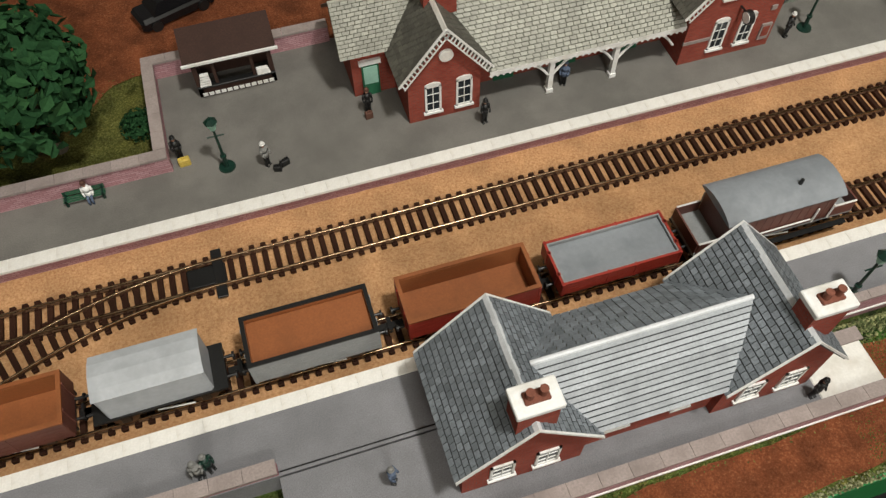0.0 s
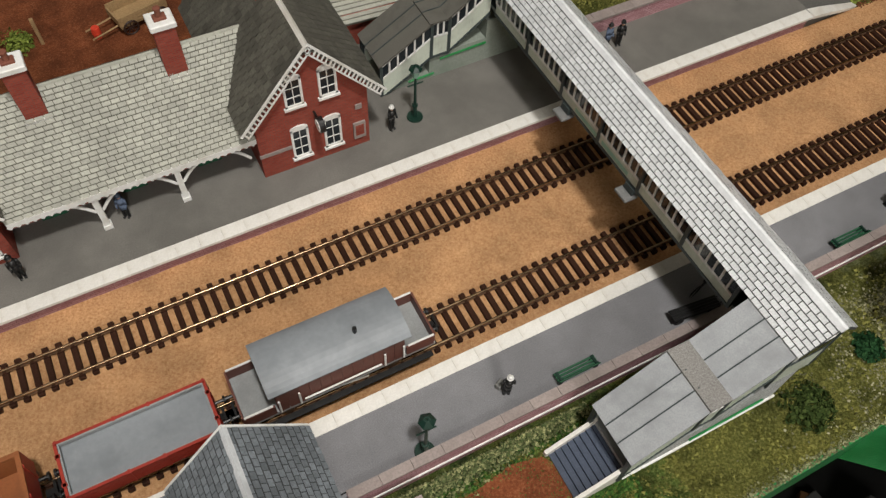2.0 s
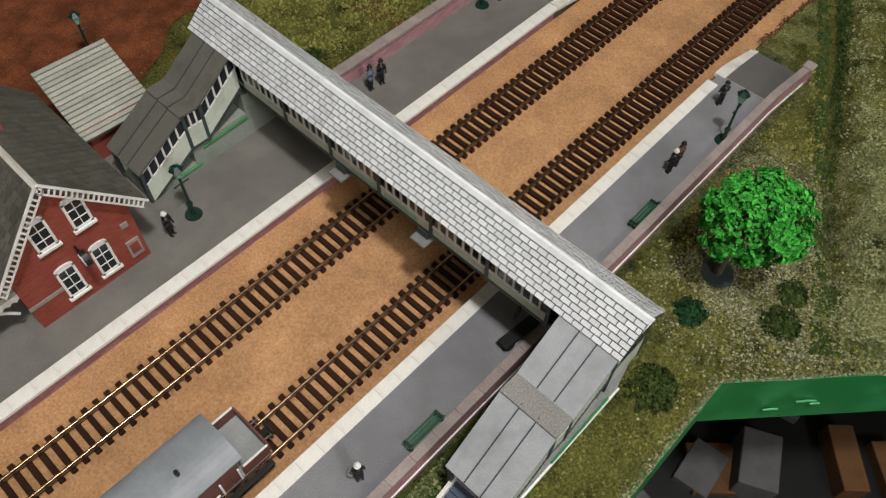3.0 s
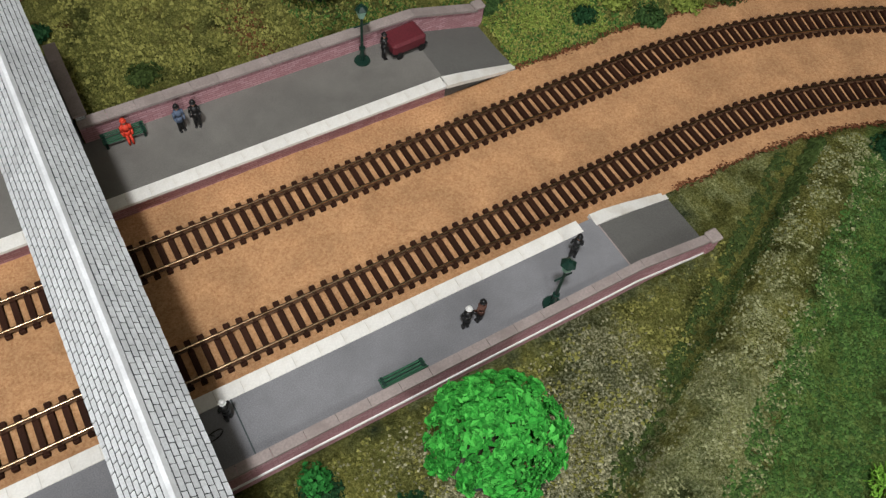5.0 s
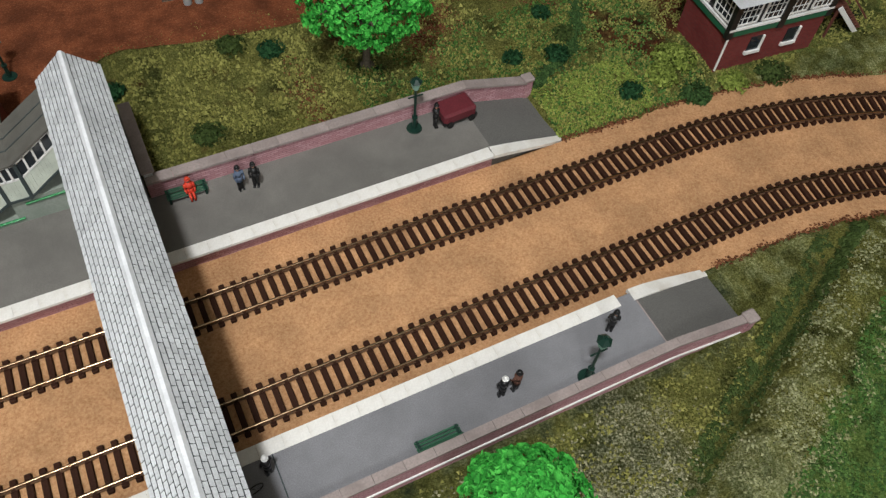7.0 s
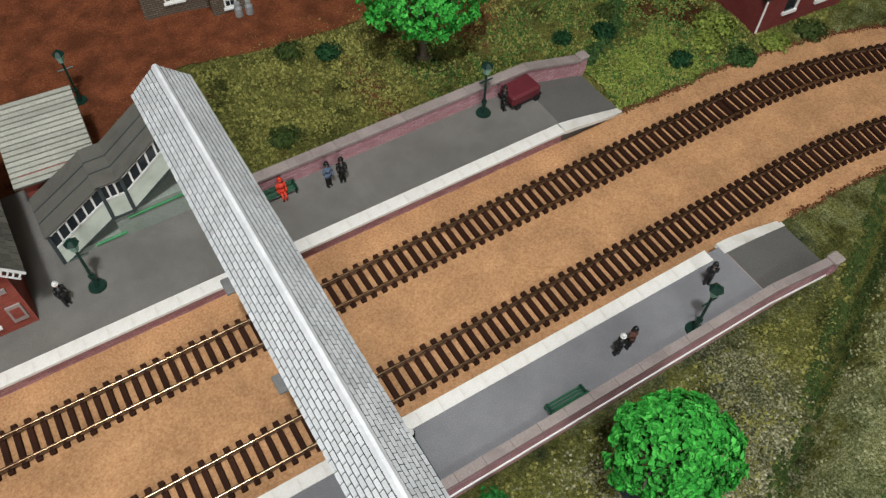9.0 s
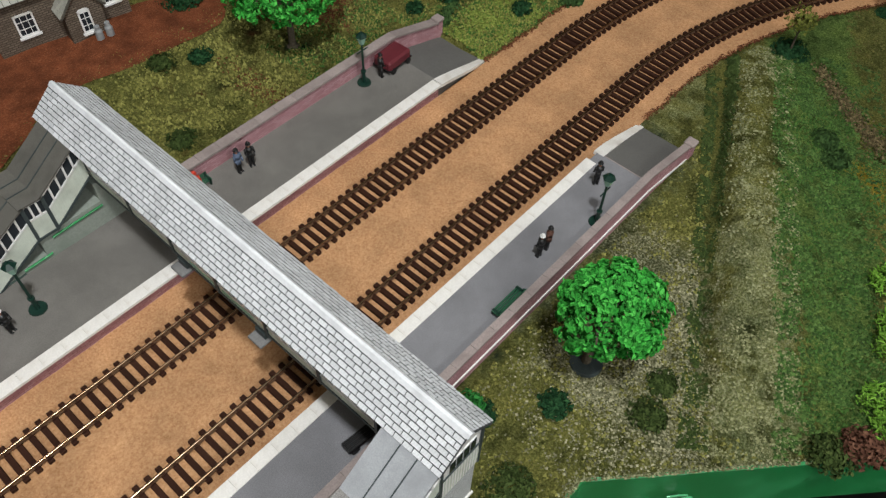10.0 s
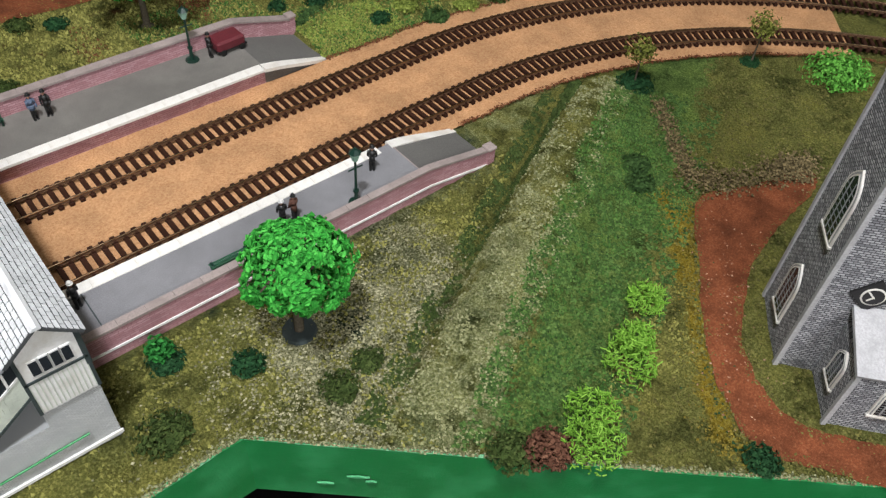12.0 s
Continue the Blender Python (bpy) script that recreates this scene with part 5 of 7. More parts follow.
# clipped speckled hedge between the platform wall and the earth path
M_SPECKHEDGE = leaf_mat("speckled_hedge", (0.010, 0.03, 0.008), (0.045, 0.09, 0.025), (0.42, 0.42, 0.20))
b = B()
for _ in range(3800):
    x = rnd.uniform(-190, -62)
    y = -70.5 - abs(rnd.gauss(0, 3.2 + 1.6 * sm(-70, -160, x)))
    b.rock((x, y, gz(x, y) + rnd.uniform(0, 4)), rnd.uniform(0.5, 1.2), rnd)
solo("path_hedge", b, M_SPECKHEDGE, "low dark hedge with pale flecks beside the platform wall", "hedge", "stuff")

# grass fringe hanging over the green edge board
M_FRINGE = leaf_mat("edge_fringe", (0.03, 0.035, 0.012), (0.13, 0.14, 0.05), (0.42, 0.42, 0.24))
b = B()
for _ in range(4200):
    x = rnd.uniform(-240, 330)
    y = front(x) + abs(rnd.gauss(0, 2.2)) - 0.8
    b.rock((x, y, gz(x, max(y, front(x) + 1)) + rnd.uniform(-0.2, 0.9)), rnd.uniform(0.35, 0.95), rnd, 0.7)
solo("edge_fringe", b, M_FRINGE, "ragged dry grass fringe over the edge board", "fringe", "stuff")

# dark earth lip where the ballast meets the grass
M_LIP = leaf_mat("dark_red_earth_crumb", (0.05, 0.016, 0.007), (0.12, 0.04, 0.016), (0.24, 0.10, 0.045))
b = B()
for _ in range(4600):
    s_ = rnd.uniform(292, 860)
    off = (100.5 + ripple(s_, 9, 18) * 3 if rnd.random() < 0.62 else -25.5 + ripple(s_, 1, 18) * 2) + rnd.gauss(0, 1.3)
    if off < 0 and s_ < 322:
        continue
    x, y, _h = along(s_, off)
    b.rock((x, y, -4.9 + rnd.uniform(0, 0.9)), rnd.uniform(0.4, 1.0), rnd, 0.6)
solo("earth_lip", b, M_LIP, "dark red earth crumbs along the ballast edge", "earth", "stuff")
b = B()
for _ in range(5200):
    x, y = rnd.uniform(286, 372), rnd.uniform(104, 152)
    if lateral(x, y) < 103 or ripple(x, y, 14) < rnd.uniform(-0.8, 0.45) - sm(315, 372, x) * 0.5:
        continue
    b.rock((x, y, gz(x, y) + 0.3), rnd.uniform(0.5, 1.2), rnd, 0.7)
solo("fresh_turf", b, M_FRESH, "fresh yellow-green turf beyond the platform ramp", "turf", "stuff")
b = B()
for cx, cy, rx, ry, n in ((246, 232, 9, 16, 900), (268, 250, 8, 18, 800), (150, 196, 5, 22, 500), (372, 246, 20, 14, 900)):
    for _ in range(n):
        x, y = rnd.gauss(cx, rx), rnd.gauss(cy, ry)
        b.rock((x, y, gz(x, y) + 0.2), rnd.uniform(0.4, 1.1), rnd, 0.5)
solo("bare_earth", b, M_LIP, "patches of bare red-brown earth on the bank", "earth", "stuff")

# hedge along the far ditch and loose turf on the scenery
rnd = random.Random(31)
b = B()
line = [(296, 148), (318, 160), (341, 171), (360, 194), (378, 224), (398, 262)]
for k in range(1100):
    i, t = rnd.randrange(5), rnd.random()
    x = line[i][0] + (line[i + 1][0] - line[i][0]) * t + rnd.gauss(0, 2.4)
    y = line[i][1] + (line[i + 1][1] - line[i][1]) * t + rnd.gauss(0, 2.4)
    b.rock((x, y, gz(x, y) + rnd.uniform(0, 2.4)), rnd.uniform(0.7, 1.6), rnd)
solo("hedge", b, M_LEAFDKG, "low dark green hedge running up from the ramp", "hedge", "stuff")


def turf(name, n, seed, spots, mat, label, size):
    rnd = random.Random(seed)
    b = B()
    made = 0
    while made < n:
        x0, x1, y0, y1 = spots[rnd.randrange(len(spots))]
        x, y = rnd.uniform(x0, x1), rnd.uniform(y0, y1)
        d = lateral(x, y)
        if y < front(x) + 3 or (-27 < d < 100) or (d <= -27 and x < 318 and y > -71) or (x < 292 and 90 < y < 152):
            continue
        u = (x - 190) * 0.46 - (y + 150) * 0.89
        if d < 0 and x > 150 and ((mat is M_TURFST and (u > -2 or rnd.random() < 0.2)) or (mat is M_TURFGR and not 38 < u < 118) or (mat is M_TURFOL and 4 < u < 105)):
            continue
        if ripple(x, y, 16) + 0.5 * ripple(x, y, 5) < rnd.uniform(-0.5, 0.5):
            continue
        r = size * rnd.uniform(0.5, 1.4)
        z = gz(x, y) + r * 0.2
        a = rnd.uniform(0, 6.28)
        v = [(x + r * math.cos(a + k * 2.094), y + r * math.sin(a + k * 2.094), z - r * 0.3) for k in range(3)]
        b.add(v + [(x + rnd.uniform(-r, r) * 0.5, y + rnd.uniform(-r, r) * 0.5, z + r)], [(0, 1, 3), (1, 2, 3), (2, 0, 3)])
        made += 1
    return solo(name, b, mat, label, "turf", "stuff")


M_TURFOL = leaf_mat("olive_turf", (0.045, 0.045, 0.011), (0.185, 0.185, 0.042), (0.36, 0.35, 0.10))
M_TURFGR = leaf_mat("green_turf", (0.012, 0.035, 0.008), (0.04, 0.11, 0.02), (0.12, 0.24, 0.05))
M_VERGE = leaf_mat("olive_verge", (0.05, 0.048, 0.014), (0.11, 0.105, 0.026), (0.19, 0.18, 0.05))
M_STEELGRIT = leaf_mat("brown_grit", (0.16, 0.06, 0.03), (0.30, 0.14, 0.08), (0.55, 0.38, 0.26))
M_TURFST = leaf_mat("straw_turf", (0.03, 0.035, 0.015), (0.16, 0.16, 0.075), (0.48, 0.46, 0.29))
turf("olive_turf", 26000, 1, [(36, 300, 150, 300), (-90, 330, -260, -66), (290, 620, 100, 220)], M_TURFOL, "olive scatter turf on the banks", 1.15)
turf("green_turf", 20000, 2, [(190, 440, -260, -60), (-180, -60, -140, -70), (180, 420, 100, 230)], M_TURFGR, "green scatter turf on the banks", 1.1)
rnd = random.Random(3)
b = B()
made = 0
while made < 7500:
    x, y = rnd.gauss(158, 46), rnd.gauss(-142, 34)
    u = (x - 190) * 0.46 - (y + 150) * 0.89
    if y > -75 or y < front(x) + 3 or u > rnd.uniform(-4, 14) or ripple(x, y, 13) < rnd.uniform(-0.7, 0.5):
        continue
    r = rnd.uniform(0.35, 1.0)
    b.rock((x, y, gz(x, y) + r * 0.2), r, rnd, 0.6)
    made += 1
solo("straw_chips", b, M_TURFST, "pale straw and grey chips scattered on the bank", "scatter", "stuff")
for name, b in EDGES:
    solo(name + "_verge", b, M_VERGE, "ragged olive scatter along the earth edge", "verge", "stuff")
# Dark growth draws the shaded crease at the foot of the bank.
rnd = random.Random(44)
b = B()
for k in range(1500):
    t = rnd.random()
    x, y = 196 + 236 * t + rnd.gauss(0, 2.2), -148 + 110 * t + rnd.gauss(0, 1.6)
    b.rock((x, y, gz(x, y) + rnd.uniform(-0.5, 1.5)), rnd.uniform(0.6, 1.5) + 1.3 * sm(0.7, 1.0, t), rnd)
solo("ditch_shade_growth", b, M_LEAFOL, "dark olive growth drawing the shade line of the ditch", "undergrowth", "stuff")
M_TURFMOSS = leaf_mat("yellow_moss_turf", (0.10, 0.075, 0.010), (0.19, 0.145, 0.018), (0.30, 0.24, 0.04))
rnd = random.Random(71)
b = B()
for _ in range(3200):
    w = rnd.uniform(-12, 176)
    u = 172 - 0.35 * w + rnd.gauss(0, 8)
    x, y = 190 + 0.46 * u + 0.89 * w, -150 - 0.89 * u + 0.46 * w
    b.rock((x, y, gz(x, y) + 0.4), rnd.uniform(0.3, 0.8), rnd, 0.6)
solo("yellow_moss", b, M_TURFMOSS, "yellow moss scatter along the church path", "moss", "stuff")
b = B()
for _ in range(130):
    w = rnd.uniform(-5, 172)
    u = 172 - 0.35 * w + rnd.gauss(2, 8)
    x, y = 190 + 0.46 * u + 0.89 * w, -150 - 0.89 * u + 0.46 * w
    b.rock((x, y, gz(x, y) + 0.8), rnd.uniform(0.5, 1.2), rnd, 0.7)
solo("dark_tuft", b, M_LEAFDK, "dark green tufts along the church path", "tuft", "stuff")
b = B()
for _ in range(160):
    k = rnd.random()
    x, y = 283 + 120 * k + rnd.gauss(0, 14), -300 + 100 * k + rnd.gauss(0, 12)
    b.rock((x, y, gz(x, y) + 1.4), rnd.uniform(0.3, 0.8), rnd, 0.6)
solo("path_grit", b, M_STEELGRIT, "pale grit lying on the church path", "grit", "stuff")


def bank_tufts(name, n, seed, lo, hi, mat, label, size, dark=False):
    """Tufts on the bank inside the bend, from lo to hi across it."""
    rnd = random.Random(seed)
    b, made = B(), 0
    while made < n:
        u, w = rnd.uniform(lo, hi), rnd.uniform(-70, 290 if hi < 200 else 460)
        x, y = 190 + 0.46 * u + 0.89 * w, -150 - 0.89 * u + 0.46 * w
        if y < front(x) + 2 or lateral(x, y) > -30 or (x < 318 and y > -70):
            continue
        if ripple(x, y, 11) + 0.6 * ripple(x, y, 4) < rnd.uniform(-0.35, 0.45):
            continue
        r = size * rnd.uniform(0.45, 1.5)
        b.rock((x, y, gz(x, y) + r * 0.15), r, rnd, 0.75)
        made += 1
    solo(name, b, mat, label, "turf", "stuff")


M_BANKST = leaf_mat("pale_bank_turf", (0.05, 0.06, 0.018), (0.175, 0.18, 0.07), (0.40, 0.41, 0.22))
M_BANKGR = leaf_mat("mixed_green_turf", (0.008, 0.025, 0.006), (0.045, 0.10, 0.02), (0.13, 0.22, 0.055))
bank_tufts("bank_straw", 6500, 21, 3, 56, M_BANKST, "pale straw tufts along the bank", 0.75)
bank_tufts("bank_grass", 11000, 22, 42, 124, M_BANKGR, "mixed green tufts behind the bank", 1.0)
# bank_shade: dark tufts put shade into the ditch by colour.
bank_tufts("bank_shade", 2600, 23, -8, 7, M_LEAFOL, "dark olive tufts painting shade into the ditch", 1.1)
bank_tufts("church_grass", 8000, 24, 100, 300, M_VERGE, "olive tufts round the church", 0.9)
turf("straw_turf", 900, 5, [(40, 290, 150, 290)], M_TURFOL, "pale olive scatter on the grass", 1.8)


# ---------------------------------------------------------------- platform furniture
def street_lamp(x, y, z, label):
    th = thing("platform_lamp", x, y, z, label, "lamp", "platform lamps")
    part("base", B().cyl((0, 0, 0), (0, 0, 0.9), 5.2, 4.8, 16), M_DKGREEN, th)
    part("post", B().cyl((0, 0, 0.5), (0, 0, 10), 1.5, 1.2, 10).cyl((0, 0, 10), (0, 0, 34), 0.95, 0.75, 10).cyl((0, 0, 9.6), (0, 0, 10.8), 1.9, 1.9, 10).cyl((-5, 0, 28), (5, 0, 28), 0.5, n=6), M_DKGREEN, th)
    ln = part("lantern", B().cyl((0, 0, 34), (0, 0, 40), 1.8, 3.6, 6), M_PALEGREEN, th, "pale glazed lantern")
    part("lantern_cap", B().cyl((0, 0, 40), (0, 0, 42.5), 4.2, 1.6, 6).cyl((0, 0, 42.5), (0, 0, 44), 0.8, 0.4, 6), M_DKGREEN, ln)


for x, y in ((-60, 131), (-456, 132), (199, 137), (-149, -60), (207, -60)):
    street_lamp(x, y, PLAT_Z, "dark green cast platform lamp with a round base")
street_lamp(-26, 291, gz(-26, 291) + 1, "black lamp standing on the earth road")


M_BENCHPAINT = paint("dark_bench_green", (0.018, 0.085, 0.042), 0.5, vary=0.2, grain=600)


def bench(x, y, turn, label):
    th = thing("platform_bench", x, y, PLAT_Z, label, "bench", "platform benches", turn)
    th.matrix_basis = th.matrix_basis @ Matrix.Diagonal((1.0, 0.9, 0.66, 1.0))
    for k in range(3):
        part("seat_slat", B().box(-12, 12, -3 + k * 1.9, -1.7 + k * 1.9, 5.6, 6.3, c=0.15), M_BENCHPAINT, th)
    for k in range(3):
        part("back_slat", B().box(-12, 12, 2.6 + k * 0.35, 3.2 + k * 0.35, 6.6 + k * 1.3, 7.6 + k * 1.3, c=0.15), M_BENCHPAINT, th)
    for sx in (-10.5, 10.5):
        part("bench_end", B().box(sx - 0.7, sx + 0.7, -3, -2, 0, 7.4).box(sx - 0.7, sx + 0.7, 2.2, 3.4, 0, 10.2).box(sx - 0.7, sx + 0.7, -3, 3, 4.8, 5.6).box(sx - 0.7, sx + 0.7, -3, 3, 7.0, 7.6), M_DKGREEN, th)


bench(-63, -57.6, 180, "green slatted bench on the near platform")
bench(121, -58.4, 180, "green slatted bench on the near platform")
bench(53, 139, 0, "dark green slatted bench by the far wall")
bench(-539, 133, 0, "dark green slatted bench by the far wall")


M_SKIN = paint("painted_flesh", (0.45, 0.25, 0.18), 0.6)
FIG = {"black": M_BLACK, "blue": paint("blue_grey_cloth_paint", (0.10, 0.13, 0.19), 0.7), "red": paint("orange_red_cloth_paint", (0.65, 0.055, 0.025), 0.6),
       "brown": paint("brown_cloth_paint", (0.11, 0.055, 0.04), 0.7), "grey": paint("grey_cloth_paint", (0.20, 0.20, 0.19), 0.7), "yellow": paint("yellow_cloth_paint", (0.55, 0.40, 0.08), 0.6),
       "white": M_WHITE, "green": M_DKGREEN}


def figurine(x, y, z, turn, coat, hat, label, seated=False, legs="black"):
    """A tiny painted cast figure: legs, coat, arms and head in one mesh."""
    b, cuts = B(), []
    if seated:
        b.cyl((-1.2, 0, 5), (-1.2, -4.5, 5), 1.1, 0.9, 8).cyl((1.2, 0, 5), (1.2, -4.5, 5), 1.1, 0.9, 8).cyl((-1.2, -4.5, 5), (-1.2, -5, 0), 0.9, 0.8, 8).cyl((1.2, -4.5, 5), (1.2, -5, 0), 0.9, 0.8, 8)
        lift = -5.0
    else:
        b.cyl((-1.3, 0, 0), (-1.1, 0, 10), 1.0, 1.4, 8).cyl((1.3, 0.4, 0), (1.1, 0, 10), 1.0, 1.4, 8).box(-2.2, -0.5, -2.2, 0.9, 0, 0.8, c=0.2).box(0.5, 2.2, -2.0, 1.1, 0, 0.8, c=0.2)
        lift = 0.0
    cuts.append(len(b.f))
    b.cyl((0, 0, 9.5 + lift), (0, 0, 14 + lift), 2.4, 2.2, 10).cyl((0, 0, 14 + lift), (0, 0, 18.4 + lift), 2.2, 2.6, 10).ball((0, 0, 18 + lift), 2.5, 10, 0.5)
    for s in (-1, 1):
        b.cyl((s * 2.7, 0, 18 + lift), (s * 3.3, -0.6, 13.8 + lift), 0.95, 0.8, 8).cyl((s * 3.3, -0.6, 13.8 + lift), (s * 2.6, -2.6, 11.2 + lift), 0.8, 0.65, 8)
    cuts.append(len(b.f))
    b.cyl((0, 0, 18.6 + lift), (0, 0, 20 + lift), 0.8, 0.8, 8).ball((0, 0, 21.3 + lift), 1.55, 10, 1.2)
    cuts.append(len(b.f))
    b.cyl((0, 0, 22 + lift), (0, 0, 22.5 + lift), 2.1, 2.0, 12).cyl((0, 0, 22.4 + lift), (0, 0, 24 + lift), 1.5, 1.3, 12)
    me = b.mesh("figurine", FIG[legs], True)
    for m in (FIG[coat], M_SKIN, FIG[hat]):
        me.materials.append(m)
    me.polygons.foreach_set("material_index", [0 if i < cuts[0] else 1 if i < cuts[1] else 2 if i < cuts[2] else 3 for i in range(len(me.polygons))])
    ob = new("figurine", me)
    ob.matrix_basis = pose(x * MM, y * MM, z * MM, 0, 0, turn) @ Matrix.Scale(0.86, 4)
    return tagged(ob, label, "figurine", "painted platform figures")


for x, y, turn, coat, hat, lab in (
    (-77, 128, 20, "black", "white", "tiny painted figure in black with a white cap"), (-237, 133, -30, "blue", "blue", "tiny painted figure in blue under the canopy"),
    (-296, 118, 10, "black", "black", "tiny painted figure in black waving a flag"), (-363, 149, 0, "black", "brown", "tiny painted figure beside the green door"),
    (-482, 147, 0, "black", "black", "tiny painted figure with yellow parcel"), (-432, 126, 40, "grey", "white", "tiny painted figure in grey with luggage"),
    (83, 132, 10, "blue", "black", "tiny painted figure in blue-grey"), (92, 131, -20, "black", "black", "tiny painted figure in black"),
    (212, 133, 80, "black", "black", "tiny painted porter in black beside a barrow"), (-100, -52, 150, "black", "white", "tiny painted figure in black with white cap"),
    (42, -39, 200, "black", "white", "tiny painted figure in black with white cap"), (161, -50, 170, "black", "white", "tiny painted figure in black"),
    (169, -50, 190, "brown", "black", "tiny painted figure in brown"), (233, -41, 140, "black", "black", "tiny painted figure in black near the ramp"),
    (-200, -104, 0, "black", "black", "tiny painted figure in black by the landing"), (-411, -82, 60, "blue", "grey", "tiny painted figure in blue-grey"),
    (-497, -52, 0, "grey", "grey", "tiny painted figure in grey"), (-492, -50, 30, "green", "grey", "tiny painted figure in green"),
):
    figurine(x, y, PLAT_Z, turn, coat, hat, lab)
figurine(55, 138.6, PLAT_Z, 0, "red", "red", "tiny painted figure in orange-red seated on a bench", True, "red")
figurine(-536, 132.6, PLAT_Z, 0, "white", "brown", "tiny painted figure in white seated on a bench", True, "blue")

M_STEEL = paint("grey_wagon_paint", (0.28, 0.29, 0.29), 0.5, vary=0.12)


def ring(b, c, r, tube, n=20):
    """A hoop in the local x-z plane."""
    pts = [(c[0] + r * math.cos(6.28319 * k / n), c[1], c[2] + r * math.sin(6.28319 * k / n)) for k in range(n)]
    for p, q in zip(pts, pts[1:] + pts[:1]):
        b.cyl(p, q, tube, n=6, caps=False)
    return b


# a long trolley and a bicycle standing below the footbridge
th = thing("platform_trolley", 11, -57, PLAT_Z, "long black platform trolley under the footbridge", "trolley", turn=-6)
part("deck", B().box(-14, 14, -3.4, 3.4, 5.2, 6.4, c=0.2), M_BLACK, th)
for k in range(4):
    part("deck_slat", B().box(-14, 14, -3.2 + k * 1.7, -2.1 + k * 1.7, 6.4, 6.8), M_BLACK, th)
for sx in (-10, 10):
    for sy in (-3, 3):
        part("wheel", B().cyl((sx, sy - 0.4, 2.5), (sx, sy + 0.4, 2.5), 2.5, n=14), M_BLACK, th)
    part("axle", B().cyl((sx, -3, 2.5), (sx, 3, 2.5), 0.4, n=6), M_BLACK, th)
part("handle", B().cyl((14, -2, 6), (19, -2, 11), 0.4, n=6).cyl((14, 2, 6), (19, 2, 11), 0.4, n=6).cyl((19, -2, 11), (19, 2, 11), 0.4, n=6), M_BLACK, th)
th = thing("bicycle", 26, -47, PLAT_Z, "small black bicycle leaning under the footbridge", "bicycle", turn=12)
for sx in (-7.5, 7.5):
    wh = part("wheel", ring(B(), (sx, 0, 4.6), 4.3, 0.35), M_BLACK, th)
    for k in range(6):
        part("spoke", B().cyl((sx, 0, 4.6), (sx + 4.2 * math.cos(k * 1.047), 0, 4.6 + 4.2 * math.sin(k * 1.047)), 0.12, n=4), M_STEEL, wh)
part("frame", B().cyl((-7.5, 0, 4.6), (-2, 0, 9.6), 0.3, n=6).cyl((-2, 0, 9.6), (5.2, 0, 9.8), 0.3, n=6).cyl((-7.5, 0, 4.6), (-0.6, 0, 4.4), 0.3, n=6).cyl((-0.6, 0, 4.4), (5.2, 0, 9.8), 0.3, n=6).cyl((-0.6, 0, 4.4), (-2.3, 0, 11), 0.3, n=6).cyl((7.5, 0, 4.6), (4.8, 0, 11.6), 0.3, n=6), M_BLACK, th)
part("saddle", B().box(-4, -1, -0.9, 0.9, 10.9, 11.6, c=0.3), M_BLACK, th)
part("handlebar", B().cyl((4.8, -2.6, 11.8), (4.8, 2.6, 11.8), 0.3, n=6), M_BLACK, th)

# parcels, barrow, kiosk
def parcel(x, y, w, d, h, mat, label, turn=0.0):
    ob = solo("suitcase", B().box(-w / 2, w / 2, -d / 2, d / 2, 0, h, c=0.5).box(-1, 1, -0.4, 0.4, h, h + 1), mat, label, "suitcase", group="luggage")
    ob.matrix_basis = pose(x * MM, y * MM, PLAT_Z * MM, 0, 0, turn)


parcel(-422, 123, 6, 3, 4.5, M_BLACK, "small black suitcase on the platform", 20)
parcel(-427, 120, 5, 3, 4, M_BLACK, "small black suitcase on the platform", -15)
parcel(-480, 142, 7, 4, 5, FIG["yellow"], "small yellow parcel on the platform", 5)
parcel(-364, 144, 5, 3, 5, FIG["brown"], "small brown case by the door", 5)
parcel(-101, -47, 5, 3, 4, FIG["grey"], "small grey case on the platform", 30)
th = thing("luggage_barrow", 228, 137, PLAT_Z, "maroon sheeted luggage barrow on the far platform", "barrow", turn=4)
M_MAROON = paint("maroon_sheet", (0.12, 0.018, 0.025), 0.55, vary=0.2)
part("load_sheet", B().box(-12, 12, -8, 8, 4, 11, c=1.6), M_MAROON, th, "maroon sheet")
part("bed", B().box(-12.5, 12.5, -8, 8, 3, 4.2), M_BLACK, th)
for sx in (-8, 8):
    for sy in (-8.4, 8.4):
        part("wheel", B().cyl((sx, sy - 0.5, 2.4), (sx, sy + 0.5, 2.4), 2.4, n=14), M_BLACK, th)
kx = thing("kiosk", -438, 205, PLAT_Z, "dark brown platform kiosk with an open counter", "kiosk")
M_KIOSK = paint("dark_brown_timber", (0.045, 0.022, 0.016), 0.5, vary=0.25)
part("body", B().box(-25, 25, 9, 11, 0, 29).box(-25, -22, -11, 9, 0, 29).box(22, 25, -11, 9, 0, 29).box(-25, 25, -11, -9, 0, 8).box(-25, 25, -11, -9, 25, 29).box(-13, -11, -11, -9, 8, 25).box(11, 13, -11, -9, 8, 25), M_KIOSK, kx)
part("counter", B().box(-25, 25, -12.5, -8, 8, 9.2, c=0.3), M_BLACK, kx)
part("roof", B().slab([(-29, -13, 30), (29, -13, 30), (29, 14, 37), (-29, 14, 37)], 1.6), M_KIOSK, kx, "brown sloping roof")
part("roof_edge", B().box(-30, 30, -13.6, -12.4, 28.4, 30.2), M_WHITE, kx, "white roof edge")
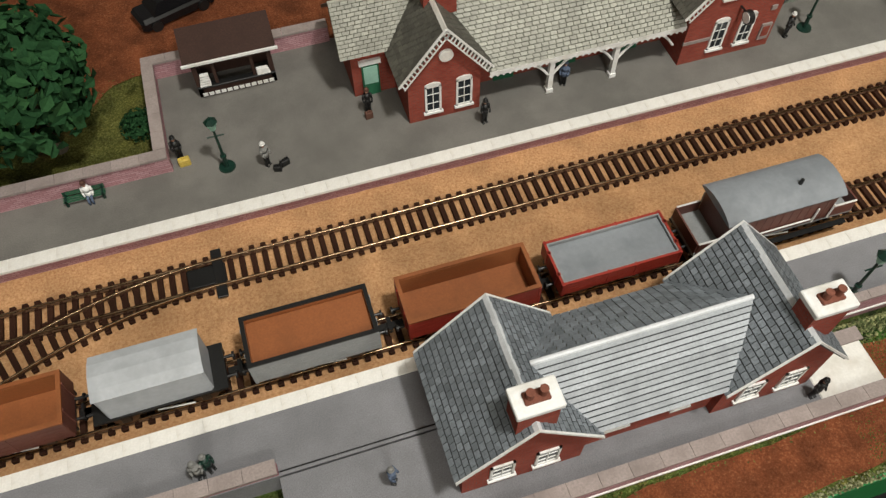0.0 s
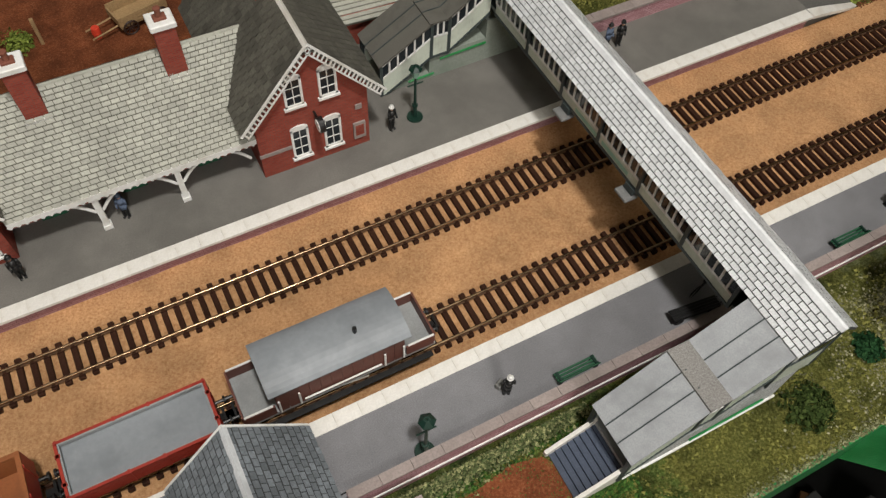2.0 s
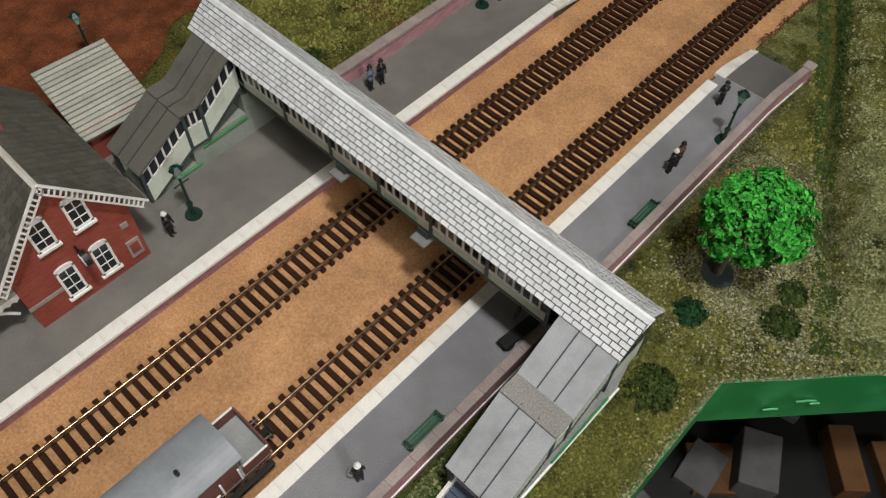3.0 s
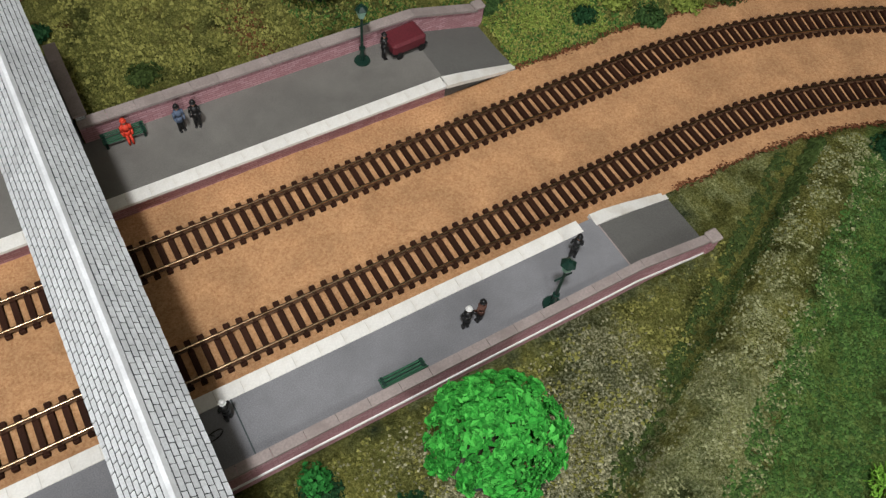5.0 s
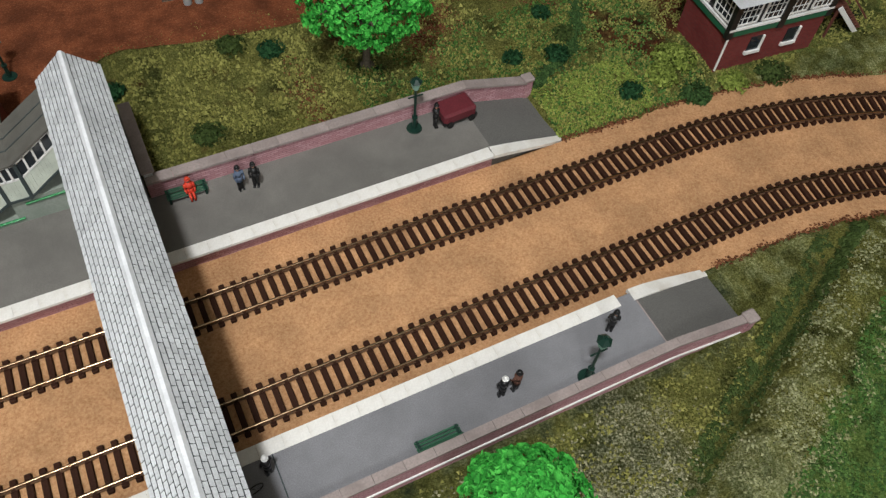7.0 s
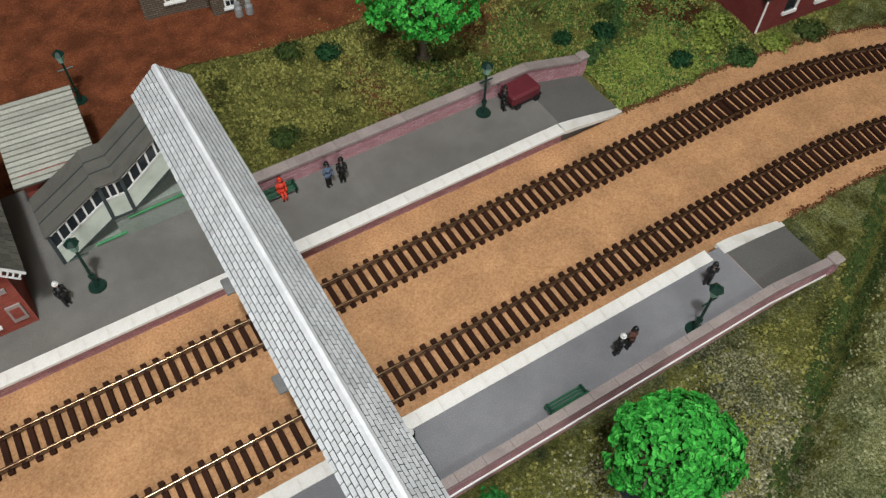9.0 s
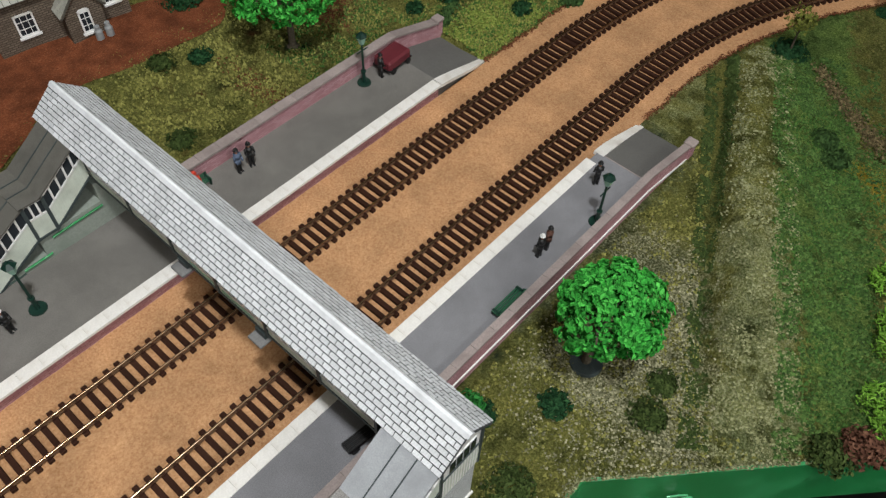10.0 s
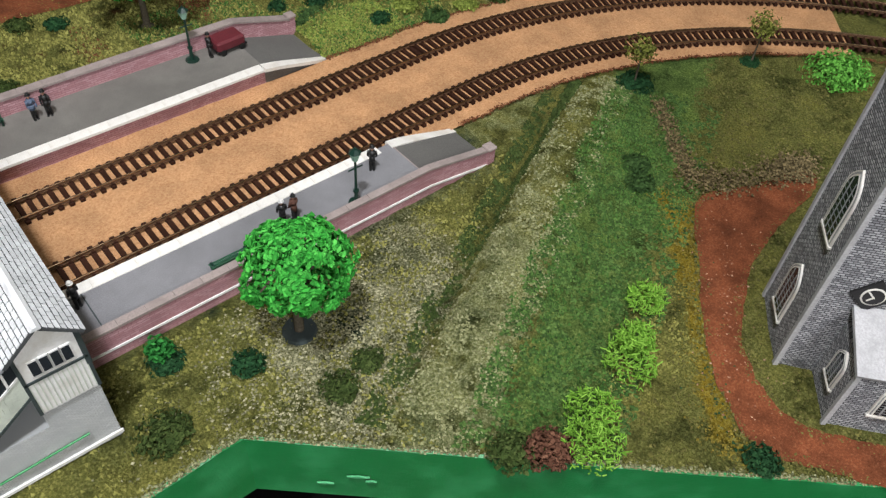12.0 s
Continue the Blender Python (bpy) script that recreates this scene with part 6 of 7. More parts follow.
for k in range(5):
    part("papers", B().box(-23 + k * 0.4, -16, -12, -9.5, 9.2 + k * 2.0, 10.4 + k * 2.0, c=0.2), M_WHITE, kx, "white papers")
    part("papers", B().box(13.5, 22 - k * 0.3, -12.2, -9.5, 9.2 + k * 1.0, 9.9 + k * 1.0, c=0.2), M_WHITE, kx, "white papers")
for k in range(12):
    part("newspaper_bill", B().box(-23 + k * 3.9, -20 + k * 3.9, -12.9, -12.5, 2, 4.5), M_WHITE, kx)

# ---------------------------------------------------------------- train
M_ROOFGREY = paint("grey_van_roof", (0.24, 0.26, 0.28), 0.5, vary=0.06, grain=400, bump=0.05)
M_ROOFLIGHT = paint("pale_grey_van_roof", (0.42, 0.44, 0.46), 0.5, vary=0.06, grain=400, bump=0.05)
M_ROOFWHITE = paint("white_van_roof", (0.85, 0.84, 0.80), 0.45, vary=0.03, grain=400, bump=0.05)
M_VANRED = paint("crimson_van_paint", (0.20, 0.018, 0.015), 0.4, vary=0.1)
M_BAUX = paint("bauxite_wagon_paint", (0.13, 0.045, 0.032), 0.5, vary=0.12)
M_BLUE = paint("slate_blue_wagon_paint", (0.045, 0.075, 0.125), 0.42, vary=0.1)
M_ORANGE = paint("orange_brown_interior", (0.26, 0.085, 0.026), 0.6, vary=0.12)
M_WAGRED = paint("red_wagon_paint", (0.34, 0.035, 0.022), 0.45, vary=0.12)
M_LOCO = paint("dark_loco_green", (0.012, 0.032, 0.020), 0.3, vary=0.12)
M_LOCOTOP = paint("grey_green_loco_roof", (0.11, 0.13, 0.11), 0.45, vary=0.1)
M_YELLOW = paint("yellow_warning_panel", (0.75, 0.42, 0.02), 0.4, vary=0.08)


def on_track(name, s, label, category, group="goods wagons"):
    x, y, h = along(s, 0)
    return thing(name, x, y, 0, label, category, group, math.degrees(h))


def running_gear(th, half, wheelbase, sole=None):
    part("underframe", B().box(-half, half, -10.5, -9, 9, 12.5).box(-half, half, 9, 10.5, 9, 12.5).box(-half, half, -10, 10, 11.5, 13), sole or M_BLACK, th)
    for sx in (-wheelbase / 2, wheelbase / 2):
        ax = part("wheelset", B().cyl((sx, -8, 6.5), (sx, 8, 6.5), 0.9, n=8), M_BLACK, th)
        for sy in (-8.6, 8.6):
            part("wheel", B().cyl((sx, sy - 1.1, 6.5), (sx, sy + 1.1, 6.5), 6.5, n=20), M_RAIL, ax)
        for sy in (-10, 10):
            part("axle_box", B().box(sx - 2.4, sx + 2.4, sy - 1.2, sy + 1.2, 4, 9.5, c=0.4), M_BLACK, th)
    part("brake_lever", B().cyl((-4, -10.8, 8), (14, -11.2, 5.2), 0.5, n=6), M_WHITE, th, "white tipped brake lever")
    for sx in (-1, 1):
        for sy in (-5.5, 5.5):
            part("buffer", B().cyl((sx * half, sy, 12), (sx * (half + 4), sy, 12), 0.9, n=8).cyl((sx * (half + 4), sy, 12), (sx * (half + 5), sy, 12), 2.1, n=12), M_BLACK, th)
        part("coupling", B().box(min(sx * half, sx * (half + 8)), max(sx * half, sx * (half + 8)), -1.8, 1.8, 5.5, 7).box(sx * (half + 7) - 0.6, sx * (half + 7) + 0.6, -4, 4, 5.5, 9), M_BLACK, th)


def planks(th, half, z0, z1, mat, n, name="side_plank"):
    for side in (-13.6, 13.6):
        for k in range(n):
            a, c = z0 + (z1 - z0) * k / n, z0 + (z1 - z0) * (k + 1) / n
            part(name, B().box(-half, half, side - 0.7, side + 0.7, a + 0.12, c - 0.12), mat, th)
        for sx in (-half + 1, -8, 8, half - 1):
            part("strapping", B().box(sx - 0.6, sx + 0.6, side - 1.1, side + 1.1, z0, z1), mat, th)
    for sx in (-half + 0.7, half - 0.7):
        part("end_board", B().box(sx - 0.7, sx + 0.7, -13, 13, z0, z1), mat, th)
        for sy in (-7, 7):
            part("end_stanchion", B().box(sx - 1.2, sx + 1.2, sy - 0.8, sy + 0.8, z0, z1), mat, th)


def van(s, half, body, roof, label, sole=None):
    th = on_track("goods_van", s, label, "wagon")
    running_gear(th, half, half * 1.15, sole)
    part("body", B().box(-half + 0.6, half - 0.6, -13, 13, 13, 36), body, th)
    planks(th, half, 13, 35, body, 6)
    for side in (-14.4, 14.4):
        part("door", B().box(-9, 9, side - 0.5, side + 0.5, 13.5, 34), body, th)
    arc = [(15.4 * math.sin(a), 34.6 + 7.0 * (math.cos(a) - math.cos(1.15)) / (1 - math.cos(1.15))) for a in [-1.15 + 2.3 * k / 14 for k in range(15)]]
    arc = [(p[0] / math.sin(1.15), p[1]) for p in arc]
    part("roof", B().prism(arc + [(arc[-1][0], 34), (arc[0][0], 34)], "x", -half - 1, half + 1), roof, th, "curved plain roof")
    end = [(p[0] * 0.93, p[1] - 0.8) for p in arc]
    for sx in (-half + 0.2, half - 0.2):
        part("end_panel", B().prism(end + [(end[-1][0], 13), (end[0][0], 13)], "x", sx - 0.5, sx + 0.5), body, th)
    for k in range(3):
        part("lettering_bar", B().box(4, 4 + 12 - k * 3, -14.7, -14.3, 24 - k * 2.6, 25 - k * 2.6), M_COPING, th)
    return th


def open_wagon(s, half, side, inside, label, high=28.0, load=None, rim=None, sole=None):
    th = on_track("open_wagon", s, label, "wagon")
    running_gear(th, half, half * 1.15, sole)
    planks(th, half, 13, high, side, 4)
    part("wagon_floor", B().box(-half + 1.4, half - 1.4, -12.9, 12.9, 13, 15), inside, th)
    for sy in (-12.5, 12.5):
        part("inner_side", B().box(-half + 1.4, half - 1.4, sy - 0.4, sy + 0.4, 15, high - 0.4), inside, th)
    for sx in (-half + 1.9, half - 1.9):
        part("inner_end", B().box(sx - 0.4, sx + 0.4, -12, 12, 15, high - 0.4), inside, th)
    if rim:
        part("rim", B().box(-half, half, -14.4, -12.2, high, high + 1).box(-half, half, 12.2, 14.4, high, high + 1).box(-half, -half + 2.2, -12.2, 12.2, high, high + 1).box(half - 2.2, half, -12.2, 12.2, high, high + 1), rim, th)
    if load is M_COAL:
        rnd, b = random.Random(12), B()
        for _ in range(420):
            b.rock((rnd.uniform(-half + 3, half - 3), rnd.uniform(-11, 11), high - 2 + rnd.uniform(0, 2.5)), rnd.uniform(1.0, 2.4), rnd)
        part("coal_load", b, M_COAL, th, "heaped black coal", kind="stuff")
    elif load:
        part("load_sheet", B().box(-half + 2, half - 2, -12.2, 12.2, 15, high - 2.5, c=0.6), load, th, "flat load")
    return th


T = -632.0
# saddle-backed green locomotive at the head
lc = on_track("locomotive", -513 + T, "dark green model locomotive with yellow front and grey cab roof", "locomotive", "train")
part("frame", B().box(-50, 50, -11, 11, 7, 14, c=0.6), M_BLACK, lc)
part("running_plate", B().box(-52, 52, -14.5, 14.5, 14, 15.6, c=0.3), M_LOCO, lc)
hood = [(-11, 15), (-11, 30), (-9.5, 34), (-6, 36.5), (0, 37.4), (6, 36.5), (9.5, 34), (11, 30), (11, 15)]
part("bonnet", B().prism(hood, "x", -47, 24), M_LOCO, lc)
for k in range(9):
    for sy in (-11.3, 11.3):
        part("bonnet_door", B().box(-45 + k * 7.5, -39 + k * 7.5, sy - 0.3, sy + 0.3, 17, 29, c=0.1), M_LOCO, lc)
cab = [(-13.5, 15), (-13.5, 38), (-10, 42), (0, 44), (10, 42), (13.5, 38), (13.5, 15)]
part("cab", B().prism([(p[0], min(p[1], 38)) for p in cab], "x", 24, 46), M_LOCO, lc)
part("cab_roof", B().prism([(-14.5, 37), (-10.5, 41.6), (0, 43.8), (10.5, 41.6), (14.5, 37)], "x", 22.5, 48), M_LOCOTOP, lc, "grey-green cab roof")
for sy in (-13.8, 13.8):
    part("cab_window", B().box(29, 41, sy - 0.25, sy + 0.25, 27, 35), M_GLASS, lc)
    part("cab_handrail", B().cyl((26, sy, 17), (26, sy, 30), 0.4, n=6), M_WHITE, lc)
part("front_panel", B().box(-48.2, -47, -11, 11, 15.6, 32, c=0.2), M_YELLOW, lc, "yellow front warning panel")
part("exhaust", B().cyl((-30, 0, 37), (-30, 0, 41), 2.2, 1.9, 12), M_BLACK, lc)
for sx in (-30, 0, 30):
    ax = part("wheelset", B().cyl((sx, -8, 8), (sx, 8, 8), 1, n=8), M_BLACK, lc)
    for sy in (-8.8, 8.8):
        part("wheel", B().cyl((sx, sy - 1.2, 8), (sx, sy + 1.2, 8), 8, n=24), M_BLACK, ax)
for sy in (-10.6, 10.6):
    part("coupling_rod", B().box(-31, 31, sy - 0.5, sy + 0.5, 6, 7.6), M_STEEL, lc, "bare metal rod")
for sx in (-1, 1):
    part("buffer_beam", B().box(sx * 52 - 0.8, sx * 52 + 0.8, -13.5, 13.5, 8.5, 15), M_WAGRED, lc, "red buffer beam")
    for sy in (-6.5, 6.5):
        part("buffer", B().cyl((sx * 52, sy, 12), (sx * 57, sy, 12), 1.0, n=8).cyl((sx * 57, sy, 12), (sx * 58, sy, 12), 2.4, n=12), M_BLACK, lc)
for k in range(4):
    part("step_stripe", B().box(-53.2, -52.8, -12, 12, 4 + k * 1.6, 4.8 + k * 1.6), M_COPING, lc)

open_wagon(-410 + T, 34, M_BAUX, M_BAUX, "brown open wagon heaped with black coal", 30, M_COAL)
van(-313 + T, 38, M_VANRED, M_ROOFLIGHT, "crimson goods van with a pale grey roof")
van(-222 + T, 34, M_BAUX, M_ROOFGREY, "brown goods van with a blue-grey roof")
van(-136 + T, 36, M_BAUX, M_ROOFWHITE, "brown goods van with a bright white roof")
# slate-blue covered wagon with chamfered ends
bw = on_track("covered_wagon", -48 + T, "slate-blue covered hopper wagon with sloping ends", "wagon")
running_gear(bw, 34, 40, M_BLUE)
prof = [(-13.5, 13), (-14, 24)] + [(14 * math.sin(a), 24 + 15 * math.cos(a) ** 0.8) for a in [-1.25 + 2.5 * k / 12 for k in range(13)]] + [(14, 24), (13.5, 13)]
NP = len(prof)
b = B()
for x, k, dz in ((-34, 0.92, -4.5), (-24, 1.0, 0), (24, 1.0, 0), (34, 0.92, -4.5)):
    b.v += [(x, p[0] * k, p[1] + (dz if p[1] > 20 else 0)) for p in prof]
for i in range(3):
    for j in range(NP - 1):
        a = i * NP + j
        b.f.append((a, a + 1, a + NP + 1, a + NP))
b.f += [tuple(range(NP)), tuple(range(3 * NP, 4 * NP))]
part("body", b, M_BLUE, bw)
for x in (-24, 24):
    part("body_rib", B().prism([(p[0] * 1.02, p[1] + 0.3) for p in prof], "x", x - 0.4, x + 0.4), M_BLUE, bw)
for k in range(3):
    part("lettering_bar", B().box(-14 + k * 14, -6 + k * 14, -14.6, -14.1, 16, 17.2), M_COPING, bw)
open_wagon(45 + T, 35, M_BAUX, M_ORANGE, "orange-brown open wagon with empty interior", 29, None, M_ORANGE)
ct = on_track("flat_wagon", 122 + T, "flat wagon carrying a pale grey container", "wagon")
running_gear(ct, 33, 40)
part("wagon_floor", B().box(-33, 33, -13, 13, 13, 15), M_BLACK, ct)
cb = part("container", B().box(-26, 26, -12, 12, 15, 37, c=1.2), M_ROOFLIGHT, ct, "pale grey container")
part("container_roof", B().prism([(-12.4, 36.4), (-7, 38.2), (0, 39), (7, 38.2), (12.4, 36.4)], "x", -26.4, 26.4), M_ROOFLIGHT, cb)
open_wagon(201 + T, 33, M_STEEL, M_ORANGE, "grey steel open wagon with black rim and orange load", 31, M_ORANGE, M_BLACK)
open_wagon(285 + T, 36, M_WAGRED, M_ORANGE, "red-sided open wagon with orange-brown interior", 29, None, M_ORANGE)
open_wagon(368 + T, 35, M_WAGRED, M_STEEL, "low red open wagon with a grey sheeted load", 24, M_ROOFGREY)
# brake van
bv = on_track("brake_van", 462 + T, "brown brake van with grey roof and white handrails", "wagon")
running_gear(bv, 50, 56)
part("wagon_floor", B().box(-50, 50, -13.5, 13.5, 13, 15.5), M_STEEL, bv, "grey veranda floor")
part("body", B().box(-33, 33, -13, 13, 15, 37), M_BAUX, bv)
for side in (-13.2, 13.2):
    for k in range(12):
        part("side_plank", B().box(-33 + k * 5.5 + 0.15, -33 + (k + 1) * 5.5 - 0.15, side - 0.4, side + 0.4, 15, 36.5), M_BAUX, bv)
    part("handrail", B().cyl((-20, side * 1.12, 20), (20, side * 1.12, 20), 0.5, n=6), M_WHITE, bv, "white handrail")
    for sx in (-32, -22, 22, 32):
        part("handrail", B().cyl((sx, side * 1.12, 17), (sx, side * 1.12, 29), 0.55, n=6), M_WHITE, bv, "white handrail")
    part("footboard", B().box(-48, 48, side * 1.15 - 1.5, side * 1.15 + 1.5, 7, 7.8), M_BLACK, bv)
    for sx in (-1, 1):
        part("veranda_rail", B().cyl((sx * 35, side, 24), (sx * 49, side, 24), 0.6, n=6), M_WHITE, bv, "white veranda rail")
        part("veranda_side", B().box(min(sx * 34, sx * 49), max(sx * 34, sx * 49), side - 0.5, side + 0.5, 15, 23), M_BAUX, bv)
for sx in (-1, 1):
    part("veranda_end", B().box(sx * 49.5 - 0.5, sx * 49.5 + 0.5, -13, 13, 15, 24), M_BAUX, bv)
arc = [(15 * math.sin(-1 + 2 * k / 12) / math.sin(1), 37 + 4.5 * (math.cos(-1 + 2 * k / 12) - math.cos(1)) / (1 - math.cos(1))) for k in range(13)]
part("roof", B().prism(arc + [(15, 36.2), (-15, 36.2)], "x", -36, 36), M_ROOFGREY, bv, "plain grey roof")
part("stove_pipe", B().cyl((12, -3, 40), (12, -3, 45), 1.1, n=10), M_BLACK, bv)

# ---------------------------------------------------------------- signal box, cottage, church, outbuilding
sb = thing("signal_box", 427, 113, gz(440, 125), "brick signal box with white windows and pale roof", "signal box", turn=-4.5)
M_MAROONBRICK = brickwork("maroon_brick", (0.17, 0.028, 0.026), (0.22, 0.045, 0.04), (0.12, 0.05, 0.045))
part("wall", B().box(0, 86, 0, 50, -3, 30), M_MAROONBRICK, sb)
for x, y in ((0, 0), (43, -0.6), (86, 0), (0, 50), (86, 50)):
    part("corner_post", B().box(x - 2.6, x + 2.6, y - 1.8, y + 1.8, 29, 60), M_BLACK, sb, "black timber post")
part("drain_pipe", B().cyl((0.5, -0.8, 0), (0.5, -0.8, 30), 0.8, n=8), M_WHITE, sb)
part("floor_band", B().box(-1.5, 87.5, -1.5, 51.5, 30, 34), M_GREENDOOR, sb, "dark green floor band")
part("sill_band", B().box(-2, 88, -2, 52, 35.2, 37), M_WHITE, sb)
part("floor_edge", B().box(-1.0, 87, -1.0, 51, 33.5, 35.4), M_BLACK, sb)
part("cabin", B().box(0, 86, 0, 50, 37, 60), M_BLACK, sb)
for k in range(4):
    window(sb, 11 + k * 21.3, -0.2, 38.5, 17.6, 18, arch=False, bars=(3, 2), sill=False)
for k in range(2):
    m = Matrix.Rotation(-math.pi / 2, 4, "Z")
    window(sb, -12.5 - k * 25, -0.2, 38.5, 19, 18, arch=False, bars=(3, 2), m=m, sill=False)
for x in (28, 60):
    wn = part("lower_window", B().box(x - 5, x + 5, -0.6, 0.4, 12, 24), M_GLASS, sb)
    part("sill", B().box(x - 6.5, x + 6.5, -2, 0.2, 9.5, 12), M_WHITE, wn)
    part("reveal", B().box(x + 4.6, x + 6.6, -1.4, 0.2, 12, 24), M_WHITE, wn)
part("roof", B().add([(-7, -7, 60), (93, -7, 60), (93, 57, 60), (-7, 57, 60), (22, 25, 80), (64, 25, 80)], [(0, 1, 5, 4), (1, 2, 5), (2, 3, 4, 5), (3, 0, 4), (3, 2, 1, 0)]), M_SLATEPALE, sb, "pale hipped roof")
for k in range(9):
    part("step", B().box(104 + k * 3.6, 108 + k * 3.6, 4, 22, 29 - k * 3.4, 30.5 - k * 3.4), M_BAUX, sb, "brown timber step")
part("landing", B().box(87.6, 105, 4, 22, 28.5, 30.5).box(103, 104.6, 4.5, 6, -3, 28.5).box(103, 104.6, 20, 21.5, -3, 28.5), M_BAUX, sb, "brown timber landing")
for y in (3.4, 22):
    part("stair_rail", B().slab([(104, y, 43), (138, y, 11), (138, y + 0.9, 11), (104, y + 0.9, 43)], 1.2).box(88, 104.6, y, y + 0.9, 42, 43.2).box(87.8, 89, y, y + 0.9, 30, 42), M_BAUX, sb)
    part("stringer", B().slab([(104, y, 29), (138, y, -3), (138, y + 0.9, -3), (104, y + 0.9, 29)], 3.5), M_WHITE if y < 10 else M_BAUX, sb)

ct = thing("cottage", 40, 352, gz(60, 360), "brown stone cottage with pale tiled roof and gabled porch", "cottage", turn=-9)
part("wall", B().box(0, 100, 0, 52, -4, 46), M_COTTAGE, ct)
part("gable", B().prism([(0, 46), (52, 46), (26, 80)], "x", 0, 100), M_COTTAGE, ct)
roof_face(ct, "roof_slope", (-5, -5, 42), (105, -5, 42), (105, 26, 82), (-5, 26, 82), M_SLATEGREEN, 5, 12)
roof_face(ct, "roof_slope", (-5, 57, 42), (105, 57, 42), (105, 26, 82), (-5, 26, 82), M_SLATEGREEN, 5, 12)
part("porch", B().box(48, 76, -13, 0, -4, 28), M_COTTAGE, ct)
part("porch_gable", B().prism([(48, 28), (76, 28), (62, 44)], "y", -13, 8), M_COTTAGE, ct)
for xa in (44.5, 79.5):
    roof_face(ct, "porch_roof", (xa, -16, 25), (xa, 8, 25), (62, 8, 46), (62, -16, 46), M_SLATEGREEN, 4, 6)
window(ct, 24, 0, 12, 14, 18, arch=False, bars=(2, 2))
window(ct, 24, 0, 50, 14, 14, arch=False, bars=(2, 2))
window(ct, 88, 0, 14, 12, 14, arch=False, bars=(2, 2))
window(ct, 62, -13, 6, 9, 18, arch=True, bars=(1, 2))
chimney(ct, 12, 26, 70, 104, 13, 10, M_COTTAGE)
for x, y in ((102, 322), (110, 321)):
    b = B().cyl((0, 0, 0), (0, 0, 7), 3, 3, 14).cyl((0, 0, 7), (0, 0, 9.5), 3, 1.6, 14).cyl((0, 0, 9.5), (0, 0, 11.5), 2, 2, 14)
    ob = solo("milk_churn", b, M_STEEL, "grey metal milk churn by the porch", "churn", group="milk churns", smooth=False)
    ob.matrix_basis = pose(x * MM, y * MM, (gz(x, y) + 1) * MM)

th = thing("shed", -77, 203, PLAT_Z - 8, "low outbuilding with a pale tiled roof behind the station", "shed", turn=-4)
part("wall", B().box(2, 42, 2, 48, -4, 32), M_REDBRICK, th)
roof_face(th, "roof_slope", (-2, -2, 30), (46, -2, 30), (46, 52, 46), (-2, 52, 46), M_SLATEGREEN, 600, 16, lap=0.9, under=M_JOINTOLIVE, flat=True)

ch = thing("church", 329, -290, -8, "grey stone church tower with arched windows and porch", "church", turn=40.2)
# local x runs along one face away from the corner, local -y along the other
M_QUOIN = paint("pale_grey_dressed_stone", (0.43, 0.43, 0.44), 0.75, vary=0.18, stain=80)
part("tower", B().box(0, 51, -66, 0, -6, 168), M_STONE, ch)
for x, y in ((0, 0), (51, 0), (0, -66)):
    part("quoin", B().box(x - 1.3, x + 1.3, y - 1.3, y + 1.3, -6, 168), M_QUOIN, ch, "pale corner edge")
for k in range(5):
    part("merlon", B().box(k * 11, 7 + k * 11, -4, 0, 168, 178), M_COPING, ch, "pale battlement")
    part("merlon", B().box(0, 4, -8 - k * 13, -1 - k * 13, 168, 178), M_COPING, ch, "pale battlement")
part("parapet_string", B().box(-1.5, 52.5, -67.5, 1.5, 160, 163), M_COPING, ch)


def pointed(parent, m, w, h):
    """A pointed window in the local x-z plane facing +y of m: pale frame, dark lattice glass."""
    def outline(k):
        a, c = w / 2 * k, h
        return [(-a, 0), (a, 0), (a, c * 0.62)] + [(a * (1 - (t / 5) ** 1.6), c * 0.62 + c * 0.38 * k * (t / 5) ** 0.75) for t in range(1, 6)] + [(-a * (1 - (t / 5) ** 1.6), c * 0.62 + c * 0.38 * k * (t / 5) ** 0.75) for t in range(4, 0, -1)] + [(-a, c * 0.62)]
    def extr(pts, y0, y1):
        n = len(pts)
        vs = [m @ Vector((p[0], y0, p[1])) for p in pts] + [m @ Vector((p[0], y1, p[1])) for p in pts]
        return B().add(vs, [tuple(range(n)), tuple(range(2 * n - 1, n - 1, -1))] + [(k, n + k, n + (k + 1) % n, (k + 1) % n) for k in range(n)])
    wn = part("window_frame", extr(outline(1.0), -0.5, 1.2), M_COPING, parent, "pale stone window surround")
    part("inner_surround", extr([(p[0], p[1] + 0.5) for p in outline(0.90)], 1.0, 1.35), M_STEEL, wn, "grey inner moulding")
    part("inner_frame", extr([(p[0], p[1] + 0.8) for p in outline(0.80)], 1.2, 1.55), M_COPING, wn, "pale inner frame")
    part("pane", extr([(p[0], p[1] + 1.4) for p in outline(0.68)], 1.3, 1.7), M_GLASS, wn, "dark leaded glass")
    b = B()
    for k in range(1, 9):
        b.box(-w * 0.32, w * 0.32, 1.5, 1.8, 1.4 + h * 0.085 * k - 0.16, 1.4 + h * 0.085 * k + 0.16, m)
    part("lattice", b, M_STEEL, wn)
    b = B()
    for k in (-1, 1):
        b.box(k * w * 0.14 - 0.4, k * w * 0.14 + 0.4, 1.2, 1.9, 1, h * 0.84, m)
    part("mullion", b, M_STEEL, wn)
    part("sill", B().box(-w / 2 - 0.5, w / 2 + 0.5, -0.5, 1.8, -1.4, 0, m), M_COPING, wn)


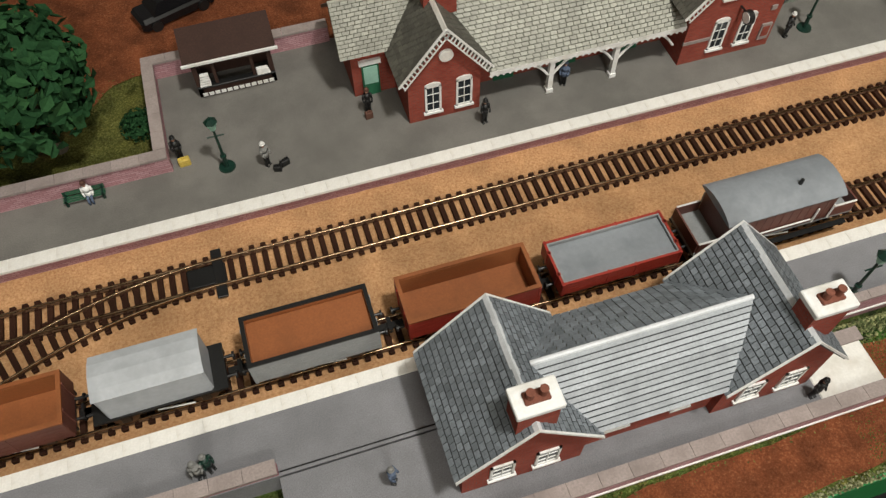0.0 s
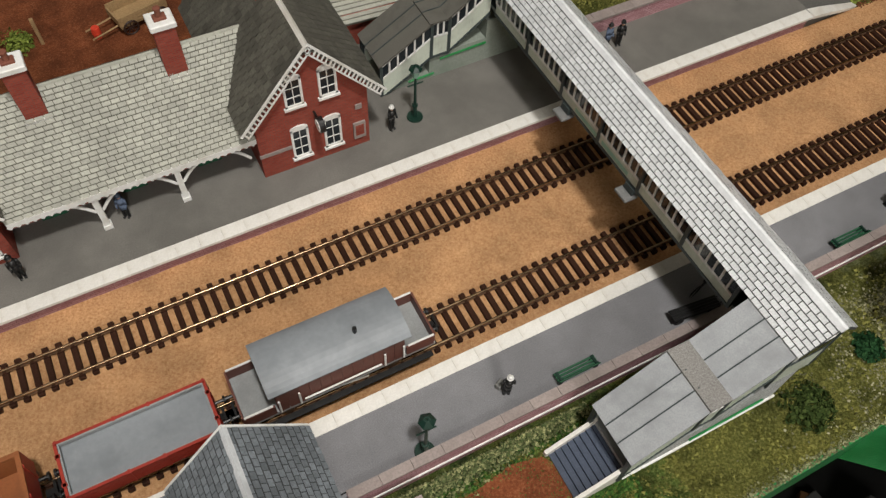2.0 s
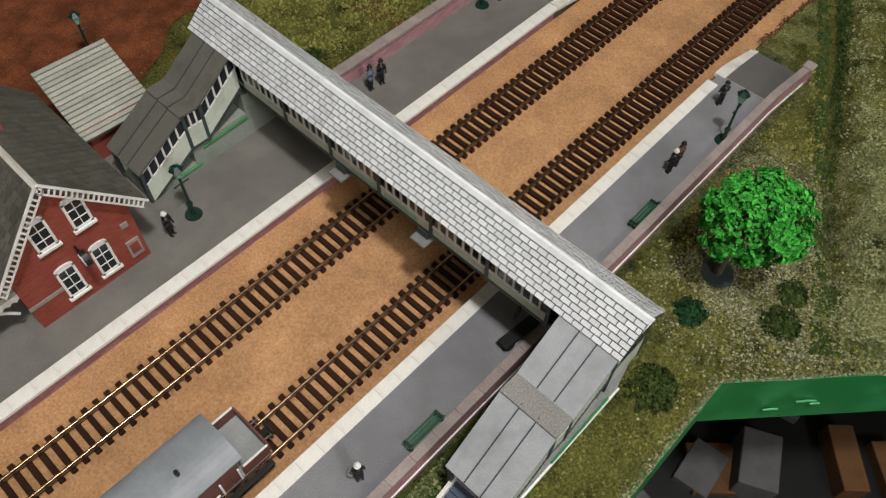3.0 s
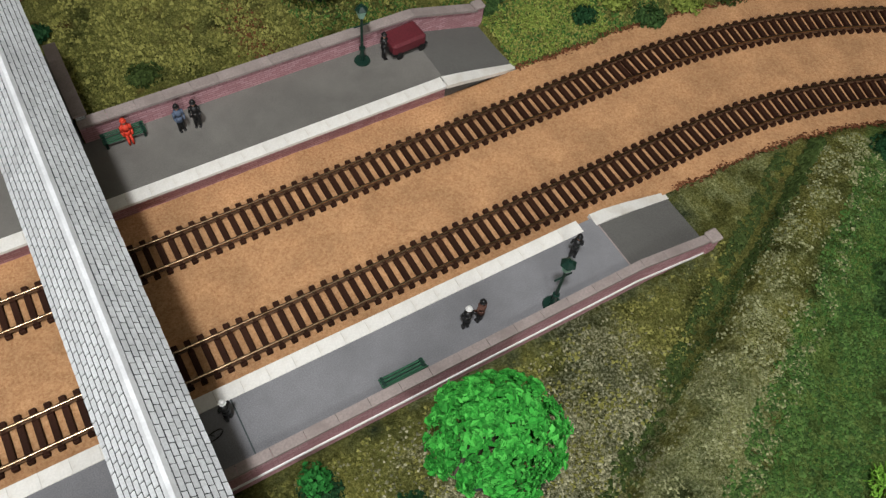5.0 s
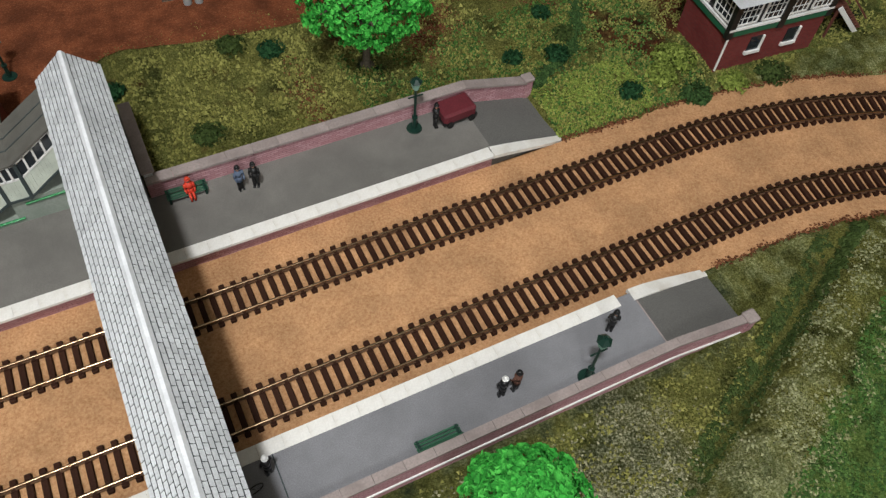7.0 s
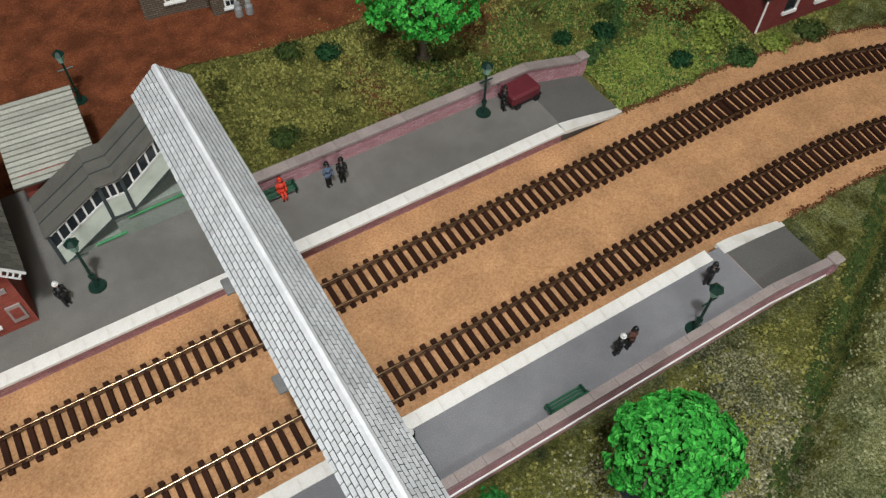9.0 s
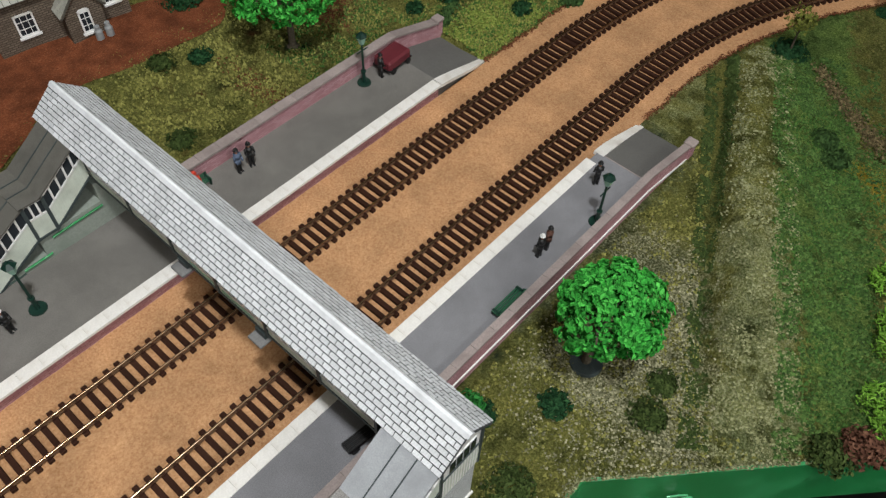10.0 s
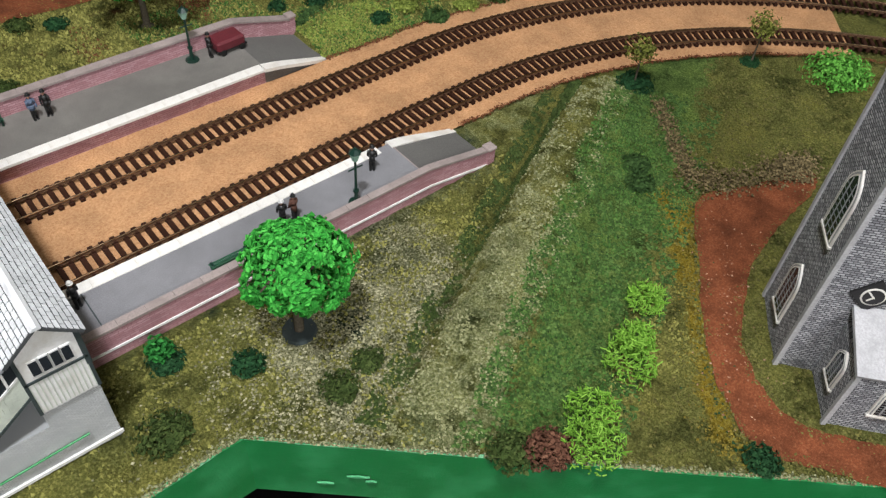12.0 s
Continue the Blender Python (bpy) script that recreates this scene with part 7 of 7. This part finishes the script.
pointed(ch, Matrix.Translation((28, 0, 15)), 19, 38)
pointed(ch, Matrix.Translation((23, 0, 82)), 20, 42)
mf = Matrix.Translation((0, -24, 0)) @ Matrix.Rotation(math.pi / 2, 4, "Z")
ckm = mf @ Matrix.Translation((0, 0, 67)) @ Matrix.Rotation(math.pi / 4, 4, "Y")
ck = part("clock", B().box(-8, 8, 0, 1.4, -8, 8, ckm), M_BLACK, ch, "black diamond clock")
part("clock_ring", B().cyl(ckm @ Vector((0, 1.2, 0)), ckm @ Vector((0, 1.9, 0)), 6.0, n=24), M_COPING, ck)
part("clock_dial", B().cyl(ckm @ Vector((0, 1.6, 0)), ckm @ Vector((0, 2.2, 0)), 5.1, n=24), M_BLACK, ck)
part("clock_hand", B().box(-0.4, 0.4, 2.0, 2.6, -0.5, 5, ckm).box(-0.5, 3.6, 2.0, 2.6, -0.4, 0.4, ckm), M_COPING, ck)
po = part("porch", B().box(-34, 0, -66, -21, -6, 44), M_STONE, ch, "stone porch")
part("porch_roof", B().slab([(-36, -68, 46), (1, -68, 58), (1, -19, 58), (-36, -19, 46)], 2.5), M_QUOIN, po, "pale stone porch roof")
part("porch_edge", B().box(-35.3, -32.9, -22.1, -19.7, -6, 44), M_QUOIN, po)
pointed(ch, Matrix.Translation((-17, -21, 16)), 14, 24)
pointed(ch, Matrix.Translation((-34, -44, 16)) @ Matrix.Rotation(math.pi / 2, 4, "Z"), 14, 24)

# cart and small things on the road behind the station
th = thing("farm_cart", -186, 297, gz(-186, 297) + 1.4, "tan wooden cart standing on the earth road", "cart", turn=14)
M_TANWOOD = paint("tan_timber", (0.36, 0.24, 0.12), 0.7, vary=0.2)
part("bed", B().box(-17, 17, -9, 9, 6, 7.5), M_TANWOOD, th)
for sy in (-9, 9):
    for k in range(3):
        part("side_plank", B().box(-17, 17, sy - 0.5, sy + 0.5, 7.7 + k * 2.4, 9.9 + k * 2.4), M_TANWOOD, th)
for sx in (-17, 17):
    part("end_board", B().box(sx - 0.5, sx + 0.5, -9, 9, 7.5, 13), M_TANWOOD, th)
for sx in (-11, 11):
    for sy in (-10.5, 10.5):
        wh = part("wheel", ring(B(), (sx, sy, 5.5), 5.0, 0.6), M_KIOSK, th)
        for k in range(4):
            a = k * 0.785
            part("spoke", B().cyl((sx - 5 * math.cos(a), sy, 5.5 - 5 * math.sin(a)), (sx + 5 * math.cos(a), sy, 5.5 + 5 * math.sin(a)), 0.35, n=5), M_KIOSK, wh)
part("shaft", B().cyl((-17, -5, 7), (-36, -5, 5), 0.6, n=6).cyl((-17, 5, 7), (-36, 5, 5), 0.6, n=6), M_TANWOOD, th)
b = B().cyl((0, 0, 0), (0, 0, 4), 2.6, 3.1, 14).cyl((0, 0, 4), (0, 0, 8), 3.1, 2.6, 14)
ob = solo("barrel", b, FIG["red"], "small red barrel on the earth road", "barrel")
ob.matrix_basis = pose(-0.216, 0.291, (gz(-216, 291) + 1.2) * MM)
bush(-263, 303, 9, 12, "yellow-green bush on the earth road", 402, M_FRESH, n=420, size=1.05)
ob = solo("gate_post", B().box(-1.2, 1.2, -1.2, 1.2, -2, 22, c=0.3), M_TANWOOD, "pale timber post beside the earth road", "post")
ob.matrix_basis = pose(-0.250, 0.300, gz(-250, 300) * MM)

# car on the road and clutter below the board
car = thing("car", -470, 292, gz(-470, 292) + 1.6, "glossy black model saloon car on the earth road", "car", turn=20)
M_CAR = paint("gloss_black_car", (0.008, 0.008, 0.009), 0.12, vary=0.1, bump=0)
part("body", B().box(-28, 28, -11, 11, 3, 11, c=2.5), M_CAR, car)
part("cabin", B().add([(-18, -10, 11), (16, -10, 11), (16, 10, 11), (-18, 10, 11), (-12, -8, 19), (8, -8, 19), (8, 8, 19), (-12, 8, 19)], [(4, 5, 6, 7), (0, 1, 5, 4), (1, 2, 6, 5), (2, 3, 7, 6), (3, 0, 4, 7)]), M_CAR, car)
for sx in (-18, 18):
    for sy in (-10.5, 10.5):
        part("wheel", B().cyl((sx, sy - 1.5, 4), (sx, sy + 1.5, 4), 4, n=18), M_BLACK, car)
M_CARD = paint("brown_cardboard", (0.12, 0.06, 0.026), 0.8, vary=0.15)
M_PAPER = paint("grey_paper_board", (0.100, 0.100, 0.100), 0.7, vary=0.1)
b = B().box(-200, 900, -900, -60, -330, -318)
solo("shelf_board", b, M_BLACK, "dark shelf under the layout board", "shelf", "structure")
rnd = random.Random(77)
for k in range(16):
    m = Matrix.Translation((60 + rnd.uniform(0, 260), -330 + rnd.uniform(0, 200), -318)) @ Matrix.Rotation(rnd.uniform(0, 3), 4, "Z")
    w, d, h = rnd.uniform(14, 34), rnd.uniform(10, 24), rnd.uniform(8, 40)
    ob = solo("small_box", B().box(-w, w, -d, d, 0, h, c=0.8), M_CARD if k % 3 == 0 else M_PAPER, "small cardboard box on the dark shelf" if k % 3 == 0 else "pale grey box on the dark shelf", "box", group="stored boxes")
    ob.matrix_basis = Matrix.Translation(m.translation * MM) @ m.to_3x3().to_4x4()
